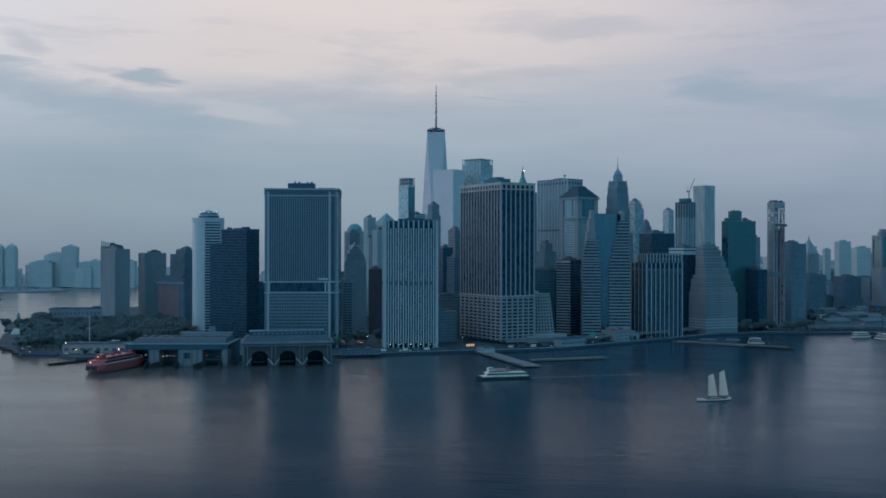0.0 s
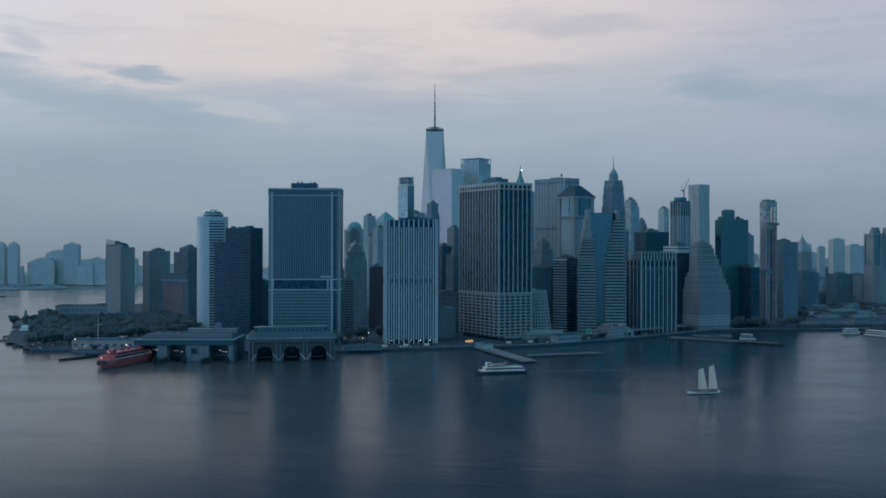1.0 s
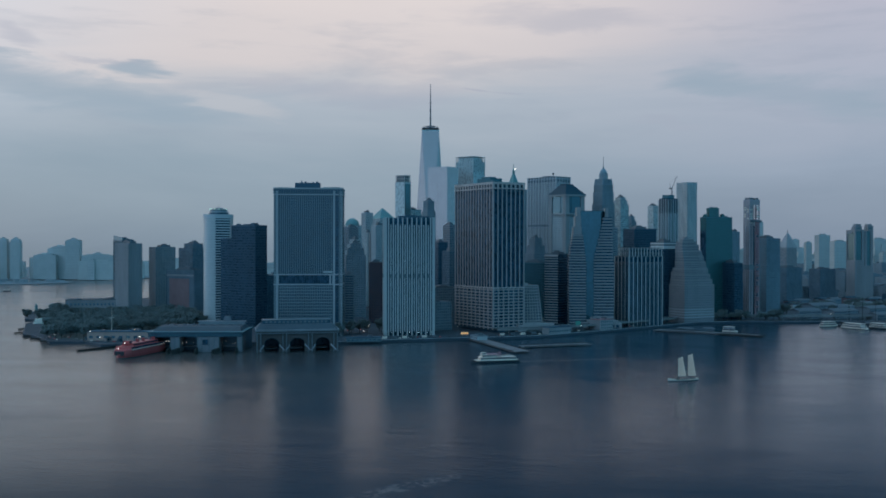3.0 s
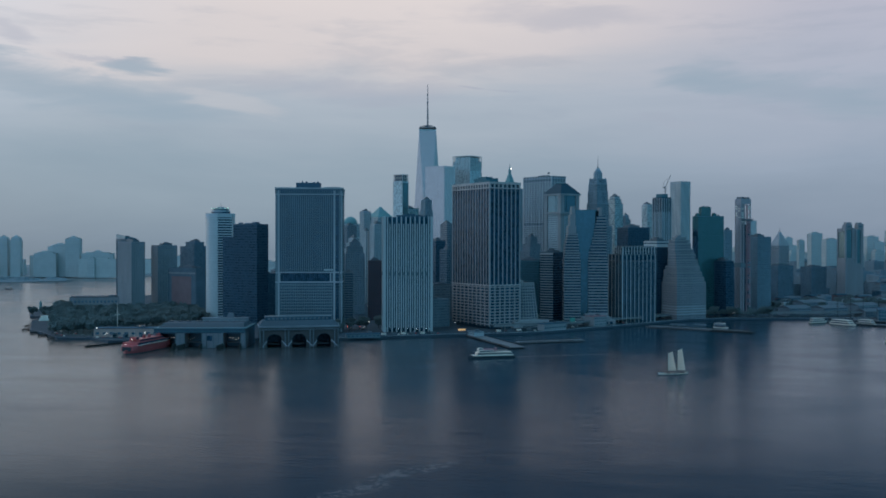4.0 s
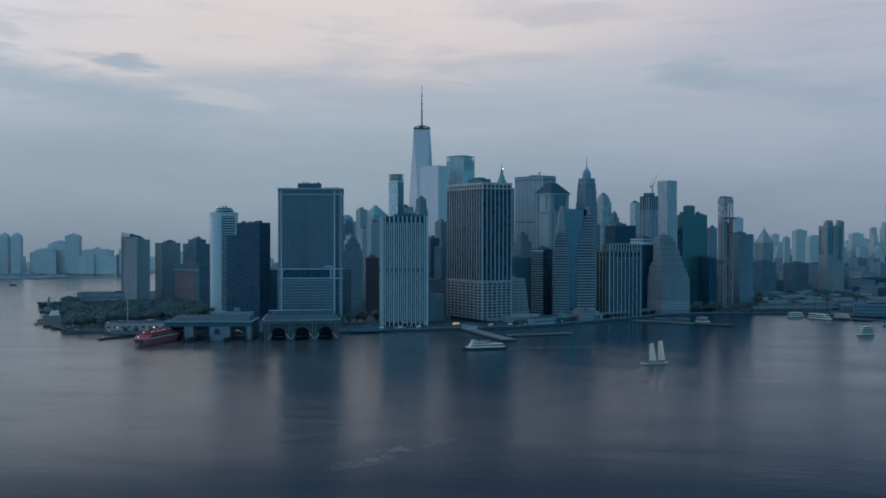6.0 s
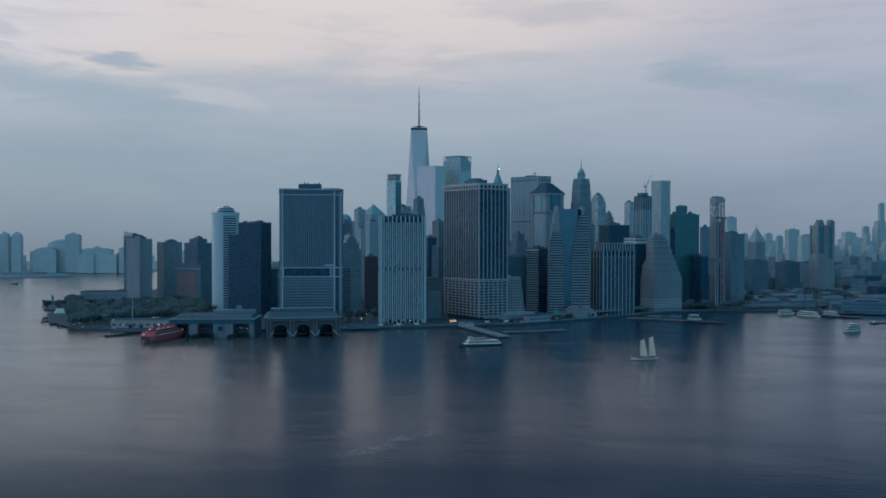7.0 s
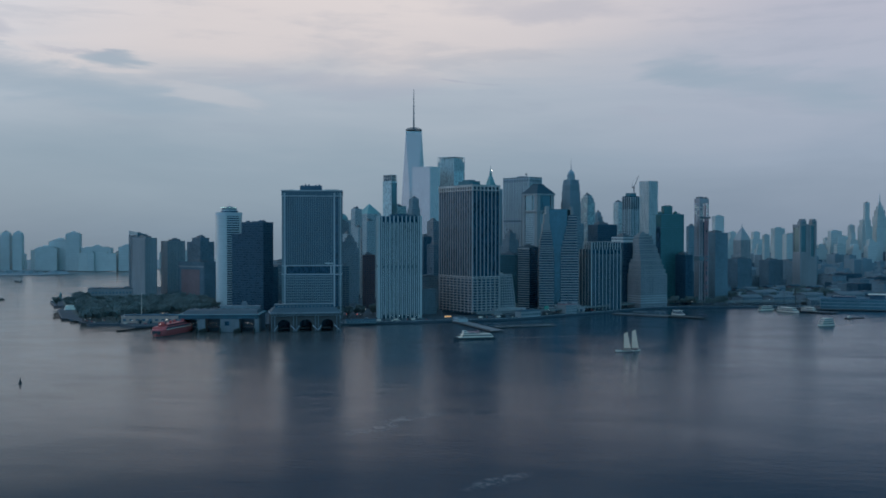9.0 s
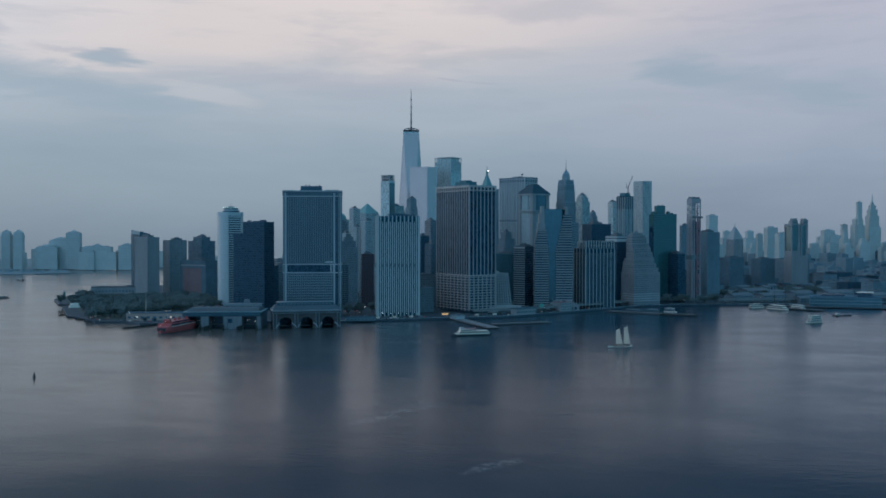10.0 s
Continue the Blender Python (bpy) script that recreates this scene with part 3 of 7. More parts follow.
ground_sheet("park_lawn", [(-850, 140), (-790, 40), (-720, -60), (-630, -195), (-560, -268), (-500, -284), (-430, -235), (-470, -60), (-560, 60), (-700, 130)], GROUND + 0.03, 0.4, GRASS, "dark lawn of a waterfront park", "ground")


def bulkhead():
    """Stone edge of the waterfront, run by run."""
    for a, b in zip(SHORE[:25], SHORE[1:26]):
        a, b = Vector(a), Vector(b)
        run = (b - a).length
        bm = bmesh.new()
        box(bm, -0.4, run + 0.4, -0.9, 0.6, -3.0, GROUND + 0.55)
        ob = solid("sea_wall", bm, WET_STONE, a.x, a.y, 0, math.degrees(math.atan2(b.y - a.y, b.x - a.x)), "weathered grey stone sea wall along the water", "sea wall", kind="structure")
        if a.x > -300:
            bm = bmesh.new()
            box(bm, -0.4, run + 0.4, -0.6, 0.5, GROUND + 0.55, GROUND + 0.9)
            solid("coping", bm, PALE_STONE, a.x, a.y, 0, math.degrees(math.atan2(b.y - a.y, b.x - a.x)), "pale stone coping along the water's edge", "coping", kind="structure")


bulkhead()

# ---- waterfront towers ----
def start(name, site, label, category="office tower"):
    x, y, w, d, yaw, top = site
    return thing(name, x, y, GROUND, yaw, label, category), w, d, top - GROUND


def grid_slab_tower():
    """Wide slab with a fine aluminium grid, pale corner ribs and a dark machine floor between pale rails."""
    t, w, d, h = start("slab_tower", NYP, "wide dark office slab with fine grey grid and pale-railed machine floor")
    za, zb = 68.6, 81.6
    left, right = -w / 2 + 5.6, w / 2 - 12.6
    mid, run = (left + right) / 2, right - left
    block(t, w - 1.6, d - 1.6, 0, h - 4, DARK_GLASS)
    # front grid stops short of the ribbed corners
    lattice(t, run, d - 1.8, 0, za, 3.0, 4.0, 1.2, 1.6, 0.6, GREY_CLAD, "lower_window_grid", mid)
    lattice(t, run, d - 1.8, zb, h - 5, 2.75, 3.9, 1.15, 0.15, 0.6, GREY_CLAD, "upper_window_grid", mid)
    bm = bmesh.new()
    slab(bm, run + 1, d - 1.0, za, zb, mid)
    part("machine_floor", bm, BLACK_GLASS, t, "dark louvred machine floor")
    bm = bmesh.new()
    for k in range(24):
        slab(bm, 0.35, d - 0.6, za + 1.4, zb - 1.2, left + 2 + k * (run - 4) / 23)
    part("machine_floor_louvres", bm, DARK_CLAD, t, kind="stuff")
    bands(t, w - 1.4, d - 0.4, (za - 0.8, zb - 0.7), 1.5, 0.9, BANK_STONE, "pale_rail")
    bm = bmesh.new()
    box(bm, -0.9, 0.9, -d / 2 - 0.8, -d / 2 + 0.5, za + 0.7, zb - 0.7)
    post = made("rail_post", bm, BANK_STONE)
    for x in (left, right - 4.0, right):
        part("rail_post", post, BANK_STONE, t, at=(x, 0, 0))
    bm = bmesh.new()
    box(bm, -1.6, 1.6, -1.6, 1.6, 0, h - 4)
    pier = made("corner_pier", bm, GREY_CLAD)
    for sx in (-1, 1):
        for sy in (-1, 1):
            part("corner_pier", pier, GREY_CLAD, t, at=(sx * (w / 2 - 1.5), sy * (d / 2 - 1.5), 0))
    # pale ribs beside the corners, with dark glass between them on the eastern one
    for x, wide, stuff in ((-w / 2 + 4.3, 1.9, BANK_STONE), (right + 1.2, 2.4, BANK_STONE), (w / 2 - 4.4, 1.5, GREY_CLAD), (w / 2 - 2.2, 1.0, BANK_STONE)):
        bm = bmesh.new()
        box(bm, -wide / 2, wide / 2, -0.75, 0.9, 0, h - 4)
        part("corner_rib", bm, stuff, t, at=(x, -d / 2, 0))
    bands(t, w - 1.4, d - 1.4, [5 + 3.9 * k for k in range(int((h - 12) / 3.9))], 0.5, 0.15, DARK_CLAD, "floor_edge")
    # open rails of the roof edge
    bm = bmesh.new()
    slab(bm, w + 1.2, d + 1.2, h - 9.6, h - 8.2)
    part("lower_cornice", bm, BANK_STONE, t)
    bm = bmesh.new()
    slab(bm, w - 0.4, d - 0.4, h - 8.2, h - 1.6)
    part("recessed_top_floor", bm, DARK_CLAD, t)
    crown(t, w + 1.6, d + 1.6, h - 1.6, BANK_STONE, 1.8)
    columns(t, w + 0.6, d + 0.6, h - 8.2, h - 1.6, 30, 16, 0.8, 0.2, GREY_CLAD, "roof_post")
    block(t, w - 3, d - 3, h - 1.6, h - 1.2, ROOF, "roof_deck")
    bm = bmesh.new()
    slab(bm, 33, 22, h - 1.2, h + 7.6, -2.5, 2)
    for i in range(6):
        slab(bm, 2.5, 3, h + 7.6, h + 7.6 + (i % 3) * 0.8 + 0.6, -16 + i * 5.2, 0)
    tube(bm, (-11, 2, h + 7.6), (-11, 2, h + 11), 0.9, 0.6, 8)
    part("penthouse", bm, DARK_CLAD, t, "black rooftop machine room")
    bm = bmesh.new()
    slab(bm, 22, 14, h - 1.2, h + 1.6, 30, -6)
    slab(bm, 12, 10, h - 1.2, h + 1.2, -34, -6)
    part("plant_screen", bm, GREY_CLAD, t)
    bm = bmesh.new()
    box(bm, 20, 32, -d / 2 - 1.3, -d / 2 - 0.7, zb + 2.6, zb + 4.6)
    part("sign_panel", bm, WHITE_CLAD, t, "blank pale sign panel")


def finned_tower():
    """White upright fins over dark glass, with dark notches at the top and lamps at the foot."""
    t, w, d, h = start("finned_tower", BROAD, "dark glass tower with bold white vertical fins")
    block(t, w - 2.4, d - 2.4, 5.5, h - 0.8, BLACK_GLASS)

    def fins(name, z0, z1, wide, proud, first, count, step, half, turn):
        bm = bmesh.new()
        box(bm, -wide / 2, wide / 2, -proud, 1.6, 0, z1 - z0)
        data = made(name, bm, WHITE_CLAD)
        m = pose(0, 0, 0, 0, 0, turn)
        for i in range(count):
            q = m @ Vector((first + step * i, -half, z0))
            part(name, data, WHITE_CLAD, t, at=tuple(q), yaw=turn)

    for turn, run, half, bays in ((0, w, d / 2, 9), (90, d, w / 2, 6), (180, w, d / 2, 9), (270, d, w / 2, 6)):
        step = (run - 11.2) / bays
        fins("main_fin", 0.0, h + 0.2, 1.7, 0.6, -step * bays / 2, bays + 1, step, half, turn)
        fins("fin", 5.5, h - 9.5, 1.25, 0.4, -step * (bays - 1) / 2, bays, step, half, turn)
        # thinner panels break the fins at the machine floor halfway up
        bm = bmesh.new()
        box(bm, -0.8, 0.8, -0.75, 0.4, 0, 5.0)
        plug = made("machine_floor_louvre", bm, GREY_CLAD)
        m = pose(0, 0, 0, 0, 0, turn)
        for i in range(bays):
            q = m @ Vector((-step * (bays - 1) / 2 + step * i, -half, h * 0.49))
            part("machine_floor_louvre", plug, GREY_CLAD, t, at=tuple(q), yaw=turn)
    bm = bmesh.new()
    box(bm, -1.7, 1.7, -1.7, 1.7, 0, h + 0.6)
    pier = made("corner_pier", bm, WHITE_CLAD)
    for sx in (-1, 1):
        for sy in (-1, 1):
            part("corner_pier", pier, WHITE_CLAD, t, at=(sx * (w / 2 - 1.6), sy * (d / 2 - 1.6), 0))
    bands(t, w - 2.4, d - 2.4, [6 + 3.9 * k for k in range(int((h - 16) / 3.9))], 0.5, 0.1, DARK_CLAD, "floor_edge")
    block(t, w - 12, d - 12, 0, 5.5, BLACK_GLASS, "lobby")
    bm = bmesh.new()
    slab(bm, 0.55, 0.55, 3.9, 4.6)
    lamp = made("lobby_lamp", bm, COOL_LAMP)
    for i in range(5):
        part("lobby_lamp", lamp, COOL_LAMP, t, at=(-w / 2 + 8.7 + i * 12.4, -d / 2 + 1.2, -0.2))
    block(t, w - 3, d - 3, h - 0.8, h - 0.3, ROOF, "roof_deck")
    plant(t, w, d, h - 0.3, 5, DARK_CLAD, tall=3)


def great_slab():
    """Broad tower with close columns over a deep gridded base, and a lower wing with a slanted end."""
    t, w, d, h = start("column_tower", WATER, "massive brown-grey office tower with close vertical columns over a gridded base")
    zb = 62.5
    block(t, w - 1.2, d - 1.2, zb, h - 9, BLACK_GLASS, label="dark glass")
    columns(t, w, d, zb, h - 9, 8, 15, 1.6, 0.5, PINK_CLAD, "column")
    lattice(t, w - 1.2, d - 1.2, zb, h - 9, 6.0, 3.9, 0.2, 0.8, 0.08, BLACK_GLASS, "floor_edges")
    bands(t, w, d, (h - 9.4, zb - 1.6), 1.6, 0.8, CONCRETE, "belt")
    block(t, w - 3, d - 3, h - 9, h - 3, BLACK_GLASS, "top_floor")
    columns(t, w + 0.6, d + 0.6, h - 8, h - 3, 8, 15, 2.7, 0.3, CONCRETE, "top_pier")
    bands(t, w + 0.6, d + 0.6, (h - 3.2,), 3.2, 0.5, CONCRETE, "cornice")
    block(t, w - 4, d - 4, h, h + 0.3, ROOF, "roof_deck")
    bm = bmesh.new()
    slab(bm, 20, 34, h + 0.3, h + 7.5, 2, 2)
    slab(bm, 12, 20, h + 7.5, h + 10, 2, 4)
    slab(bm, 10, 12, h + 0.3, h + 4.5, -6, -22)
    part("penthouse", bm, TEAL_STEEL, t, "greenish rooftop machine room")
    # base with deep-set windows
    block(t, w - 1.4, d - 1.4, 4, zb - 1, BLACK_GLASS, "base_body")
    bands(t, w - 0.6, d - 0.6, [6.0 + 4.35 * k for k in range(13)], 1.55, 0.7, PINK_CLAD, "spandrel")
    columns(t, w - 0.2, d - 0.2, 4, zb - 1, 7, 10, 1.9, 0.5, PINK_CLAD, "base_pier")
    block(t, w - 8, d - 8, 0, 4, DARK_CLAD, "lobby")
    # lower wing, its outer end raked
    x, y, ww, wd, yaw, top = WATERN
    h2, rake = top - GROUND + 1, 9.0
    t2 = thing("raked_wing", x, y, GROUND, yaw, "lower gridded brown-grey office wing with a raked end beside a tower", "office wing")
    bm = bmesh.new()
    prism(bm, [(-ww / 2, -wd / 2), (ww / 2 + rake, -wd / 2), (ww / 2 + rake, wd / 2), (-ww / 2, wd / 2)], rect(ww, wd), 0, h2)
    part("body", bm, BLACK_GLASS, t2)
    for k in range(14):
        z = 2.5 + 4.35 * k
        e = rake * (1 - z / h2)
        bm = bmesh.new()
        box(bm, -ww / 2 - 0.6, ww / 2 + e + 0.5, -wd / 2 - 0.6, wd / 2 + 0.6, z, z + 1.6)
        part("spandrel", bm, PINK_CLAD, t2)
    for k in range(7):
        u = -ww / 2 + 0.4 + k * (ww - 0.8) / 6
        lean = rake * k / 6
        for s in (-1, 1):
            bm = bmesh.new()
            prism(bm, rect(1.5, 0.9, u + lean, s * (wd / 2 + 0.3)), rect(1.5, 0.9, u, s * (wd / 2 + 0.3)), 0, h2)
            part("pier", bm, PINK_CLAD, t2)
    crown(t2, ww + 1.2, wd + 1.2, h2, PINK_CLAD, 1.5)
    plant(t2, ww, wd, h2, 8, CONCRETE, tall=4)
    # podium with a terrace towards the river
    m = pose(WATER[0], WATER[1], 0, 0, 0, WATER[4])
    p = m @ Vector((44, -40, 0))
    t3 = thing("podium", p.x, p.y, GROUND, WATER[4], "low pale stone podium with a terrace and dark garage opening", "podium")
    bm = bmesh.new()
    slab(bm, 62, 30, 0, 8.5)
    part("body", bm, PINK_CLAD, t3)
    bm = bmesh.new()
    slab(bm, 44, 1.0, 1.2, 5.0, 6, -15.1)
    part("garage_opening", bm, BLACK_GLASS, t3)
    crown(t3, 62.6, 30.6, 8.5, PINK_CLAD, 1.3)


def round_tower():
    """A tower with a smooth curved front towards the harbour, a flat banded eastern side and a drum on the roof."""
    x, y, h, r = -461.4, 5.5, 165.4, 22.2
    t = thing("round_front_tower", x, y, GROUND, 0, "slim pale tower with curved glass front and white banded side", "office tower")

    def at(radius, a):
        return (radius * math.cos(radians(a)), radius * math.sin(radians(a)))

    def plan(radius):
        """The curve from the north-west round to the south, then a flat side running to the east."""
        arc = [at(radius, 150 + 132 * k / 20) for k in range(21)]
        return arc + [at(radius * 1.08, 338), at(radius, 20), at(radius, 80), at(radius, 120)]

    bm = bmesh.new()
    prism(bm, plan(r), plan(r), 6, h)
    bmesh.ops.recalc_face_normals(bm, faces=bm.faces)
    part("body", bm, CURVED_GLASS, t, "pale glass curving round the front")
    bm = bmesh.new()
    prism(bm, plan(r + 0.12), plan(r + 0.12), 0, 0.5)
    bmesh.ops.recalc_face_normals(bm, faces=bm.faces)
    line = made("floor_band", bm, BANK_STONE)
    for k in range(1, 40):
        part("floor_band", line, BANK_STONE, t, at=(0, 0, 6 + k * 3.95 - 0.3))
    # the flat side: dark glass with a white belt at each floor
    a, b = Vector(at(r, 282)), Vector(at(r * 1.08, 338))
    along = (b - a).normalized()
    out = Vector((along.y, -along.x))

    def strip(u0, u1, o, z0, z1):
        p, q = a + along * u0, a + along * u1
        i, e = out * -0.4, out * o
        line = [tuple(p + i), tuple(q + i), tuple(q + e), tuple(p + e)]
        bm = bmesh.new()
        prism(bm, line, line, z0, z1)
        bmesh.ops.recalc_face_normals(bm, faces=bm.faces)
        return bm

    run = (b - a).length
    part("side_glass", strip(0, run, 0.3, 6, h - 4), DARK_GLASS, t, "dark glass of the banded side")
    belt = made("white_belt", strip(0.0, run + 0.3, 0.9, 0, 1.9), BALCONY_WHITE)
    for k in range(39):
        part("white_belt", belt, BALCONY_WHITE, t, at=(0, 0, 7.2 + k * 3.95))
    part("edge_post", strip(-0.7, 0.0, 0.8, 0, h), BALCONY_WHITE, t, "slim white upright where curve and side meet")
    bm = bmesh.new()
    prism(bm, plan(r + 0.35), plan(r + 0.35), h - 5, h + 1.2)
    bmesh.ops.recalc_face_normals(bm, faces=bm.faces)
    part("parapet", bm, BALCONY_WHITE, t)
    # roof drum in three stages with a railed dish on top
    for r0, r1, z0, z1, stuff in ((14.5, 14.5, 1.2, 4.0, DARK_GLASS), (15.2, 15.2, 4.0, 5.2, BALCONY_WHITE), (13.0, 12.0, 5.2, 8.2, GREY_CLAD), (13.4, 13.4, 8.2, 9.0, BALCONY_WHITE), (9.0, 5.0, 9.0, 11.5, GREY_CLAD)):
        bm = bmesh.new()
        prism(bm, ring(r0, 24, 2, -3), ring(r1, 24, 2, -3), h + z0, h + z1)
        part("roof_drum", bm, stuff, t)
    bm = bmesh.new()
    tube(bm, (2, -3, h + 11.5), (2, -3, h + 18), 0.3, 0.1)
    part("mast", bm, METAL, t)
    bm = bmesh.new()
    slab(bm, 1.0, 1.0, 0, 0.7)
    lamp = made("roof_lamp", bm, GREEN_LAMP)
    for k in range(7):
        p = at(13.6, 190 + 26 * k)
        part("roof_lamp", lamp, GREEN_LAMP, t, at=(2 + p[0], -3 + p[1], h + 9.0))
    bm = bmesh.new()
    prism(bm, plan(r - 4), plan(r - 4), 0, 6)
    bmesh.ops.recalc_face_normals(bm, faces=bm.faces)
    part("lobby", bm, DARK_GLASS, t)


def dark_block():
    """A nearly black slab; the northern end of its long side is one stage lower."""
    t, w, d, h = start("dark_tower", BATTERY, "nearly black glass office block with fine dark mullions")
    cut = 13.0
    for y0, y1, z1 in ((-d / 2, cut, h), (cut, d / 2, h - 19)):
        a, c = y1 - y0 - 0.4, (y0 + y1) / 2
        block(t, w - 0.8, a, 0, z1, BLACK_GLASS, "body", 0, c)
        lattice(t, w - 0.8, a, 0, z1, 1.9, 3.9, 0.35, 1.2, 0.3, DARK_CLAD, "window_grid", 0, c)
        crown(t, w, a + 0.3, z1, DARK_CLAD, 1.6, 0, c)
    block(t, w - 2, 40, h, h + 0.3, ROOF, "roof_deck", 0, -11)
    bm = bmesh.new()
    slab(bm, 12, 20, h + 0.3, h + 3.2, 0, -14)
    slab(bm, 7, 8, h + 0.3, h + 4.8, 2, -19)
    slab(bm, 5, 5, h + 0.3, h + 4.0, -4, 6)
    part("machine_room", bm, DARK_CLAD, t)


def corner_striped_tower():
    """Two banded wings with stepped tops on either side of a dark glass corner."""
    x, y, w, d, yaw, top = OLDSLIP
    t = thing("striped_tower", x, y, GROUND, yaw, "glass tower with white-banded wings and stepped shoulders", "office tower")
    h = top - GROUND
    bm = bmesh.new()
    prism(bm, [(-20, -16), (14, -16), (24, 0), (20, 20), (-20, 20)], [(-20, -16), (14, -16), (24, 0), (20, 20), (-20, 20)], 0, h)
    part("body", bm, TEAL_GLASS, t, "dark blue-green glass corner")

    def wing(tiers):
        """Each tier: its two edges and its top; white belts on dark glass, floor by floor."""
        z = 0.0
        for a, b, z1 in tiers:
            bm = bmesh.new()
            box(bm, a + 0.4, b - 0.4, -d / 2, d / 2 - 4, z, z1)
            part("wing_glass", bm, BLACK_GLASS, t)
            bm = bmesh.new()
            box(bm, a, b, -d / 2 - 0.5, d / 2 - 3.6, 0, 2.1)
            data = made("spandrel", bm, BAND_STONE)
            n = max(int(round((z1 - z) / 4.3)), 1)
            for k in range(n):
                part("spandrel", data, BAND_STONE, t, at=(0, 0, z + k * (z1 - z) / n + 1.0))
            z = z1

    wing([(-33.5, -8.3, 97), (-32.6, -9.4, 108), (-31.6, -10.8, 121), (-30.0, -11.8, 129), (-28.3, -12.8, 136)])
    bm = bmesh.new()
    box(bm, -27.3, -15.0, -d / 2 + 0.4, d / 2 - 6, 136, 147.5)
    box(bm, -24.6, -16.2, -d / 2 + 0.8, d / 2 - 8, 147.5, 164)
    box(bm, -22.2, -16.8, -d / 2 + 1.2, d / 2 - 10, 164, 177)
    part("pinnacle", bm, BAND_STONE, t, "plain pale stepped pinnacle")
    wing([(3.3, 33.2, 101), (4.3, 30.6, 110), (6.6, 30.6, 119), (9.2, 30.6, 131), (11.8, 30.5, 144), (14.2, 30.4, 153), (15.5, 30.0, 162)])
    bm = bmesh.new()
    box(bm, 19.6, 24.0, -d / 2 + 1.2, d / 2 - 10, 162, 176)
    part("pinnacle", bm, BAND_STONE, t, "plain pale stepped pinnacle")
    crown(t, 40, 34, h, TEAL_STEEL, 1.4, -2, 2)
    m = pose(x, y, 0, 0, 0, yaw)
    p = m @ Vector((14, -34, 0))
    t2 = thing("stepped_podium", p.x, p.y, GROUND, yaw, "low stepped stone podium with arcade at a tower's foot", "podium")
    for k, (a, b, z) in enumerate(((54, 24, 7), (44, 20, 11), (32, 17, 15))):
        bm = bmesh.new()
        slab(bm, a, b, 0 if k == 0 else z - 4, z, 0, k * 2)
        part("tier", bm, BAND_STONE, t2)
    bm = bmesh.new()
    for k in range(7):
        slab(bm, 4, 0.6, 1, 4.8, -21 + 7 * k, -12.1)
    part("opening", bm, BLACK_GLASS, t2)


def black_fin_tower():
    t, w, d, h = start("pale_fin_tower", BLACK, "dark tower with thin pale vertical ribs and an open crown")
    block(t, w - 1, d - 1, 0, h, BLACK_GLASS)
    columns(t, w, d, 0, h, 9, 5, 1.1, 0.5, WHITE_CLAD, "rib")
    columns(t, w, d, 0, h - 11, 8, 4, 0.6, 0.35, GREY_CLAD, "thin_rib", corners=False)
    bands(t, w - 1, d - 1, [5 + 3.9 * k for k in range(int((h - 14) / 3.9))], 0.7, 0.12, DARK_CLAD, "floor_edge")
    bands(t, w, d, (h - 10.5,), 1.1, 0.8, BAND_STONE, "belt")
    bands(t, w, d, (h - 0.6,), 0.8, 0.5, GREY_CLAD, "roof_edge")
    block(t, w - 4, d * 0.62, h, h + 10, BLACK_GLASS, "crown_body", 1.5, -4)
    columns(t, w - 1.5, d * 0.7, h - 1, h + 12.5, 12, 6, 1.3, 0.4, WHITE_CLAD, "crown_post", 0.6, -4.5)
    bands(t, w - 1.5, d * 0.7, (h + 4.5, h + 12.0), 1.0, 0.4, BAND_STONE, "crown_rail", 0.6, -4.5)
    plant(t, w * 0.8, d * 0.5, h + 10, 9, TEAL_STEEL, tall=2)


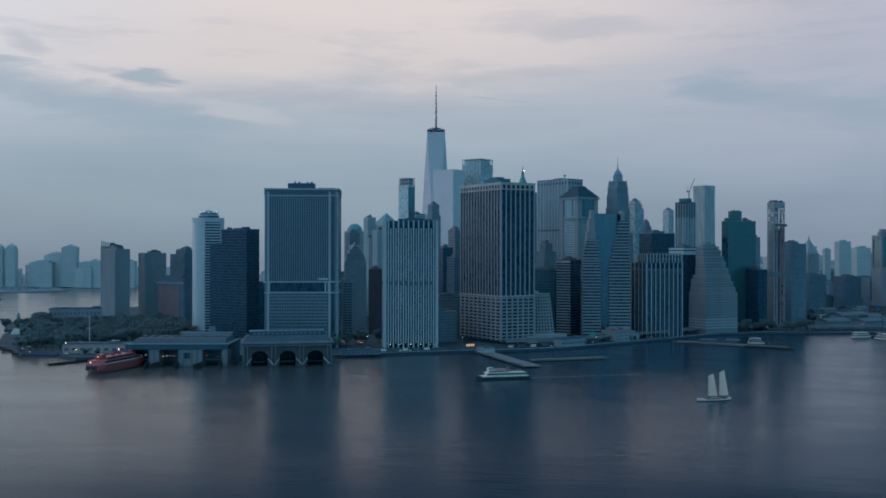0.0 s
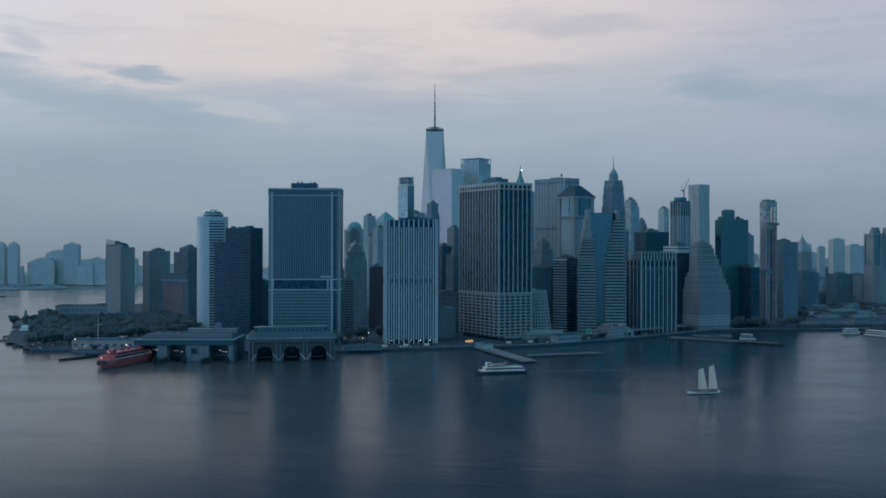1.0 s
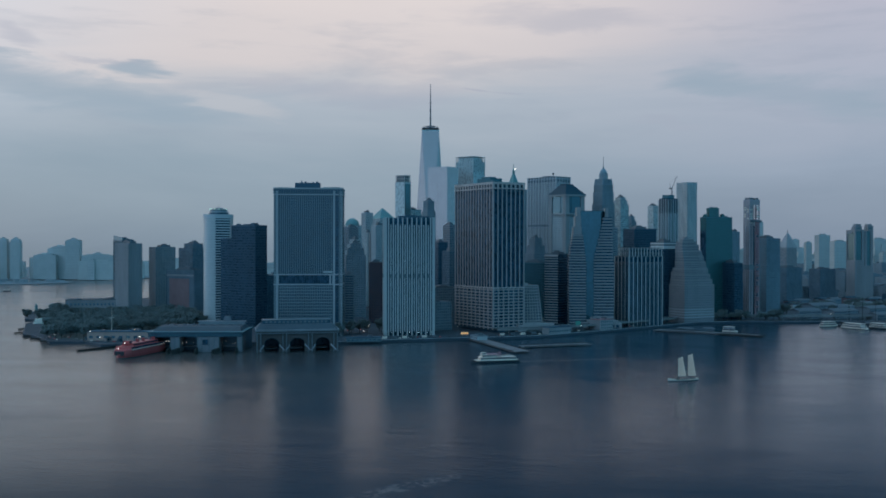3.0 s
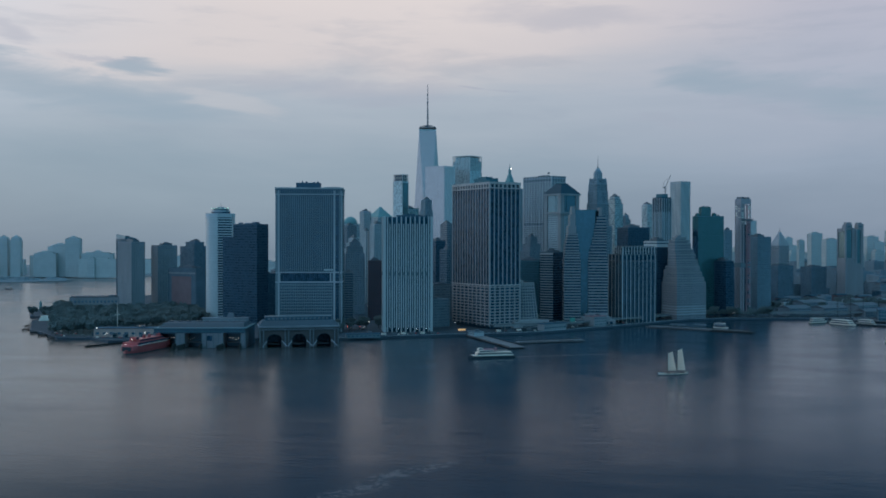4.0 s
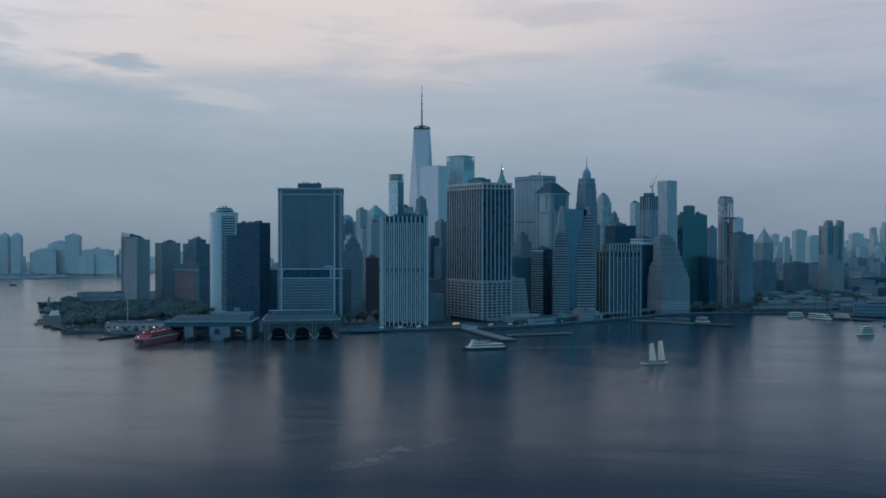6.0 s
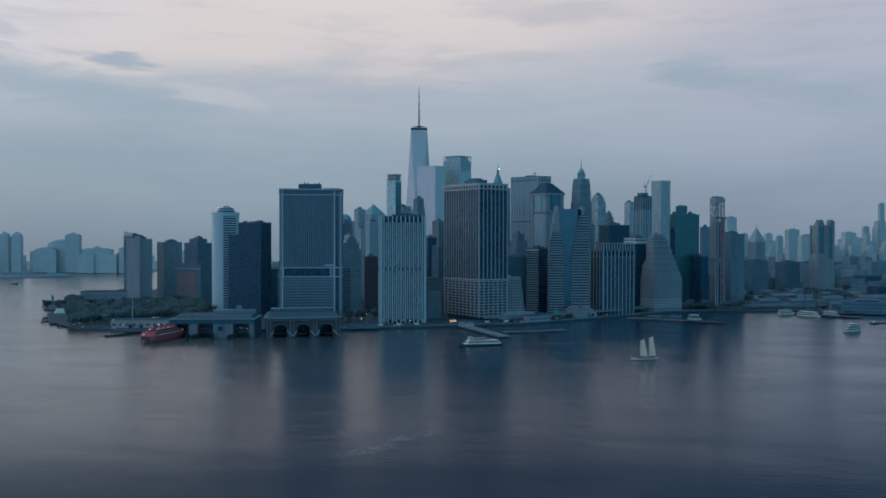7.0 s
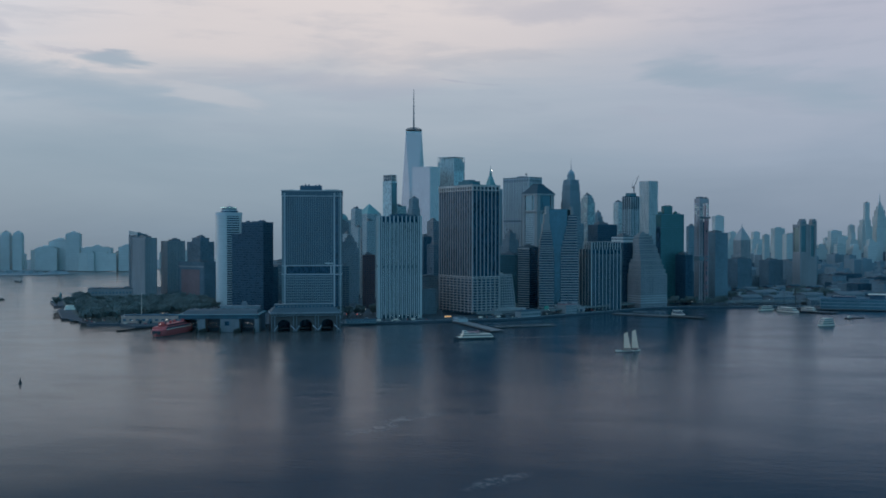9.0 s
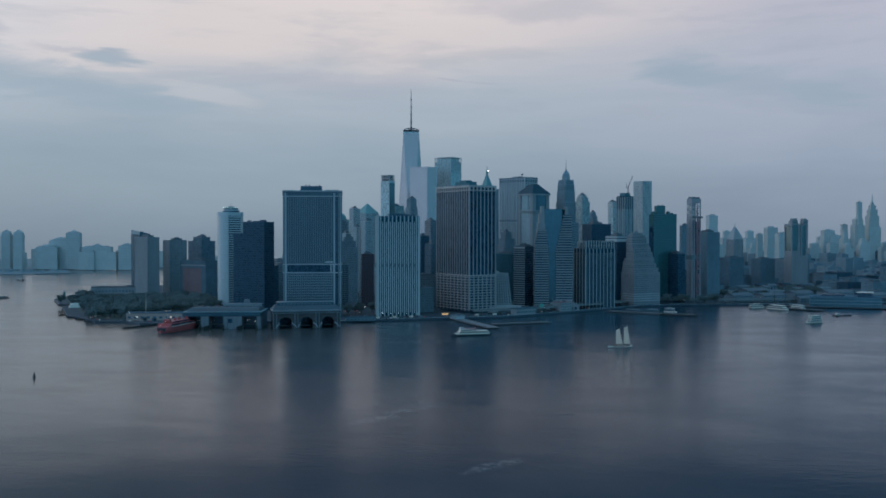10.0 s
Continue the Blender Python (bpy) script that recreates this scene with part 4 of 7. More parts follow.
def ziggurat():
    """A broad stone base, then many unequal setbacks: shallow towards the street, deep towards the river's upper side."""
    x, y, w, d, yaw, _ = WALL120
    t = thing("stepped_stone_tower", x, y, GROUND, yaw, "pale limestone wedding-cake tower with many setbacks", "office tower")
    # west edge, east edge, south edge, north edge, top
    tiers = ((-29.2, 29.5, -18.7, 18.4, 58), (-28.2, 26.4, -17.7, 16.7, 66), (-27.2, 22.7, -16.7, 15.9, 74), (-26.7, 19.5, -15.2, 12.5, 83.5), (-26.2, 16.4, -13.7, 7.5, 94),
             (-26.2, 13.7, -12.2, 6.7, 103), (-26.2, 10.0, -10.7, 6.7, 111), (-26.2, 6.3, -9.7, 6.7, 120), (-25.2, 3.2, -8.7, 5.7, 125.5), (-23.2, -2.4, -7.7, 0.0, 129.5))
    z = 0.0
    for x0, x1, y0, y1, z1 in tiers:
        cx, cy, a, b = (x0 + x1) / 2, (y0 + y1) / 2, x1 - x0, y1 - y0
        block(t, a - 0.9, b - 0.9, z, z1, DARK_CLAD, "tier", cx, cy)
        lattice(t, a - 0.9, b - 0.9, z, z1, 3.4, 3.7, 1.6, 1.7, 0.5, ZIG_STONE, x=cx, y=cy)
        crown(t, a + 0.7, b + 0.7, z1 - 1.2, BAND_STONE, 2.6, cx, cy)
        z = z1
    # small corner terraces that break the setbacks
    for u, v, a, z0, z1 in ((24, -12, 6, 66, 71), (17, -12, 6, 83.5, 89), (11, -9, 6, 103, 108), (4, -6, 5, 120, 124), (-22, 13, 6, 74, 79)):
        bm = bmesh.new()
        slab(bm, a, a, z0 - 6, z1, u - 3, v)
        part("corner_terrace", bm, ZIG_STONE, t)
    bands(t, w - 0.2, d - 0.2, (8.0, 12.0, 16.0, 20.0), 1.2, 0.7, BANK_STONE, "string_course")
    block(t, 7, 6, 129.5, 134, ZIG_STONE, "water_tank_house", -15, -4)


def green_tower():
    """A plain glass slab with a black end, and three blocks on its roof."""
    t, w, d, h = start("green_glass_tower", MAID180, "dark green glass slab tower with blocks on its roof")
    block(t, w, d, 0, h, GREEN_GLASS)
    lattice(t, w, d, 0, h, 3.1, 3.9, 0.16, 0.4, 0.12, TEAL_STEEL, "floor_edges")
    bm = bmesh.new()
    box(bm, -w / 2 - 0.3, -w / 2 + 0.3, -d / 2 + 1.0, d / 2 - 1.0, 0, h - 22)
    part("end_wall", bm, BLACK_GLASS, t, "black glass end wall")
    crown(t, w + 0.4, d + 0.4, h, TEAL_STEEL, 1.0)
    bm = bmesh.new()
    slab(bm, 19, 8, h, h + 16, -6, 1)
    for k in range(5):
        slab(bm, 1.8, 2, h + 16, h + 17.2 + (k % 2), -13.4 + 3.6 * k, -1)
    part("penthouse", bm, GREEN_GLASS, t)
    for x, a, up in ((-21.5, 5.0, 5.0), (11.5, 5.5, 5.5), (19, 5, 2.2)):
        bm = bmesh.new()
        slab(bm, a, 6, h, h + up, x, 0)
        slab(bm, a * 0.4, 3, h + up, h + up + 1.2, x, 0)
        part("machine_room", bm, GREEN_GLASS, t)


def unfinished_tower():
    """Bare concrete floors, an open top and red netting and hoist on one side."""
    x, y, w, d, yaw, top = M161
    t = thing("unfinished_tower", x, y, GROUND, yaw, "slim unfinished concrete tower with open floors and red hoist", "tower under construction")
    h = top - GROUND
    floors = [3.7 * k + 4 for k in range(int((h - 14) / 3.7))]
    block(t, w - 3.0, d - 3.0, 0, h - 46, DARK_GLASS, label="half-glazed lower floors")
    block(t, w * 0.3, d * 0.4, h - 46, h - 11, TOWER_CONCRETE, "core", -1.5)
    bands(t, w - 1.2, d - 1.2, floors, 0.7, 0.4, TOWER_CONCRETE, "floor_slab")
    # west side: close pale columns; south side: two pale bays
    for k in range(4):
        bm = bmesh.new()
        box(bm, -w / 2 - 0.5, -w / 2 + 1.0, -0.9, 0.9, 0, h - 11)
        part("concrete_column", bm, TOWER_CONCRETE, t, at=(0, -d / 2 + 0.8 + k * (d - 1.6) / 3, 0))
    for u in (-w / 2 + 1.0, -w / 2 + 6.2, 3.0, w / 2 - 1.0):
        bm = bmesh.new()
        box(bm, -1.0, 1.0, -d / 2 - 0.5, -d / 2 + 1.0, 0, h - 11)
        part("concrete_column", bm, TOWER_CONCRETE, t, at=(u, 0, 0))
    # pale panels that leave holes in the open top floors
    r = random.Random(14)
    bm = bmesh.new()
    box(bm, -2.2, 2.2, -0.25, 0.25, 0, 2.2)
    panel = made("loose_panel", bm, FABRIC)
    for z in floors:
        if z > h - 46 and z < h - 16:
            for u in (-w / 2 + 3.6, w / 2 - 3.6):
                if r.random() < 0.55:
                    part("loose_panel", panel, FABRIC, t, at=(u, -d / 2 - 0.4, z + 1.0))
            for v in (-d / 2 + 3.2, d / 2 - 3.6):
                if r.random() < 0.6:
                    part("loose_panel", panel, FABRIC, t, at=(-w / 2 - 0.4, v, z + 1.0), yaw=90)
    # parapet hood with two lumps of formwork
    bm = bmesh.new()
    slab(bm, w + 0.6, d + 0.6, h - 11, h - 2)
    part("wind_screen", bm, TOWER_CONCRETE, t, "tan debris netting round the top floors")
    bm = bmesh.new()
    slab(bm, 7, d * 0.8, h - 2, h + 1.2, -w * 0.25)
    slab(bm, 4.5, d * 0.7, h - 2, h + 0.8, w * 0.35)
    part("formwork", bm, METAL, t)
    bm = bmesh.new()
    slab(bm, w + 2.4, 4, h - 40, h - 36.5, 1.5, -d / 2 - 1)
    part("loading_platform", bm, METAL, t)
    # red netting hung floor by floor over the eastern bays
    bm = bmesh.new()
    box(bm, -4.0, 4.0, -0.2, 0.2, 0, 2.3)
    net = made("red_netting", bm, RED_NET)
    for k, z in enumerate(floors):
        if z < h - 42 and r.random() < (0.92 if z > h - 112 else 0.5):
            part("red_netting", net, RED_NET, t, at=(w / 2 - 5.2, -d / 2 - 0.75, z + 0.9))
    bm = bmesh.new()
    for q in (-1.4, 1.4):
        box(bm, q - 0.25, q + 0.25, -d / 2 - 3, -d / 2 - 2.4, 0, h - 14)
    for k in range(int((h - 16) / 4)):
        box(bm, -1.4, 1.4, -d / 2 - 3, -d / 2 - 2.5, 4 + 4 * k, 4.6 + 4 * k)
        box(bm, -0.4, 0.4, -d / 2 - 2.6, -d / 2, 4 + 4 * k, 4.3 + 4 * k)
    part("hoist", bm, RED_NET, t, "red steel builders' hoist")
    bm = bmesh.new()
    slab(bm, 2.4, 1.6, 0, 3)
    cage = made("hoist_cage", bm, RED_NET)
    for z in (40, 96, 140):
        part("hoist_cage", cage, RED_NET, t, at=(2.6, -d / 2 - 2.4, z))
    bands(t, w + 0.4, d + 0.4, (79.5,), 8.0, 0.5, GREY_CLAD, "transfer_belt")


# ---- towers further in ----
def spire_tower():
    """The tallest: a square that turns through eight tall triangles to a smaller square, a ring and a mast."""
    t = thing("spire_tower", -353, 1105, GROUND, 56.4, "very tall tapering mirror-glass skyscraper with a ringed mast", "skyscraper")
    zb, zt, a, b = 57.0, 408.0, 31.0, 31.0
    bm = bmesh.new()
    slab(bm, 2 * a, 2 * a, 0, zb)
    part("base", bm, SKY_GLASS, t)
    bm = bmesh.new()
    lo = [bm.verts.new(p) for p in ((-a, -a, zb), (a, -a, zb), (a, a, zb), (-a, a, zb))]
    hi = [bm.verts.new(p) for p in ((0, -b, zt), (b, 0, zt), (0, b, zt), (-b, 0, zt))]
    for i in range(4):
        bm.faces.new((lo[i], lo[(i + 1) % 4], hi[i]))
        bm.faces.new((hi[i], lo[(i + 1) % 4], hi[(i + 1) % 4]))
    bm.faces.new(lo[::-1])
    bm.faces.new(hi)
    part("shaft", bm, SKY_GLASS, t, "tapering mirror-glass shaft")
    top = [(0, -b), (b, 0), (0, b), (-b, 0)]
    bm = bmesh.new()
    prism(bm, top, top, zt, zt + 3)
    part("crown_floor", bm, PALE_GLASS, t)
    bm = bmesh.new()
    prism(bm, [(p * 0.98, q * 0.98) for p, q in top], [(p * 0.98, q * 0.98) for p, q in top], zt + 7, zt + 9)
    part("parapet", bm, METAL, t)
    for i in range(4):
        p, q = Vector(top[i]), Vector(top[(i + 1) % 4])
        for k in range(5):
            c = p.lerp(q, k / 5) * 0.97
            bm = bmesh.new()
            tube(bm, (c.x, c.y, zt + 3), (c.x, c.y, zt + 7), 0.8)
            part("crown_post", bm, METAL, t)
    bm = bmesh.new()
    for r, z in ((19, zt + 9), (19, zt + 12), (13, zt + 14)):
        o = ring(r, 28)
        i = ring(r - 1.6, 28)
        for k in range(28):
            tube(bm, (*o[k], z), (*o[(k + 1) % 28], z), 0.7, n=5)
    part("ring_platform", bm, METAL, t, "steel communications ring")
    bm = bmesh.new()
    z0, tip = zt + 3, 531.0
    for k in range(12):
        a0, a1 = k / 12, (k + 1) / 12
        tube(bm, (0, 0, z0 + (tip - z0) * a0), (0, 0, z0 + (tip - z0) * a1), 2.6 - 1.9 * a0, 2.2 - 1.9 * a0, 8)
        if k in (3, 5, 7, 9):
            tube(bm, (0, 0, z0 + (tip - z0) * a0), (0, 0, z0 + (tip - z0) * a0 + 3), 3.0 - 1.6 * a0, n=8)
    part("mast", bm, METAL, t, "tall steel mast")


def mirror_box():
    t, w, d, h = start("mirror_tower", WTC4, "plain silver mirror-glass tower with sharp edges", "skyscraper")
    block(t, w, d, 0, h - 4, SKY_GLASS)
    bm = bmesh.new()
    slab(bm, w + 0.2, d + 0.2, h - 4, h)
    part("roof_screen", bm, SKY_GLASS, t)
    lattice(t, w, d, 0, h - 4, 24, 25, 0.08, 0.1, 0.05, SKY_GLASS, "panel_joints")


def braced_tower():
    t, w, d, h = start("stepped_glass_tower", WTC3, "blue-grey glass tower with open steel roof frame", "skyscraper")
    block(t, w - 2, d - 2, 0, h - 12, PALE_GLASS)
    lattice(t, w - 2, d - 2, 0, h - 12, 7, 4.2, 0.5, 0.5, 0.3, PALE_STONE)
    block(t, w * 0.8, d * 0.8, h - 12, h - 3, PALE_GLASS, "roof_body")
    columns(t, w, d, h - 34, h, 7, 7, 1.6, 0.4, WHITE_CLAD, "frame_post")
    bands(t, w, d, (h - 1.2, h - 14), 1.2, 0.3, WHITE_CLAD, "frame_rail")
    bm = bmesh.new()
    slab(bm, w * 0.55, d * 0.55, 0, h - 36, w * 0.42, -d * 0.1)
    part("lower_wing", bm, TEAL_GLASS, t)


def slim_tower():
    t, w, d, h = start("slim_glass_tower", GREEN, "slim pale tower with dark glass flank and open crown", "skyscraper")
    block(t, w - 1, d - 1, 0, h - 14, PALE_GLASS)
    bm = bmesh.new()
    slab(bm, w - 2, 1.2, 20, h - 18, 0, -d / 2)
    part("glass_flank", bm, BLUE_GLASS, t, "dark blue glass flank")
    lattice(t, w - 1, d - 1, 0, h - 14, 6, 3.9, 0.8, 0.6, 0.3, PALE_STONE)
    block(t, w - 5, d - 5, h - 14, h - 1, DARK_GLASS, "crown_core")
    columns(t, w - 1.5, d - 1.5, h - 14, h, 4, 5, 1.6, 0.3, CONCRETE, "crown_post")
    bands(t, w - 2, d - 2, (h - 8, h - 1.5), 1.5, 0.3, CONCRETE, "crown_rail")


def column_slab():
    t, w, d, h = start("column_slab_tower", LIB, "tall pale office slab with exposed columns and dark windows", "skyscraper")
    block(t, w - 1, d - 1, 0, h, DARK_GLASS)
    columns(t, w, d, 0, h, 6, 11, 1.9, 0.9, BANK_STONE, "column")
    lattice(t, w - 1, d - 1, 0, h, 2.8, 4.0, 0.5, 1.9, 0.35, BANK_STONE, "window_grid")
    bands(t, w - 1, d - 1, (h * 0.62, h * 0.30, h - 9), 4.0, 0.5, DARK_CLAD, "machine_floor")
    bands(t, w, d, (h - 1.2,), 1.4, 0.6, GREY_CLAD, "cornice")
    bm = bmesh.new()
    tube(bm, (-8, -20, h), (-8, -20, h + 8), 0.4)
    slab(bm, 3, 3, h + 5, h + 8, -8, -20)
    slab(bm, 12, 22, h, h + 3)
    part("aerial", bm, METAL, t)


def hip_roof_tower():
    t, w, d, h = start("hip_roof_tower", WALL60, "grey granite tower with corner columns under a dark hipped roof", "skyscraper")
    block(t, w, d, 0, h, TEAL_GLASS)
    lattice(t, w, d, 0, h - 34, 3.0, 3.9, 0.9, 1.9, 0.4, PALE_STONE)
    bm = bmesh.new()
    box(bm, -4.2, 4.2, -4.2, 4.2, 0, h - 1)
    pier = made("corner_pier", bm, BAND_STONE)
    for sx in (-1, 1):
        for sy in (-1, 1):
            part("corner_pier", pier, BAND_STONE, t, at=(sx * (w / 2 - 2.6), sy * (d / 2 - 2.6), 0))
    for k in range(4):
        half = (d if k % 2 == 0 else w) / 2
        bm = bmesh.new()
        box(bm, -8, 8, -half - 0.8, -half + 0.4, h - 33, h - 3)
        part("upper_window", bm, TEAL_GLASS, t, at=(0, 0, 0), yaw=90 * k)
    bands(t, w, d, (h - 36, h - 3), 3.0, 3.4, BAND_STONE, "cornice")
    bm = bmesh.new()
    prism(bm, rect(w + 7, d + 7), rect(w * 0.42, d * 0.42), h, h + 17)
    part("hip_roof", bm, SLATE, t, "dark hipped metal roof")
    bm = bmesh.new()
    prism(bm, rect(w * 0.42, d * 0.42), rect(w * 0.38, d * 0.38), h + 17.05, h + 19)
    part("roof_ridge", bm, SLATE, t)


def deco_spire():
    x, y, w, d, yaw, _ = PINE
    t = thing("art_deco_tower", x, y, GROUND, yaw, "slender stepped stone skyscraper with lantern and spire", "skyscraper")
    z = 0.0
    for s, z1 in ((1.55, 150), (1.2, 192), (1.1, 214), (1.02, 228), (0.92, 237)):
        a, b = 23.5 * s, 24 * s
        block(t, a - 1, b - 1, z, z1, DARK_GLASS, "tier")
        lattice(t, a - 1, b - 1, z, z1, 2.8, 3.9, 1.5, 0.9, 0.4, GREY_STONE)
        crown(t, a, b, z1, GREY_STONE, 1.6)
        z = z1
    # corner buttresses with pointed caps, round a drum and a ribbed dome
    for sx in (-1, 1):
        for sy in (-1, 1):
            bm = bmesh.new()
            slab(bm, 3.4, 3.4, 206, 234, sx * 9.6, sy * 9.8)
            prism(bm, rect(3.4, 3.4, sx * 9.6, sy * 9.8), rect(0.4, 0.4, sx * 9.6, sy * 9.8), 234, 240)
            part("buttress", bm, GREY_STONE, t)
    for r0, r1, z0, z1 in ((8.4, 8.4, 236, 238), (7.4, 7.4, 238, 247), (8.0, 8.0, 247, 248.4), (7.2, 6.2, 248.4, 252), (6.2, 4.2, 252, 255.5), (4.2, 1.8, 255.5, 258)):
        bm = bmesh.new()
        prism(bm, ring(r0, 16), ring(r1, 16), z0, z1)
        part("lantern", bm, GREY_STONE, t, "stone lantern under a dark dome")
    for k in range(12):
        px, py = ring(7.6, 12)[k]
        bm = bmesh.new()
        tube(bm, (px, py, 238), (px, py, 247), 0.5)
        part("lantern_pier", bm, PALE_STONE, t)
    bm = bmesh.new()
    tube(bm, (0, 0, 258), (0, 0, 261), 1.5, 0.9, 8)
    tube(bm, (0, 0, 261), (0, 0, 281), 0.7, 0.12, 8)
    part("spire", bm, METAL, t)


def copper_spire():
    t = thing("copper_pyramid_tower", -56, 412, GROUND, 50, "stone tower with green copper pyramid and lit spire", "skyscraper")
    block(t, 34, 34, 0, 222, GREY_STONE)
    lattice(t, 34, 34, 0, 222, 3, 3.9, 1.2, 1.4, 0.4, GREY_STONE)
    bm = bmesh.new()
    prism(bm, rect(19, 19), rect(3, 3), 222, 252)
    part("pyramid_roof", bm, COPPER, t, "green copper pyramid roof")
    bm = bmesh.new()
    prism(bm, ring(2.6, 8), ring(2.0, 8), 252, 259)
    tube(bm, (0, 0, 259), (0, 0, 271), 0.9, 0.1)
    part("spire", bm, COPPER, t)
    bm = bmesh.new()
    slab(bm, 1.4, 1.4, 259, 260.6, 1.6, -1.6)
    part("beacon", bm, LAMP, t)


def rippled_tower():
    t, w, d, h = start("rippled_steel_tower", GEHRY, "tall pale steel apartment tower with rippled flank", "skyscraper")
    r = random.Random(4)
    bm = bmesh.new()
    levels, cols = 40, 10
    # the wavy flank is a sheet whose columns swell and shrink with height
    rows = []
    for k in range(levels + 1):
        z = h * k / levels
        pts = []
        for side in range(4):
            for i in range(cols):
                u = i / cols - 0.5
                wave = 0.4 * math.sin(z * 0.045 + i * 1.9 + side) + 0.3 * math.sin(z * 0.11 + i * 0.8)
                p = (u * w, -d / 2 - wave) if side == 0 else (w / 2 + wave, u * d) if side == 1 else (-u * w, d / 2 + wave) if side == 2 else (-w / 2 - wave, -u * d)
                pts.append(bm.verts.new((*p, z)))
        rows.append(pts)
    n = 4 * cols
    for k in range(levels):
        for i in range(n):
            bm.faces.new((rows[k][i], rows[k][(i + 1) % n], rows[k + 1][(i + 1) % n], rows[k + 1][i]))
    bm.faces.new(rows[-1])
    part("body", bm, RIPPLED, t, "rippled stainless steel cladding")
    bands(t, w, d, [k * h / 76 for k in range(1, 76)], 0.5, 0.2, TEAL_GLASS, "window_band")


def craned_tower():
    t, w, d, h = start("unfinished_dark_tower", WILL, "dark tower under construction with a tower crane on top", "tower under construction")
    block(t, w - 2, d - 2, 0, h, DARK_GLASS)
    lattice(t, w - 2, d - 2, 0, h - 30, 4.5, 3.9, 1.4, 1.2, 0.6, PALE_STONE)
    lattice(t, w - 1, d - 1, h - 30, h - 2, 4.5, 3.9, 0.6, 0.7, 0.6, METAL, "scaffold")
    block(t, w * 0.6, d * 0.6, h, h + 7, TEAL_STEEL, "roof_house")
    columns(t, w - 0.6, d - 0.6, 0, h - 2, 5, 5, 1.6, 0.5, PALE_STONE, "column")
    bm = bmesh.new()
    box(bm, -0.8, 0.8, -1.2, -0.4, 0, 1.6)
    panel = made("protection_panel", bm, WHITE_CLAD)
    r = random.Random(9)
    for _ in range(34):
        u, z = r.uniform(-0.42, 0.42), r.uniform(40, h - 46)
        part("protection_panel", panel, WHITE_CLAD, t, at=(u * w, -d / 2, z))
    p = pose(WILL[0], WILL[1], 0, 0, 0, WILL[4]) @ Vector((8, -2, 0))
    c = thing("tower_crane", p.x, p.y, WILL[5] + 7.2, 30, "thin steel luffing crane on an unfinished tower roof", "crane")
    bm = bmesh.new()
    for sx in (-1, 1):
        for sy in (-1, 1):
            tube(bm, (sx, sy, -7.2), (sx, sy, 14), 0.28)
    for k in range(7):
        z = -6 + 3 * k
        tube(bm, (-1, -1, z), (1, -1, z + 2), 0.2)
        tube(bm, (1, 1, z), (-1, 1, z + 2), 0.2)
    part("mast", bm, METAL, c)
    bm = bmesh.new()
    for s in (-0.9, 0.9):
        tube(bm, (0, s, 14), (13, s * 0.4, 40), 0.35, 0.2)
    for k in range(8):
        u = k / 8
        tube(bm, (13 * u, -0.9 + 0.5 * u, 14 + 26 * u), (13 * (u + 0.1), 0.9 - 0.5 * u, 14 + 26 * (u + 0.1)), 0.18)
    part("jib", bm, METAL, c)
    bm = bmesh.new()
    slab(bm, 5, 3, 12.5, 15, -2.5)
    tube(bm, (-3, 0, 15), (-5, 0, 24), 0.3)
    tube(bm, (-5, 0, 24), (12, 0, 39), 0.12)
    part("counterweight", bm, METAL, c)


def pyramid_court():
    t, w, d, h = start("pyramid_courthouse", THUR, "slim stone tower under a steep stone pyramid roof", "tower")
    block(t, w - 1, d, 0, h, HAZE_GLASS)
    lattice(t, w - 1, d, 0, h, 3.4, 4.2, 1.4, 1.2, 0.5, COURT_STONE)
    bm = bmesh.new()
    prism(bm, rect(w, d + 1), rect(w * 0.82, d * 0.85), h, h + 9)
    prism(bm, rect(w * 0.82, d * 0.85), rect(1.2, 1.2), h + 9, h + 36)
    part("pyramid_roof", bm, COURT_STONE, t)
    bm = bmesh.new()
    tube(bm, (0, 0, h + 35), (0, 0, h + 45), 1.0, 0.15)
    part("finial", bm, METAL, t)


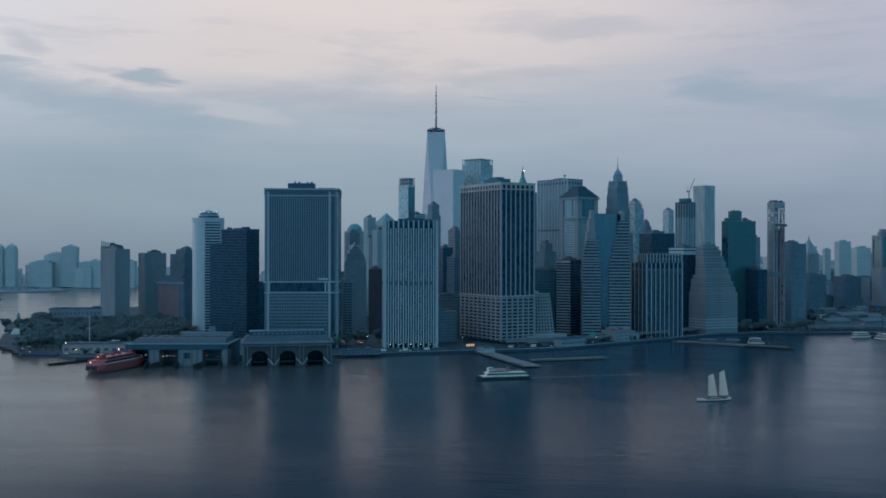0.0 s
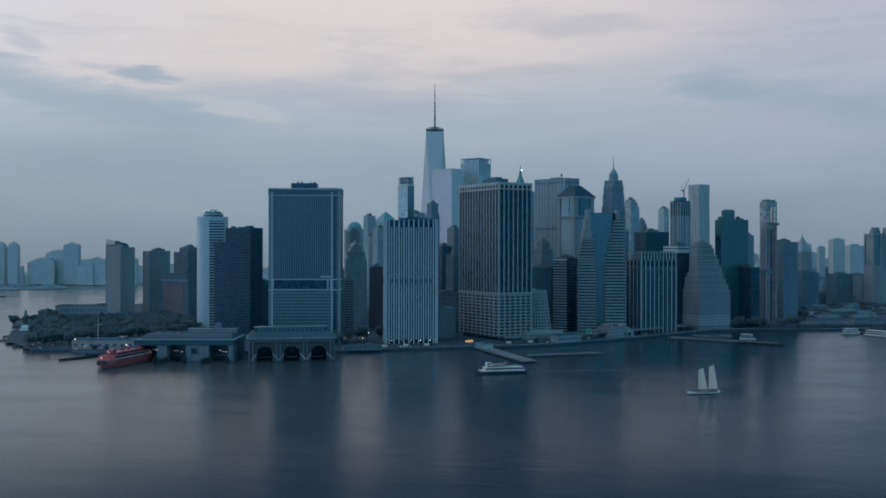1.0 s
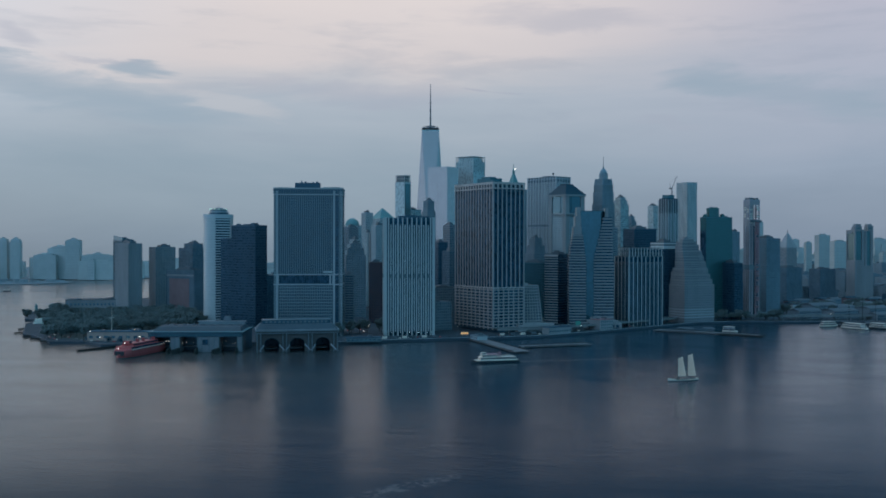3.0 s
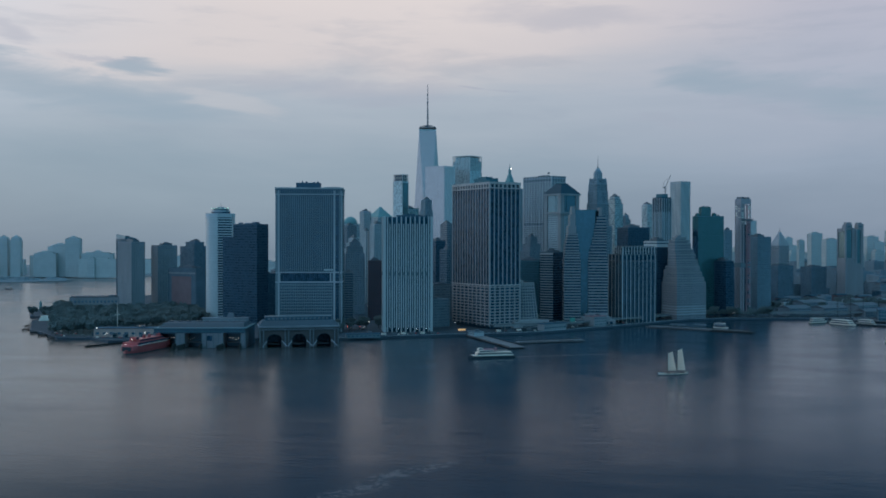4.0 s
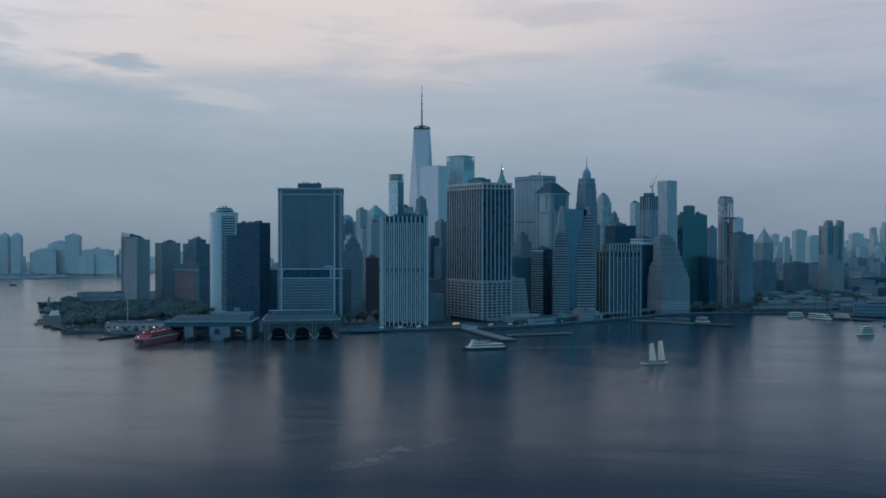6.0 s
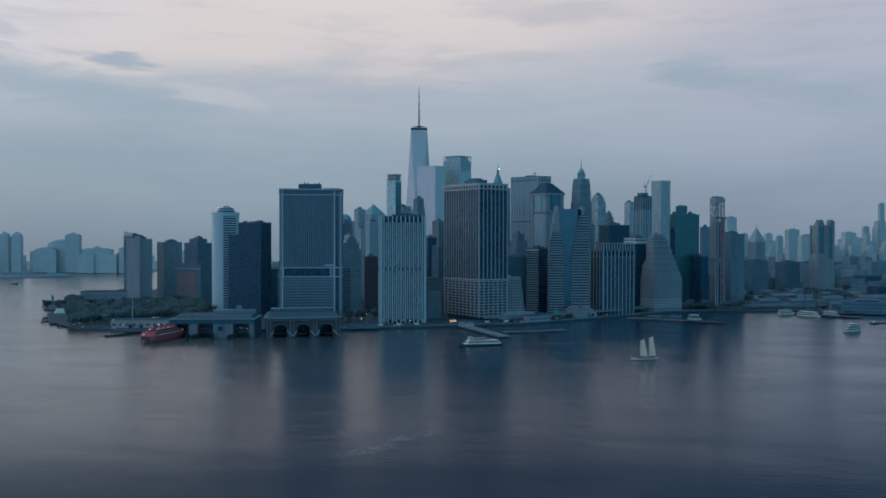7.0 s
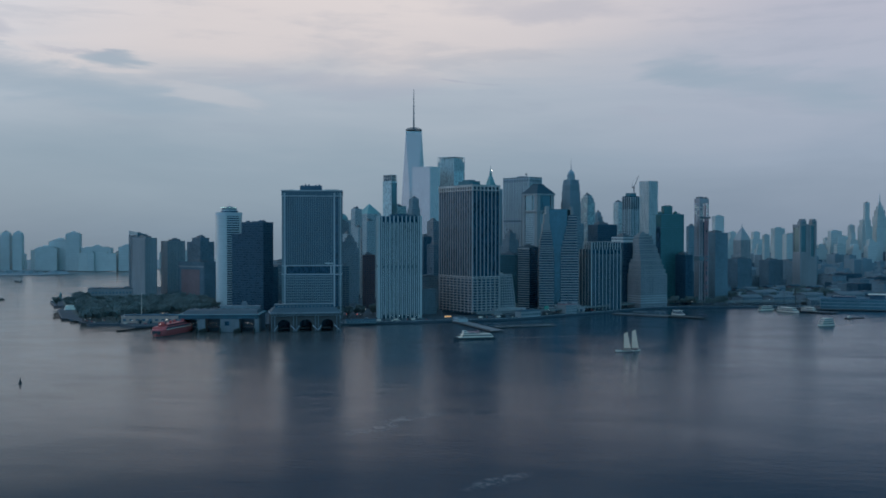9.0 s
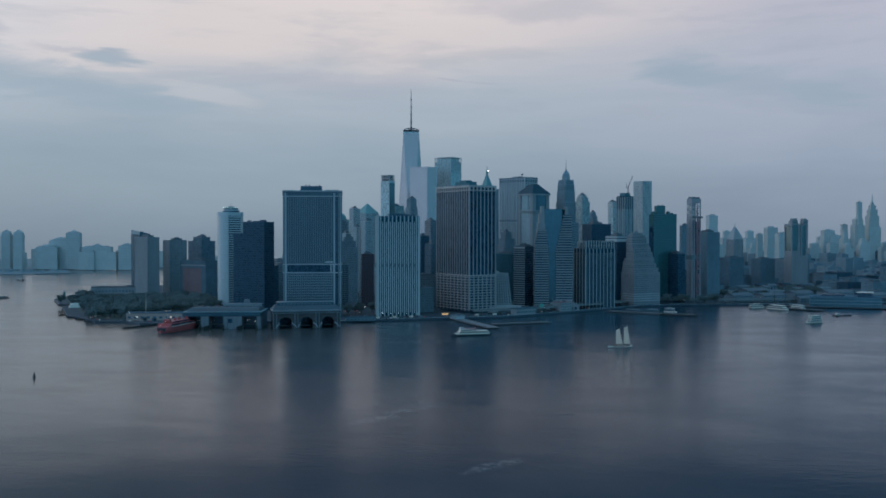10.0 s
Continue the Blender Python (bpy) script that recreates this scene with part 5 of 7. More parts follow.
def pier_tower():
    """A pale slab with tall strips of dark glass and two raised, chamfered heads with a notch between them."""
    t, w, d, h = start("strip_window_tower", PEARL, "pale stone slab tower with tall strips of dark glass", "office tower")
    low = h * 0.93
    block(t, w - 3, d - 3, 0, low - 3, BLUE_GLASS, label="dark blue glass")
    for a, b, z1 in ((-0.5, -0.44, 0.985), (-0.14, 0.02, 0.935), (0.05, 0.15, 0.92), (0.36, 0.5, 0.99)):
        bm = bmesh.new()
        box(bm, a * w, b * w, -d / 2, -d / 2 + 2, 0, z1 * h)
        part("stone_pier", bm, TAN_BRICK, t)
    for a, b in ((-0.44, -0.14), (0.02, 0.05), (0.15, 0.36)):
        bm = bmesh.new()
        box(bm, a * w, b * w, -d / 2 + 0.1, -d / 2 + 2, 6, h * (0.53 if a < 0 else 0.46))
        part("stone_panel", bm, TAN_BRICK, t)
    # the heads
    for a, b, z1 in ((-0.5, -0.13, 1.0), (0.2, 0.5, 1.0)):
        x0, x1 = a * w, b * w
        y0, y1 = -d / 2 + 0.15, -d * 0.08
        foot = [(x0 + 2.05, y0), (x1, y0), (x1, y1), (x0 + 2.05, y1)] if a < 0 else [(x0, y0), (x1 - 2.05, y0), (x1 - 2.05, y1), (x0, y1)]
        bm = bmesh.new()
        prism(bm, foot, foot, low - 3, z1 * h - 3)
        mid = ((foot[0][0] + foot[1][0]) / 2, (y0 + y1) / 2)
        lip = [(mid[0] + (u - mid[0]) * 0.82, mid[1] + (v - mid[1]) * 0.82) for u, v in foot]
        prism(bm, lip, lip, z1 * h - 3, z1 * h + 1.5)
        part("stone_head", bm, TAN_BRICK, t, "pale stone head with a set-back cap")
        bm = bmesh.new()
        slab(bm, (x1 - x0) * 0.5, 1.0, z1 * h - 9, z1 * h - 6.5, mid[0], y0 - 0.2)
        part("louvre", bm, TEAL_STEEL, t)
    bm = bmesh.new()
    box(bm, -w / 2 + 2, w / 2 - 2, d / 2 - 2, d / 2, 0, low)
    part("stone_shell", bm, TAN_BRICK, t, "pale stone shell")
    # flanks: stone below and at the corners, tall dark glass above
    for s in (-1, 1):
        a, b = sorted((s * (w / 2 - 2), s * w / 2))
        for y0, y1, z0, z1 in ((-d / 2 + 2, d / 2 - 3, 0, h * 0.53), (-d / 2 + 2, -d / 2 + 4, h * 0.53, h * 0.98), (d / 2 - 3, d / 2, 0, low), (-d / 2 + 4, -d * 0.08, h * 0.90, h * 0.97), (-d * 0.08, d / 2 - 3, h * 0.88, low)):
            bm = bmesh.new()
            box(bm, a, b, y0, y1, z0, z1)
            part("stone_panel", bm, TAN_BRICK, t)
    columns(t, w, d, 6, h * 0.45, 12, 7, 0.8, 0.3, TAN_BRICK, "rib")


def dome_pair():
    t, w, d, h = start("domed_tower", WFCDOME, "stone tower under a green copper dome", "office tower")
    block(t, w, d, 0, h, PALE_GLASS)
    lattice(t, w, d, 0, h, 3.2, 4, 1.0, 1.5, 0.3, GREY_STONE)
    bm = bmesh.new()
    rr = min(w, d) * 0.52
    lo = ring(rr, 20)
    for k in range(6):
        a0, a1 = radians(15 * k), radians(15 * (k + 1))
        prism(bm, ring(rr * math.cos(a0), 20), ring(max(rr * math.cos(a1), 0.3), 20), h + rr * math.sin(a0), h + rr * math.sin(a1))
    part("dome", bm, COPPER, t, "green copper dome")
    t, w, d, h = start("pyramid_roof_tower", WFCPYR, "stone tower under a green copper pyramid", "office tower")
    block(t, w, d, 0, h, PALE_GLASS)
    lattice(t, w, d, 0, h, 3.2, 4, 1.0, 1.5, 0.3, GREY_STONE)
    bm = bmesh.new()
    prism(bm, rect(w + 1, d + 1), rect(2, 2), h, h + 27)
    part("pyramid_roof", bm, COPPER, t, "green copper pyramid roof")


RIPPLED = surface("rippled_steel", (0.46, 0.43, 0.40), 0.5, 0.15, var=0.08)
for make in (grid_slab_tower, finned_tower, great_slab, round_tower, dark_block, corner_striped_tower, black_fin_tower, ziggurat, green_tower,
             unfinished_tower, spire_tower, mirror_box, braced_tower, slim_tower, column_slab, hip_roof_tower, deco_spire, copper_spire,
             rippled_tower, craned_tower, pyramid_court, pier_tower, dome_pair):
    make()

# plainer blocks: site, label, glass, cladding, window bay, mullion width, belt height
def deeper(site, d):
    """The same front with a given depth."""
    x, y, w, _, yaw, top = site
    p = pose(x, y, 0, 0, 0, yaw) @ Vector((0, (d - site[3]) / 2, 0))
    return (round(p.x, 1), round(p.y, 1), w, d, yaw, top)


plain_tower("residential_tower", (*LEFTA[:5], LEFTA[5] - 6), "dark teal glass residential tower beside a park", TEAL_GLASS, DARK_CLAD, 3, 3.6, 0.5, 1.2, seed=21)
def slanted_top(site):
    x, y, w, d, yaw, top = site
    t = thing("slanted_roof_house", x, y, top + 1.2, yaw, "dark slanted glass roof house on a residential tower", "roof house")
    bm = bmesh.new()
    v = [bm.verts.new(p) for p in ((-w / 2, -d / 2, 0), (w / 2, -d / 2, 0), (w / 2, d / 2, 0), (-w / 2, d / 2, 0), (-w / 2, -d / 2, 5.5), (w / 2, -d / 2, 0.8), (w / 2, d / 2, 3.5), (-w / 2, d / 2, 9))]
    for f in ((0, 3, 2, 1), (4, 5, 6, 7), (0, 1, 5, 4), (1, 2, 6, 5), (2, 3, 7, 6), (3, 0, 4, 7)):
        bm.faces.new([v[i] for i in f])
    part("body", bm, TEAL_GLASS, t)


plain_tower("brick_tower", LEFTB, "brown brick residential tower beside a park", HAZE_GLASS, TAN_BRICK, 3.2, 3.1, 2.2, 1.6, seed=22)
slanted_top((LEFTA[0], LEFTA[1], LEFTA[2], LEFTA[3], LEFTA[4], LEFTA[5] - 6))
plain_tower("brick_tower", LEFTC, "brown brick residential tower with a pale flank", HAZE_GLASS, TAN_BRICK, 3.0, 3.1, 1.6, 1.2, seed=23)
plain_tower("dark_office_tower", LEFTD, "dark office tower with a peaked rooftop house", HAZE_GLASS, DARK_BRICK, 3.0, 3.8, 1.2, 1.2, seed=24, steps=((1, 1, 0.93), (0.62, 0.62, 1.0)))
red_block = plain_tower("red_brick_building", REDB, "brown masonry block with a broad plain red brick panel", HAZE_GLASS, DARK_BRICK, 3.4, 3.8, 2.3, 2.4, seed=25)
bm = bmesh.new()
box(bm, -REDB[2] / 2 - 1.0, -REDB[2] / 2 - 0.4, -22, 26, 8, 62)
part("brick_panel", bm, RED_BRICK, red_block, "plain red brick panel")
bm = bmesh.new()
box(bm, -REDB[2] / 2 - 0.9, -REDB[2] / 2 - 0.4, -33, 33, 66, 69)
part("cornice", bm, TAN_BRICK, red_block)


def half_striped():
    """White belts towards the west, plain dark glass towards the south."""
    t, w, d, h = start("striped_office", STRIPE, "office block with white horizontal bands and a dark flank")
    block(t, w, d, 0, h, DARK_GLASS)
    face_bands(t, w + 0.6, d + 0.6, 3, [2 + 3.9 * k for k in range(int((h - 5) / 3.9))], 1.9, 0.5, BAND_STONE)
    face_bands(t, w + 0.6, d + 0.6, 0, [2 + 3.9 * k for k in range(int((h - 5) / 3.9))], 0.6, 0.2, DARK_CLAD, "floor_edge")
    face_bands(t, w + 0.6, d + 0.6, 3, (h - 3.2,), 3.2, 0.7, CONCRETE, "cornice")
    crown(t, w + 0.6, d + 0.6, h, DARK_CLAD)
    plant(t, w, d, h, 26, tall=4)


half_striped()
plain_tower("glass_office", (LOWGL[0], LOWGL[1], 22.0, 40.0, LOWGL[4], LOWGL[5]), "low blue-green glass office block", TEAL_GLASS, TEAL_STEEL, 3, 3.9, 0.3, 0.6, seed=27)
plain_tower("dark_office_tower", deeper(BOXA, 36), "broad dark office block behind a ribbed tower", BLACK_GLASS, DARK_CLAD, 2.5, 3.9, 0.5, 1.4, seed=28)
plain_tower("dark_office_tower", BOXB, "dark office block with a pale machine floor on top", BLACK_GLASS, DARK_CLAD, 2.5, 3.9, 0.6, 1.2, seed=29, cap=WHITE_CLAD)
plain_tower("glass_office", deeper(TWA, 26), "pale blue glass skyscraper with a rounded top", PALE_GLASS, GREY_CLAD, 3, 3.9, 0.4, 0.8, seed=30, steps=((1, 1, 0.93), (0.8, 0.8, 0.97), (0.6, 0.6, 1.0)))
plain_tower("stone_tower", deeper(TWB, 20), "pale stone tower with setbacks", DARK_GLASS, GREY_STONE, 3, 3.9, 1.4, 1.6, seed=31, steps=((1, 1, 0.88), (0.75, 0.75, 0.95), (0.45, 0.45, 1.0)))
plain_tower("glass_office", deeper(TWC, 18), "slim pale glass tower further inland", PALE_GLASS, PALE_STONE, 3, 3.9, 0.4, 0.8, seed=32)
plain_tower("dark_office_tower", LOWM, "lower black glass office block by the river", BLACK_GLASS, DARK_CLAD, 2.5, 3.9, 0.5, 1.0, seed=33)
plain_tower("stone_tower", deeper(BEH1, 9), "plain grey stone tower behind others", HAZE_GLASS, GREY_STONE, 3, 3.9, 1.3, 1.5, seed=34)
plain_tower("dark_office_tower", deeper(BEH2, 34), "plain grey office slab", HAZE_GLASS, EAST_HAZE_BRICK, 2.8, 3.9, 1.4, 1.6, seed=35)
plain_tower("brick_block", deeper(DK1, 34), "dark grey brick apartment block", HAZE_GLASS, DARK_BRICK, 3.2, 3.0, 1.8, 1.2, seed=36)
plain_tower("brick_block", DK2, "dark grey brick apartment slab", HAZE_GLASS, DARK_BRICK, 3.2, 3.0, 1.8, 1.2, seed=37)
plain_tower("stone_tower", GRAYT, "grey stone tower with a stepped top", DARK_GLASS, GREY_STONE, 3, 3.9, 1.4, 1.4, seed=38, steps=((1, 1, 0.9), (0.8, 0.8, 1.0)))
plain_tower("glass_office", GREENL, "pale green glass office block", PALE_GLASS, TEAL_STEEL, 3, 3.9, 0.4, 0.8, seed=39)
plain_tower("dark_office_tower", (MIDA[0], MIDA[1], 18.0, 24.0, 41.0, MIDA[5]), "dark narrow office block between towers", BLACK_GLASS, DARK_CLAD, 3, 3.9, 0.8, 1.3, seed=40)
plain_tower("office_block", MIDB, "brown office block between towers", DARK_GLASS, BROWN_STONE, 3.6, 3.9, 1.0, 1.9, seed=41)
plain_tower("office_block", MIDC, "dark office block between towers", DARK_GLASS, DARK_BRICK, 3, 3.9, 1.2, 1.5, seed=42)
plain_tower("stone_tower", WHITET, "white stone tower with narrow windows", DARK_GLASS, PALE_STONE, 3, 3.9, 1.6, 2.0, seed=43)
plain_tower("masonry_tower", BRN1, "old pale masonry tower with setbacks", HAZE_GLASS, PALE_STONE, 2.8, 3.7, 1.5, 1.7, seed=44, steps=((1, 1, 0.84), (0.8, 0.8, 0.93), (0.55, 0.6, 1.0)))
plain_tower("masonry_tower", BRN2, "pale stone tower with a columned top", HAZE_GLASS, PALE_STONE, 2.8, 3.7, 1.5, 1.7, seed=45, steps=((1, 1, 0.9), (0.7, 0.7, 1.0)))
plain_tower("masonry_tower", BRN3, "tan masonry tower with narrow windows", HAZE_GLASS, PALE_STONE, 2.8, 3.7, 1.5, 1.7, seed=46)
plain_tower("masonry_block", BRN4, "broad grey masonry office block with setbacks", HAZE_GLASS, BROWN_STONE, 2.8, 3.7, 1.4, 1.6, seed=47, steps=((1, 1, 0.84), (0.8, 0.8, 0.94), (0.5, 0.6, 1.0)))
plain_tower("masonry_block", BRN5, "dark red masonry office slab", DARK_GLASS, RED_MASONRY, 2.8, 3.7, 1.5, 1.6, seed=48)
plain_tower("office_block", BRN8, "low banded grey office block", DARK_GLASS, GREY_CLAD, 5.5, 3.7, 0.6, 1.6, seed=51)
plain_tower("masonry_tower", BRN9, "slim beige stone tower behind older blocks", HAZE_GLASS, CONCRETE, 2.8, 3.7, 1.5, 1.7, seed=52)
plain_tower("masonry_tower", BRN6, "reddish masonry tower with setbacks", HAZE_GLASS, BROWN_STONE, 2.8, 3.7, 1.5, 1.7, seed=49, steps=((1, 1, 0.8), (0.8, 0.8, 0.9), (0.5, 0.5, 1.0)))
plain_tower("masonry_tower", DOMEB, "brown masonry tower with a dark top", DARK_GLASS, BROWN_STONE, 2.8, 3.7, 1.5, 1.7, seed=50)

# ---- waterfront buildings ----
PALE_ROOF = surface("pale_metal_roof", (0.13, 0.135, 0.14), 0.7, var=0.2)
def ferry_terminal():
    t = thing("ferry_terminal", -341, -325, GROUND, 12, "wide grey ferry terminal with three dark boat slips and flat roof", "ferry terminal")
    w, d, h = 108.0, 70.0, 20.0
    b = -GROUND - 1.0
    bm = bmesh.new()
    slab(bm, w, d - 24, b, h, 0, 12)
    part("hall", bm, DARK_CLAD, t)
    cuts = [-54, -50, -29, -18, 2, 27.5, 48, 54]
    for k in range(0, 8, 2):
        bm = bmesh.new()
        box(bm, cuts[k], cuts[k + 1], -d / 2, -d / 2 + 26, b, h - 4)
        part("slip_wall", bm, SLIP_WALL, t, "stained grey slip wall")
    bm = bmesh.new()
    slab(bm, w, 27, h - 5, h, 0, -d / 2 + 13)
    part("lintel", bm, DARK_CLAD, t)
    bm = bmesh.new()
    slab(bm, w + 3, d + 3, h, h + 1.0)
    part("roof_edge", bm, TEAL_STEEL, t, "teal roof edge")
    bm = bmesh.new()
    prism(bm, rect(w - 6, d - 12, 0, 3), rect(w - 12, d - 30, 0, 8), h + 1.05, h + 5)
    part("upper_roof", bm, COPPER_DARK, t)
    bm = bmesh.new()
    slab(bm, 6, 4, h + 4.5, h + 6.5, 0, 10)
    vent = made("roof_vent", bm, METAL)
    for k in range(9):
        part("roof_vent", vent, METAL, t, at=(-44 + 11 * k, 0, 0))
    # raised walkway roof with a pale edge on the eastern half, and a vent stack
    bm = bmesh.new()
    prism(bm, rect(56, 9, 20, 22), rect(54, 8, 20, 22), h + 4.9, h + 8.5)
    part("upper_gallery", bm, GREY_CLAD, t)
    bm = bmesh.new()
    slab(bm, 58, 10, h + 8.5, h + 9.3, 20, 22)
    part("gallery_roof", bm, SLIP_WALL, t)
    bm = bmesh.new()
    prism(bm, rect(9, 7, 26, 24), rect(6, 5, 26, 24), h + 9.3, h + 15)
    part("vent_stack", bm, METAL, t)
    for k in range(5):
        bm = bmesh.new()
        slab(bm, w - 14 - 3 * k, 0.5, 0, 0.35, 0, -20 + 5.5 * k)
        part("roof_seam", bm, GREY_CLAD, t, at=(0, 0, h + 1.6 + 0.72 * k))
    bm = bmesh.new()
    slab(bm, 6, 1.0, 6, 12, 11.5, -d / 2 - 0.4)
    part("dark_window", bm, BLACK_GLASS, t)
    bm = bmesh.new()
    slab(bm, w - 2, 1.0, h - 3.2, h - 2.2, 0, -d / 2 - 0.7)
    part("teal_stripe", bm, TEAL_STEEL, t)
    bm = bmesh.new()
    slab(bm, w - 8, 0.5, h - 1.9, h - 0.5, 0, -d / 2 - 0.2)
    part("clerestory", bm, DARK_GLASS, t)
    bm = bmesh.new()
    box(bm, -0.35, 0.35, -0.9, 0.2, b, h - 4)
    strut = made("wall_pilaster", bm, GREY_CLAD)
    for x in (-53, -50.4, -28.6, -23.5, -18.4, 2.4, 7.5, 16.0, 22, 27, 48.4, 53):
        part("wall_pilaster", strut, GREY_CLAD, t, at=(x, -d / 2, 0))
    for x, ww in ((-39.5, 21), (-8, 20), (37.7, 20.5)):
        bm = bmesh.new()
        slab(bm, ww, 0.6, b, h - 6, x, -d / 2 + 25.4)
        part("slip_gate", bm, BLACK_GLASS, t)
        bm = bmesh.new()
        slab(bm, ww - 1, 12, 2.4, 3.2, x, -d / 2 + 18)
        part("apron", bm, METAL, t)
    bm = bmesh.new()
    slab(bm, 0.38, 0.38, 0, 0.38)
    bulb = made("slip_lamp", bm, LAMP)
    for x in (-44, -38, -34, -31, -15, -11, -7.5, -3, 31, 35, 38, 42, 45):
        part("slip_lamp", bulb, LAMP, t, at=(x, -d / 2 + 4, 7.5 + (x % 3)))
    # timber racks that guide the boats in
    for x in (-50, -29, -18, 2, 27.5, 48):
        p = pose(-341, -325, 0, 0, 0, 12) @ Vector((x, -d / 2, 0))
        rack = thing("ferry_rack", p.x, p.y, 0, 12 + (6 if x in (-29, 2, 48) else -6), "dark timber fender rack in front of a ferry slip", "fender rack", "ferry slip racks")
        bm = bmesh.new()
        box(bm, -0.8, 0.8, -26, 0, -1, 4.2)
        part("fender_wall", bm, TIMBER, rack)
        bm = bmesh.new()
        tube(bm, (0, 0, -3), (0, 0, 5.4), 1.0, n=8)
        pile = made("timber_post", bm, TIMBER)
        for k in range(7):
            part("timber_post", pile, TIMBER, rack, at=(0, -26 + 4 * k, 0))


def arched_terminal():
    """Old ironwork ferry house with three arches over the water."""
    t = thing("old_ferry_house", -229, -308, GROUND, 22, "old ironwork ferry building with three tall dark arches", "ferry house")
    w, d, h = 94.0, 46.0, 22.0
    b = -GROUND - 0.8
    front = -d / 2
    bm = bmesh.new()
    box(bm, -w / 2, w / 2, front + 34, d / 2, b, h)
    part("hall", bm, TAN_STEEL, t)
    bm = bmesh.new()
    box(bm, -w / 2, w / 2, front + 6, front + 34, h - 3.5, h)
    part("upper_hall", bm, TAN_STEEL, t)
    bm = bmesh.new()
    slab(bm, w + 3, d + 2, h, h + 1.2)
    part("cornice", bm, SLIP_WALL, t)
    bm = bmesh.new()
    prism(bm, rect(w + 1, d, 0, 0), rect(w - 8, d - 20, 0, 4), h + 1.2, h + 6.5)
    part("roof", bm, COPPER_DARK, t, "weathered grey-green hipped roof")
    bm = bmesh.new()
    slab(bm, w - 14, 14, h + 6.5, h + 10.5, 0, 6)
    part("roof_lantern", bm, DARK_CLAD, t)
    bm = bmesh.new()
    slab(bm, w - 13, 15, h + 10.5, h + 11.2, 0, 6)
    part("lantern_roof", bm, GREY_CLAD, t)
    bm = bmesh.new()
    slab(bm, 3.2, 0.4, h + 7.3, h + 9.6)
    pane = made("lantern_window", bm, GREY_CLAD)
    for k in range(15):
        part("lantern_window", pane, GREY_CLAD, t, at=(-35 + 5 * k, -1.1, 0))
    # front screen: paired columns, arches over the slips, flared fenders
    half = 8.6
    for k in range(4):
        x = -44.2 + 29.5 * k
        bm = bmesh.new()
        box(bm, x - 2.4, x + 2.4, front + 1, front + 34, b, h - 3.5)
        part("pier", bm, TAN_STEEL, t)
        for s in (-2.1, 2.1):
            bm = bmesh.new()
            tube(bm, (x + s, front + 0.2, b), (x + s, front + 0.2, h - 2.5), 0.62, n=8)
            part("column", bm, GREY_CLAD, t, "pale iron column")
    for x in (-29.5, 0.0, 29.5):
        # spandrel with a round-headed opening
        bm = bmesh.new()
        n, z0, edge = 16, 6.5, 12.3
        rim = [(x - half, b)] + [(x - half * math.cos(math.pi * k / n), z0 + half * 0.82 * math.sin(math.pi * k / n)) for k in range(n + 1)] + [(x + half, b)]
        out = [(x - edge, b)] + [(x - edge + 2 * edge * k / n, h - 3.5) for k in range(n + 1)] + [(x + edge, b)]
        skin = [[bm.verts.new((px, y, pz)) for px, pz in line] for y in (front + 1.4, front + 6) for line in (rim, out)]
        for k in range(n + 2):
            bm.faces.new((skin[0][k], skin[0][k + 1], skin[1][k + 1], skin[1][k]))
            bm.faces.new((skin[2][k], skin[3][k], skin[3][k + 1], skin[2][k + 1]))
            bm.faces.new((skin[0][k], skin[2][k], skin[2][k + 1], skin[0][k + 1]))
        bmesh.ops.recalc_face_normals(bm, faces=bm.faces)
        part("arch", bm, TAN_STEEL, t)
        bm = bmesh.new()
        box(bm, x - half - 1, x + half + 1, front + 32.6, front + 33.4, b, h - 5)
        part("slip_gate", bm, BLACK_GLASS, t)
        bm = bmesh.new()
        box(bm, x - 7, x + 7, front + 12, front + 30, 0.2, 1.0)
        part("loading_ramp", bm, METAL, t)
        # fenders splay outwards to the water
        for s in (-1, 1):
            bm = bmesh.new()
            for k in range(6):
                u0, u1 = k / 6, (k + 1) / 6
                pts = [(x + s * (half + 0.4 + 5.2 * u * u), front - 1 - 13 * u, 5.6 - 5.4 * u * u) for u in (u0, u1)]
                tube(bm, pts[0], pts[1], 0.75, n=6)
            bmesh.ops.remove_doubles(bm, verts=bm.verts, dist=0.4)
            part("fender", bm, SLIP_WALL, t, "pale curved fender")
    for z in (h - 3.4, h - 0.9):
        bm = bmesh.new()
        slab(bm, w + 1.6, 1.2, 0, 0.9, 0, front - 0.6)
        part("frieze", bm, GREY_CLAD, t, at=(0, 0, z))
    bm = bmesh.new()
    slab(bm, w, 0.6, h - 2.5, h - 0.9, 0, front)
    part("balcony_front", bm, TAN_STEEL, t)


COPPER_DARK = surface("dark_weathered_roof", (0.055, 0.080, 0.092), 0.7, var=0.2, streak=True)
ferry_terminal()
arched_terminal()


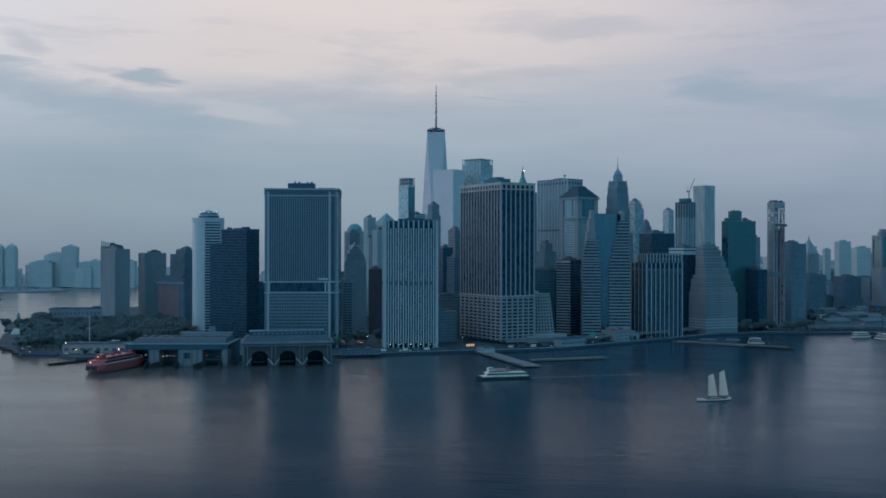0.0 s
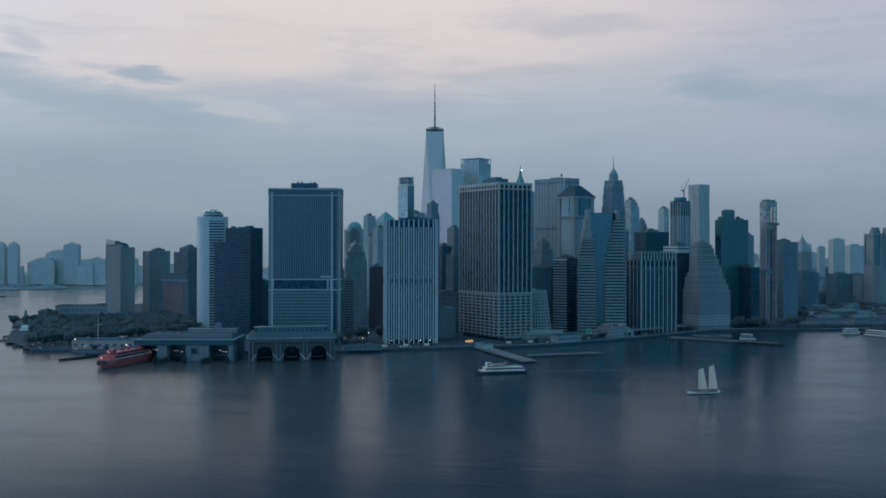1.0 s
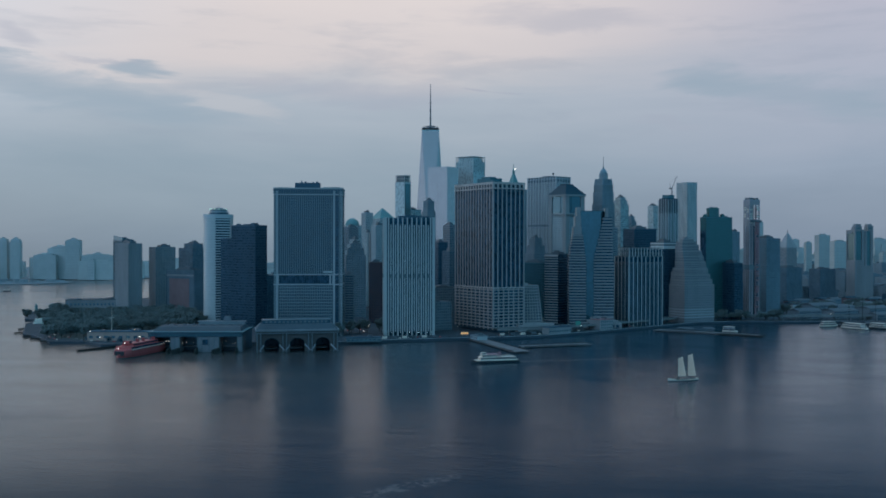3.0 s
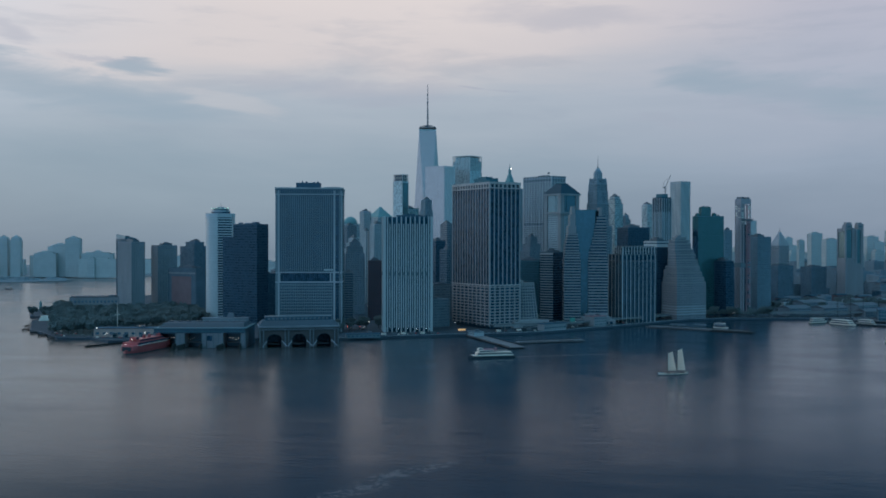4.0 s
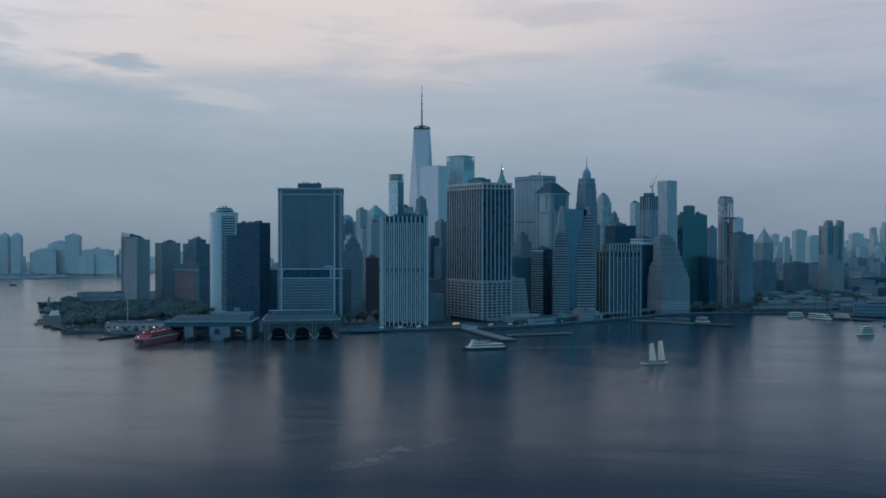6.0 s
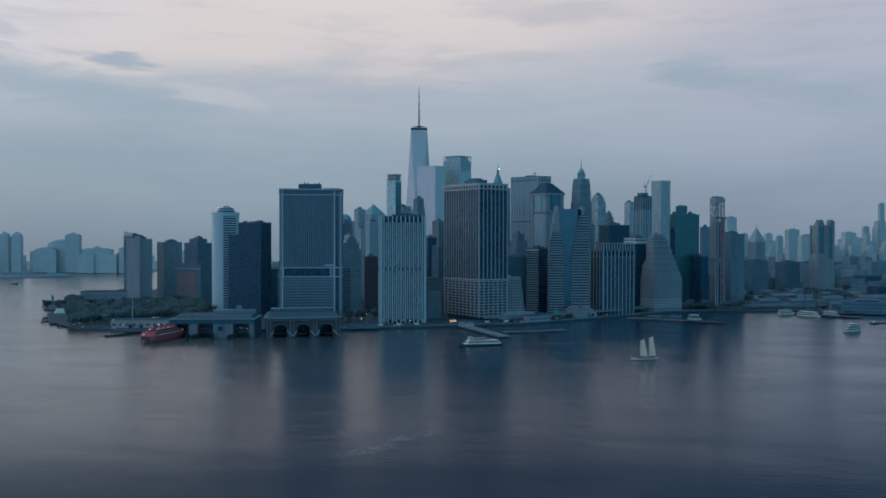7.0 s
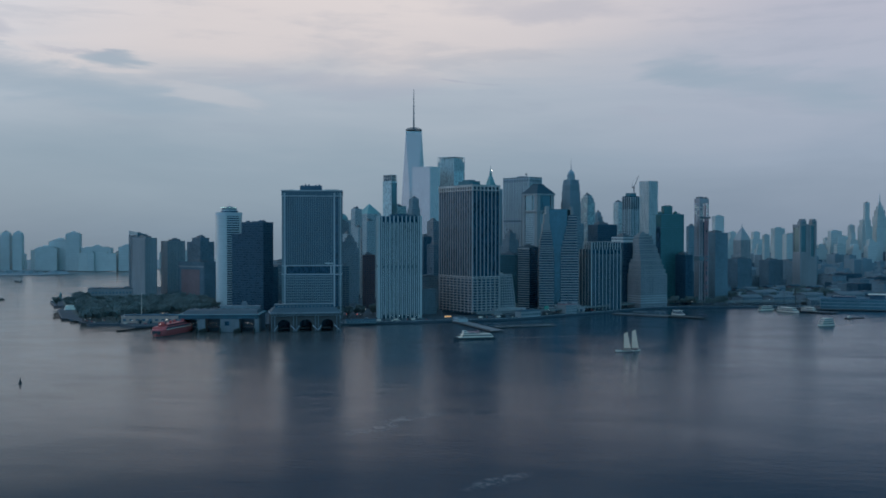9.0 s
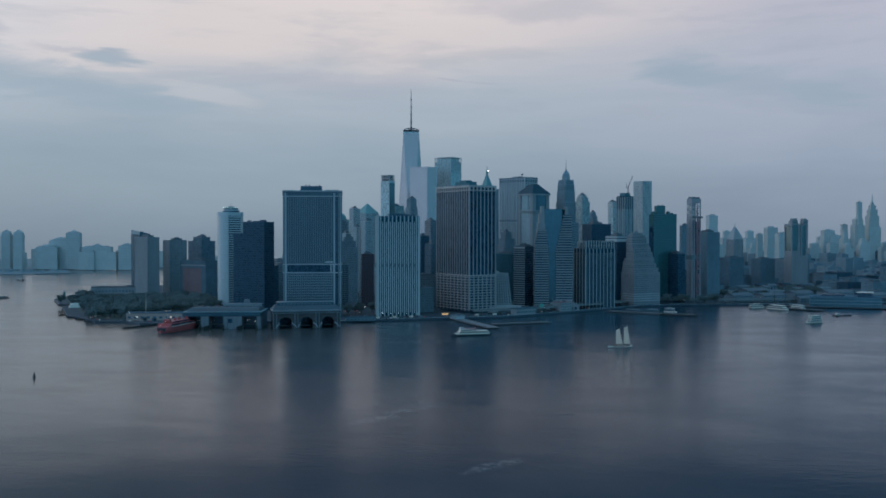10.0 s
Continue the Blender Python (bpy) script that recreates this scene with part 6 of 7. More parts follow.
def long_low(name, x, y, yaw, w, d, h, wall, roof, label, category="building", bays=12, floors=2):
    t = thing(name, x, y, GROUND, yaw, label, category)
    bm = bmesh.new()
    slab(bm, w, d, 0, h)
    part("body", bm, wall, t)
    bm = bmesh.new()
    slab(bm, w + 1, d + 1, h, h + 0.8)
    part("roof", bm, roof, t)
    bm = bmesh.new()
    slab(bm, w / bays * 0.5, d + 0.3, (h - 1) / floors * 0.2, (h - 1) / floors * 0.5)
    pane = made("window", bm, HAZE_GLASS)
    for k in range(bays):
        for f in range(floors):
            part("window", pane, HAZE_GLASS, t, at=(-w / 2 + (k + 0.5) * w / bays, 0, 1.2 + f * (h - 1) / floors))
    for fx, fw, fd, up in ((0.2, 0.12, 0.4, 2.4), (-0.3, 0.05, 0.3, 1.4)):
        bm = bmesh.new()
        slab(bm, w * fw, d * fd, h + 0.8, h + 0.8 + up, w * fx)
        part("roof_house", bm, METAL, t)
    return t


station = long_low("coastguard_station", -474, -266, 11, 84, 20, 11, CREAM, ROOF, "long low cream waterfront building with flat roof and lamps", bays=9, floors=1)
for px, pz, mat in ((-38, 11.3, LAMP), (18, 14.0, AMBER), (24, 5, LAMP), (-26, 4, LAMP)):
    bm = bmesh.new()
    slab(bm, 0.7, 0.7, pz, pz + 0.7, px, -10.6)
    part("wall_lamp", bm, mat, station)
long_low("museum_building", -752, 165, 20, 100, 42, 25, TAN_BRICK, COPPER_DARK, "long low grey museum building at the park's edge", bays=16)
long_low("restaurant_pavilion", -806, 120, 55, 46, 20, 9, DARK_BRICK, SLATE, "low grey pavilion by the far sea wall", bays=10, floors=1)
long_low("park_fort", -560, -120, 20, 56, 50, 7, BROWN_STONE, ROOF, "low brown sandstone fort among park trees", bays=8, floors=1)
long_low("river_market", 60, -62, 48, 42, 14, 9, BAND_STONE, ROOF, "low pale stone waterfront hall", bays=9, floors=1)
long_low("first_precinct", 118, 22, 48, 26, 20, 14, BAND_STONE, RED_NET, "small square stone police museum block", bays=6, floors=3)
long_low("terminal_annex", -170, -225, 25, 44, 10, 5, GREY_CLAD, ROOF, "low grey shed beside the ferry buildings", bays=8, floors=1)


def tent():
    bm = bmesh.new()
    n = 9
    for k in range(n):
        a0, a1 = math.pi * k / n, math.pi * (k + 1) / n
        prism(bm, [(-13, 7 * math.cos(a0)), (13, 7 * math.cos(a0)), (13, 7 * math.cos(a1)), (-13, 7 * math.cos(a1))],
              [(-10, 7 * math.cos(a0) * 0.98), (10, 7 * math.cos(a0) * 0.98), (10, 7 * math.cos(a1) * 0.98), (-10, 7 * math.cos(a1) * 0.98)], 0, 6 * math.sin((a0 + a1) / 2) + 1.5)
    solid("event_tent", bm, FABRIC, -724, -48, GROUND, 35, "white fabric event tent by the water", "tent")


tent()
bm = bmesh.new()
prism(bm, ring(3, 8), ring(2.4, 8), 0, 12)
prism(bm, ring(2.9, 8), ring(2.9, 8), 12, 13)
prism(bm, ring(2.2, 8), ring(0.2, 8), 13, 18)
solid("clock_tower", bm, COPPER, -858, 146, GROUND, 0, "small greenish tower at the end of a pier", "tower")

# ---- piers ----
def pier_deck(name, x, y, yaw, w, d, label, z=2.2, rows=3, material=None):
    t = thing(name, x, y, 0, yaw, label, "pier")
    bm = bmesh.new()
    slab(bm, w, d, z - 1.0, z)
    part("deck", bm, material or DECK, t)
    bm = bmesh.new()
    tube(bm, (0, 0, -3.5), (0, 0, z - 0.9), 0.45, n=6)
    pile = made("pile", bm, TIMBER)
    n = max(int(w / 9), 1)
    for i in range(n + 1):
        for j in range(rows):
            part("pile", pile, TIMBER, t, at=(-w / 2 + 0.6 + i * (w - 1.2) / n, -d / 2 + 0.6 + j * (d - 1.2) / max(rows - 1, 1), 0))
    bm = bmesh.new()
    for s in (-1, 1):
        box(bm, -w / 2, w / 2, s * (d / 2 - 0.2) - 0.2, s * (d / 2 - 0.2) + 0.2, z, z + 0.6)
    part("kerb", bm, TIMBER, t)
    return t


pier_deck("heliport_pier", 0, -224, -62, 160, 20, "long grey helicopter pier deck on timber piles", rows=4, material=PALE_DECK)
pier_deck("landing_pier", 70, -212, 31, 92, 14, "narrow grey pier reaching along the river", rows=2, material=PALE_DECK)
long_low("heliport_terminal", -32, -166, -60, 24, 14, 5.0, PALE_STONE, GREY_CLAD, "small pale heliport terminal with a canopy roof", bays=4, floors=1)
pier_deck("park_jetty", -458, -352, 68, 62, 4, "thin dark timber jetty beside the ferry lane", 1.4, 2, TIMBER)
for px, py, turn, run in ((-700, -132, 148, 16), (-668, -184, 150, 22), (-630, -230, 140, 14), (-596, -260, 135, 20), (-566, -292, 132, 12)):
    pier_deck("boat_dock", px, py, turn - 90, run, 6, "small dark timber boat dock at the park wall", 1.8, 2, TIMBER)
pier_deck("ferry_landing", 262, 10, -26, 150, 20, "low ferry landing pier with white canopies", 1.7, rows=3, material=PALE_DECK)
pier_deck("landing_barge", 308, -22, -26, 62, 9, "dark floating landing barge beside a pier", 1.6, 2, TIMBER)
pier_deck("seaport_pier", 512, 150, -40, 120, 24, "museum pier with moored ships", rows=3)
pier_deck("market_pier", 615, 220, -10, 190, 90, "broad pier under a glass market hall", rows=4)
pier_deck("far_pier", 800, 300, 5, 180, 30, "grey pier further up the river", rows=3)


def canopy(x, y, yaw, w, d, label):
    t = thing("landing_canopy", x, y, 1.7, yaw, label, "canopy", "ferry landing canopies")
    bm = bmesh.new()
    prism(bm, rect(w, d), rect(w * 0.94, d * 0.4), 4.2, 5.8)
    part("roof", bm, PALE_ROOF, t)
    for sx in (-0.42, 0, 0.42):
        for sy in (-0.4, 0.4):
            bm = bmesh.new()
            tube(bm, (sx * w, sy * d, 0), (sx * w, sy * d, 4.3), 0.25)
            part("post", bm, METAL, t)


canopy(236, 18, -26, 24, 6, "white canopy over the ferry landing")
canopy(268, 22, -26, 18, 5, "white canopy over the ferry landing")
canopy(296, 18, -26, 16, 8, "small white canopy at the landing's end")


def market_hall():
    t = thing("market_hall", 615, 222, 2.2, -10, "broad low glass market hall on a pier with rooftop pavilions", "market hall")
    w, d, h = 118.0, 62.0, 16.5
    block(t, w, d, 0, h, TEAL_GLASS)
    lattice(t, w, d, 0, h, 4.0, 5.5, 0.4, 0.9, 0.3, GREY_CLAD)
    bm = bmesh.new()
    slab(bm, w + 1, d + 1, h, h + 1)
    part("roof", bm, ROOF, t)
    bm = bmesh.new()
    slab(bm, 24, 20, h + 1, h + 8, 34, 0)
    slab(bm, 40, 12, h + 1, h + 4, -20, 6)
    part("roof_pavilion", bm, DARK_GLASS, t)
    bm = bmesh.new()
    box(bm, 20, 48, -12, 12, h + 8, h + 9)
    part("pavilion_roof", bm, WHITE_PAINT, t)


market_hall()


def river_hall(x, y, yaw, w, d, h, label):
    t = thing("warehouse", x, y, GROUND, yaw, label, "warehouse", "old port buildings")
    bm = bmesh.new()
    slab(bm, w, d, 0, h)
    part("body", bm, BROWN_STONE, t)
    bm = bmesh.new()
    prism(bm, rect(w + 1, d + 1), rect(w + 1, 0.6), h, h + 4)
    part("roof", bm, PALE_ROOF, t)
    bm = bmesh.new()
    slab(bm, 1.6, d + 0.2, 1.2, 3.2)
    pane = made("window", bm, DARK_GLASS)
    for k in range(int(w / 4)):
        for f in range(max(int(h / 4), 1)):
            part("window", pane, DARK_GLASS, t, at=(-w / 2 + 2 + 4 * k, 0, 4 * f))


for k, (x, y, w, d, h) in enumerate(((440, 300, 50, 26, 13), (500, 330, 60, 30, 12), (560, 365, 56, 28, 15), (480, 400, 60, 30, 17), (640, 420, 70, 34, 14), (710, 400, 60, 26, 10), (560, 300, 46, 22, 9))):
    river_hall(x, y, 38 + 3 * (k % 3), w, d, h, "old brick port building with a pale pitched roof")
long_low("white_billboard_house", 442, 412, 20, 14, 12, 16, WHITE_CLAD, ROOF, "small plain white block by the waterfront", bays=1, floors=1)


# ---- port pavilion, flagpole and ship masts ----
def domed_pavilion():
    t = thing("port_pavilion", 530, 470, GROUND, 20, "broad low pavilion under a pale domed fabric roof", "pavilion")
    bm = bmesh.new()
    prism(bm, ring(30, 18, squash=0.6), ring(30, 18, squash=0.6), 0, 7)
    part("wall", bm, BROWN_STONE, t)
    bm = bmesh.new()
    levels = [(33, 7.0), (31, 9.0), (25, 11.5), (15, 13.5), (2, 14.6)]
    rings = [[bm.verts.new((x, y, z)) for x, y in ring(r, 18, squash=0.6)] for r, z in levels]
    for lo, hi in zip(rings, rings[1:]):
        for k in range(18):
            bm.faces.new((lo[k], lo[(k + 1) % 18], hi[(k + 1) % 18], hi[k]))
    bm.faces.new(rings[0][::-1])
    bm.faces.new(rings[-1])
    part("domed_roof", bm, PALE_ROOF, t, "pale domed fabric roof")
    for k in range(18):
        p, q = ring(33.2, 18, squash=0.6)[k], ring(25.2, 18, squash=0.6)[k]
        bm = bmesh.new()
        tube(bm, (*p, 7.2), (*q, 11.7), 0.4)
        part("rib", bm, GREY_CLAD, t)


def tall_ship():
    t = thing("tall_ship", 505, 178, 0, -42, "dark museum sailing ship with bare masts at a pier", "sailing ship")
    part("hull", hull_mesh(70, 11, 2.5, 5.0, 0.3, 0.7, 1.4), HULL, t)
    for x, h in ((-22, 38), (0, 45), (21, 42)):
        bm = bmesh.new()
        tube(bm, (x, 0, 3), (x, 0, h), 0.5, 0.15)
        mast = part("mast", bm, BARK, t)
        for f in (0.45, 0.65, 0.82):
            bm = bmesh.new()
            tube(bm, (x, -9 * (1.2 - f), h * f), (x, 9 * (1.2 - f), h * f), 0.2)
            part("yard", bm, BARK, mast)
    bm = bmesh.new()
    tube(bm, (34, 0, 5.5), (48, 0, 10), 0.4, 0.15)
    part("bowsprit", bm, BARK, t)


domed_pavilion()
flagpole = thing("flagpole", -496, -254, GROUND, 0, "tall white flagpole beside a low waterfront building", "flagpole")
bm = bmesh.new()
tube(bm, (0, 0, 0), (0, 0, 42), 0.5, 0.2, 8)
part("pole", bm, WHITE_PAINT, flagpole)
bm = bmesh.new()
tube(bm, (0, -7, 27), (0, 7, 27), 0.25)
part("yardarm", bm, WHITE_PAINT, flagpole)

# ---- riverside viaduct ----
def viaduct():
    line = [(-20, -92), (38, -62), (110, 24), (178, 108), (238, 190), (318, 238), (430, 258), (560, 296), (700, 368), (900, 440), (1300, 560)]
    for a, b in zip(line, line[1:]):
        a, b = Vector(a), Vector(b)
        run, turn = (b - a).length, math.degrees(math.atan2(b.y - a.y, b.x - a.x))
        t = thing("elevated_highway", a.x, a.y, GROUND, turn, "pale concrete elevated highway on columns along the river", "viaduct", kind="structure")
        bm = bmesh.new()
        box(bm, -0.8, run + 0.8, -8, 8, 6.2, 7.4)
        part("deck", bm, ASPHALT, t)
        for s in (-8.2, 8.2):
            bm = bmesh.new()
            box(bm, -0.8, run + 0.8, s - 0.35, s + 0.35, 5.6, 8.5)
            part("side_beam", bm, VIADUCT, t)
        bm = bmesh.new()
        for s in (-6, 6):
            tube(bm, (0, s, 0), (0, s, 6.3), 0.7, n=8)
        box(bm, -0.9, 0.9, -7.6, 7.6, 5.2, 6.2)
        leg = made("column", bm, VIADUCT)
        n = max(int(run / 22), 1)
        for k in range(n):
            part("column", leg, VIADUCT, t, at=((k + 0.5) * run / n, 0, 0))


VIADUCT = surface("viaduct_concrete", (0.22, 0.21, 0.20), 0.85, var=0.2, streak=True)
viaduct()

# ---- park trees ----
def tree_proto(seed, tall, spread):
    r = random.Random(seed)
    t = thing("tree", 0, 0, -500, 0, "leafy dark green park tree", "tree", "park trees")
    bm = bmesh.new()
    tube(bm, (0, 0, 0), (0.2, 0, tall * 0.45), 0.42, 0.26, 7)
    for k in range(6):
        a = k * 1.05 + r.uniform(-0.3, 0.3)
        z = tall * r.uniform(0.3, 0.45)
        e = (math.cos(a) * spread * 0.6, math.sin(a) * spread * 0.6, tall * r.uniform(0.6, 0.85))
        tube(bm, (0.1, 0, z), e, 0.2, 0.05, 5)
    part("trunk", bm, BARK, t)
    verts, faces = [], []
    lumps = [(math.cos(a) * spread * q, math.sin(a) * spread * q, tall * zz, spread * s) for a, q, zz, s in
             [(r.uniform(0, 6.3), r.uniform(0.15, 0.75), r.uniform(0.45, 0.88), r.uniform(0.28, 0.5)) for _ in range(11)]]
    for cx, cy, cz, rad in lumps:
        for _ in range(62):
            u, v = r.uniform(0, 2 * math.pi), r.uniform(-1, 1)
            q = rad * r.uniform(0.55, 1.06)
            s = math.sqrt(1 - v * v)
            c = Vector((cx + q * s * math.cos(u), cy + q * s * math.sin(u), cz + 0.8 * q * v))
            m = Euler((r.uniform(0, 3.1), r.uniform(0, 3.1), r.uniform(0, 3.1))).to_matrix()
            e = r.uniform(0.6, 1.15)
            n = len(verts)
            for px, py in ((-e, -e * 0.6), (e, -e * 0.6), (e * 0.8, e * 0.6), (-e * 0.8, e * 0.7)):
                verts.append(tuple(c + m @ Vector((px, py, 0))))
            faces.append((n, n + 1, n + 2, n + 3))
    data = bpy.data.meshes.new("crown")
    data.from_pydata(verts, [], faces)
    data.materials.append(LEAF)
    part("crown", data, LEAF, t)
    return t


def plant_trees():
    r = random.Random(31)
    kinds = [tree_proto(1, 16, 7.6), tree_proto(2, 19, 8.4), tree_proto(3, 13.5, 6.8)]
    first = [True, True, True]
    spots = []
    for _ in range(9000):
        if len(spots) >= 400:
            break
        u, v = r.random(), r.random()
        # the park between the sea wall and the street, then the little riverside garden
        if len(spots) < 300:
            a = Vector((-780, -5)).lerp(Vector((-572, -290)), u)
            p = a + Vector((0.62, 0.78)) * (3 + v * 258)
        elif len(spots) < 318:
            p = Vector((-846, 168)).lerp(Vector((-792, 78)), u) + Vector((0.7, 0.4)) * (v * 34)
        elif len(spots) < 330:
            p = Vector((258, 196)).lerp(Vector((395, 232)), u) + Vector((-0.3, 0.9)) * (v * 8 - 4)
        elif len(spots) < 341:
            # street trees between the slab and the finned tower
            p = Vector((-232, -168)).lerp(Vector((-186, -60)), u) + Vector((1, 0)) * (v * 26 - 13)
        elif len(spots) < 346:
            p = Vector((0, 6)).lerp(Vector((26, 62)), u) + Vector((1, 0)) * (v * 10 - 5)
        else:
            # scattered trees behind the port
            p = Vector((430, 380)).lerp(Vector((640, 640)), u) + Vector((0.8, -0.6)) * (v * 150 - 60)
        if any((p - q).length < 9.0 for q in spots) or (-520 < p.x < -405 and p.y < -235) or (p - Vector((-560, -120))).length < 36 or (p - Vector((-716, -64))).length < 27 or (p - Vector((-858, 146))).length < 26 or (p - Vector((-742, -62))).dot(Vector((0.85, 0.53))) < 26 and -240 < p.y < -20:
            continue
        if len(spots) < 300 and (p.x > -398 or (p - Vector((-752, 165))).length < 60 or (p - Vector((-437, -62))).length < 48 or (p - Vector((-622, 242))).length < 50 or (p - Vector((-402, -39))).length < 50):
            continue
        spots.append(p)
    for i, p in enumerate(spots):
        k = i % 3
        m = pose(p.x, p.y, GROUND, 0, 0, r.uniform(0, 360))
        if first[k]:
            kinds[k].matrix_basis = m
            first[k] = False
        else:
            copy_thing(kinds[k], m)


plant_trees()

# ---- boats ----
def hull_mesh(length, beam, deep, high, sharp=0.35, blunt=0.8, sheer=0.6):
    """A boat's hull with its bow towards +x."""
    bm = bmesh.new()
    n = 14
    rows = []
    for k in range(n + 1):
        u = k / n
        x = (u - 0.5) * length
        s = 1.0 if u < 1 - sharp else math.sqrt(max(1 - ((u - (1 - sharp)) / sharp) ** 2, 0.0004))
        s *= blunt + (1 - blunt) * min(u / 0.2, 1)
        top = high + sheer * (2 * u - 0.9) ** 2
        rows.append([bm.verts.new((x - (0 if u < 0.9 else (top + deep) * 0.0), y * s, z)) for y, z in ((-beam / 2 * 0.75, -deep), (-beam / 2, 0.3), (-beam / 2, top), (beam / 2, top), (beam / 2, 0.3), (beam / 2 * 0.75, -deep))])
    for k in range(n):
        for i in range(6):
            j = (i + 1) % 6
            bm.faces.new((rows[k][i], rows[k + 1][i], rows[k + 1][j], rows[k][j]))
    bm.faces.new(rows[0])
    bm.faces.new(rows[-1][::-1])
    bmesh.ops.recalc_face_normals(bm, faces=bm.faces)
    return bm


def deckhouse(parent, name, x0, x1, w, z0, z1, material, windows=0, label=""):
    bm = bmesh.new()
    prism(bm, rect(x1 - x0, w, (x0 + x1) / 2), rect((x1 - x0) * 0.98, w * 0.96, (x0 + x1) / 2), z0, z1)
    ob = part(name, bm, material, parent, label)
    if windows:
        bm = bmesh.new()
        step = (x1 - x0 - 1) / windows
        box(bm, -step * 0.42, step * 0.42, -w / 2 - 0.08, w / 2 + 0.08, z0 + (z1 - z0) * 0.28, z0 + (z1 - z0) * 0.82)
        pane = made("window", bm, BLACK_GLASS)
        for k in range(windows):
            part("window", pane, BLACK_GLASS, ob, at=(x0 + 0.5 + (k + 0.5) * step, 0, 0))
    return ob


def orange_ferry():
    t = thing("orange_ferry", -384, -394, 0, 267, "large orange double-ended ferry lying off its slip", "ferry")
    part("hull", hull_mesh(92, 21, 3, 4.2, 0.3, 0.55, 0.5), ORANGE, t, "orange painted hull")
    part("waterline_belt", hull_mesh(92.4, 21.4, 3, 0.9, 0.3, 0.55, 0.0), HULL, t, "dark waterline belt")
    bm = bmesh.new()
    prism(bm, [(-44, -7), (-36, -10.2), (36, -10.2), (44, -7), (44, 7), (36, 10.2), (-36, 10.2), (-44, 7)],
          [(-42, -7), (-36, -10.2), (36, -10.2), (42, -7), (42, 7), (36, 10.2), (-36, 10.2), (-42, 7)], 3.6, 9.2)
    part("main_deck", bm, ORANGE, t, "orange painted main deck")
    for s in (-1, 1):
        bm = bmesh.new()
        box(bm, -36, 36, s * 10.3 - 0.15, s * 10.3 + 0.15, 8.9, 9.7)
        part("deck_rail", bm, WHITE_PAINT, t, "pale deck rail")
    deckhouse(t, "saloon_deck", -36, 36, 19.6, 9.2, 12.4, ORANGE, 24)
    deckhouse(t, "upper_deck", -27, 27, 14, 12.4, 15.0, ORANGE, 16)
    for s in (-1, 1):
        bm = bmesh.new()
        box(bm, s * 42 - 2.5, s * 42 + 2.5, -5.5, 5.5, 3.4, 8.0)
        part("vehicle_door", bm, HULL, t)
    for s in (-1, 1):
        deckhouse(t, "pilot_house", s * 27 - 3, s * 27 + 3, 8, 15.0, 18.0, ORANGE, 4)
    for s in (-6, 6):
        bm = bmesh.new()
        prism(bm, ring(2.0, 10, s, 0), ring(1.7, 10, s, 0), 15, 18.5)
        part("funnel", bm, ORANGE, t)
    for s in (-27, 27):
        bm = bmesh.new()
        tube(bm, (s, 0, 18), (s, 0, 25), 0.2, 0.08)
        part("mast", bm, WHITE_PAINT, t)
    bm = bmesh.new()
    slab(bm, 0.6, 0.6, 0, 0.6)
    bulb = made("deck_lamp", bm, LAMP)
    for x, y, z in ((38, -5, 10.2), (24, -7.4, 13), (-10, -7.4, 13), (33, 0, 15.6)):
        part("deck_lamp", bulb, LAMP, t, at=(x, y, z))


def white_ferry():
    t = thing("white_ferry", 19, -390, 0, 205, "white two-deck harbour ferry under way", "ferry")
    part("hull", hull_mesh(53, 10.5, 2, 2.4, 0.35, 0.85, 0.8), HULL, t, "dark green hull")
    bm = bmesh.new()
    prism(bm, rect(46, 10.4, -1.5), rect(46, 10.2, -1.5), 2.4, 3.4)
    part("bulwark", bm, WHITE_PAINT, t)
    deckhouse(t, "main_cabin", -23, 17, 9.4, 3.4, 6.0, WHITE_PAINT, 16)
    bm = bmesh.new()
    slab(bm, 40, 10.2, 6.0, 6.3, -2)
    part("upper_deck", bm, WHITE_PAINT, t)
    deckhouse(t, "upper_cabin", -2, 15, 8.4, 6.3, 8.6, WHITE_PAINT, 8)
    deckhouse(t, "wheelhouse", 10, 15, 6, 8.6, 10.9, WHITE_PAINT, 3)
    bm = bmesh.new()
    slab(bm, 11, 7.2, 8.6, 9.5, 2.5)
    part("deck_canopy", bm, RED_NET, t, "red canvas deck canopy")
    bm = bmesh.new()
    for k in range(10):
        tube(bm, (-20 + 2 * k, -4.8, 6.3), (-20 + 2 * k, -4.8, 7.5), 0.1)
        tube(bm, (-20 + 2 * k, 4.8, 6.3), (-20 + 2 * k, 4.8, 7.5), 0.1)
    box(bm, -20.5, 0, -4.9, -4.7, 7.4, 7.6)
    box(bm, -20.5, 0, 4.7, 4.9, 7.4, 7.6)
    part("railing", bm, WHITE_PAINT, t)
    bm = bmesh.new()
    prism(bm, rect(3, 2.6, -5), rect(2.4, 2, -5.4), 6.3, 11)
    part("funnel", bm, RED_NET, t, "red funnel")
    bm = bmesh.new()
    tube(bm, (9, 0, 11.4), (9, 0, 16), 0.14)
    part("mast", bm, METAL, t)


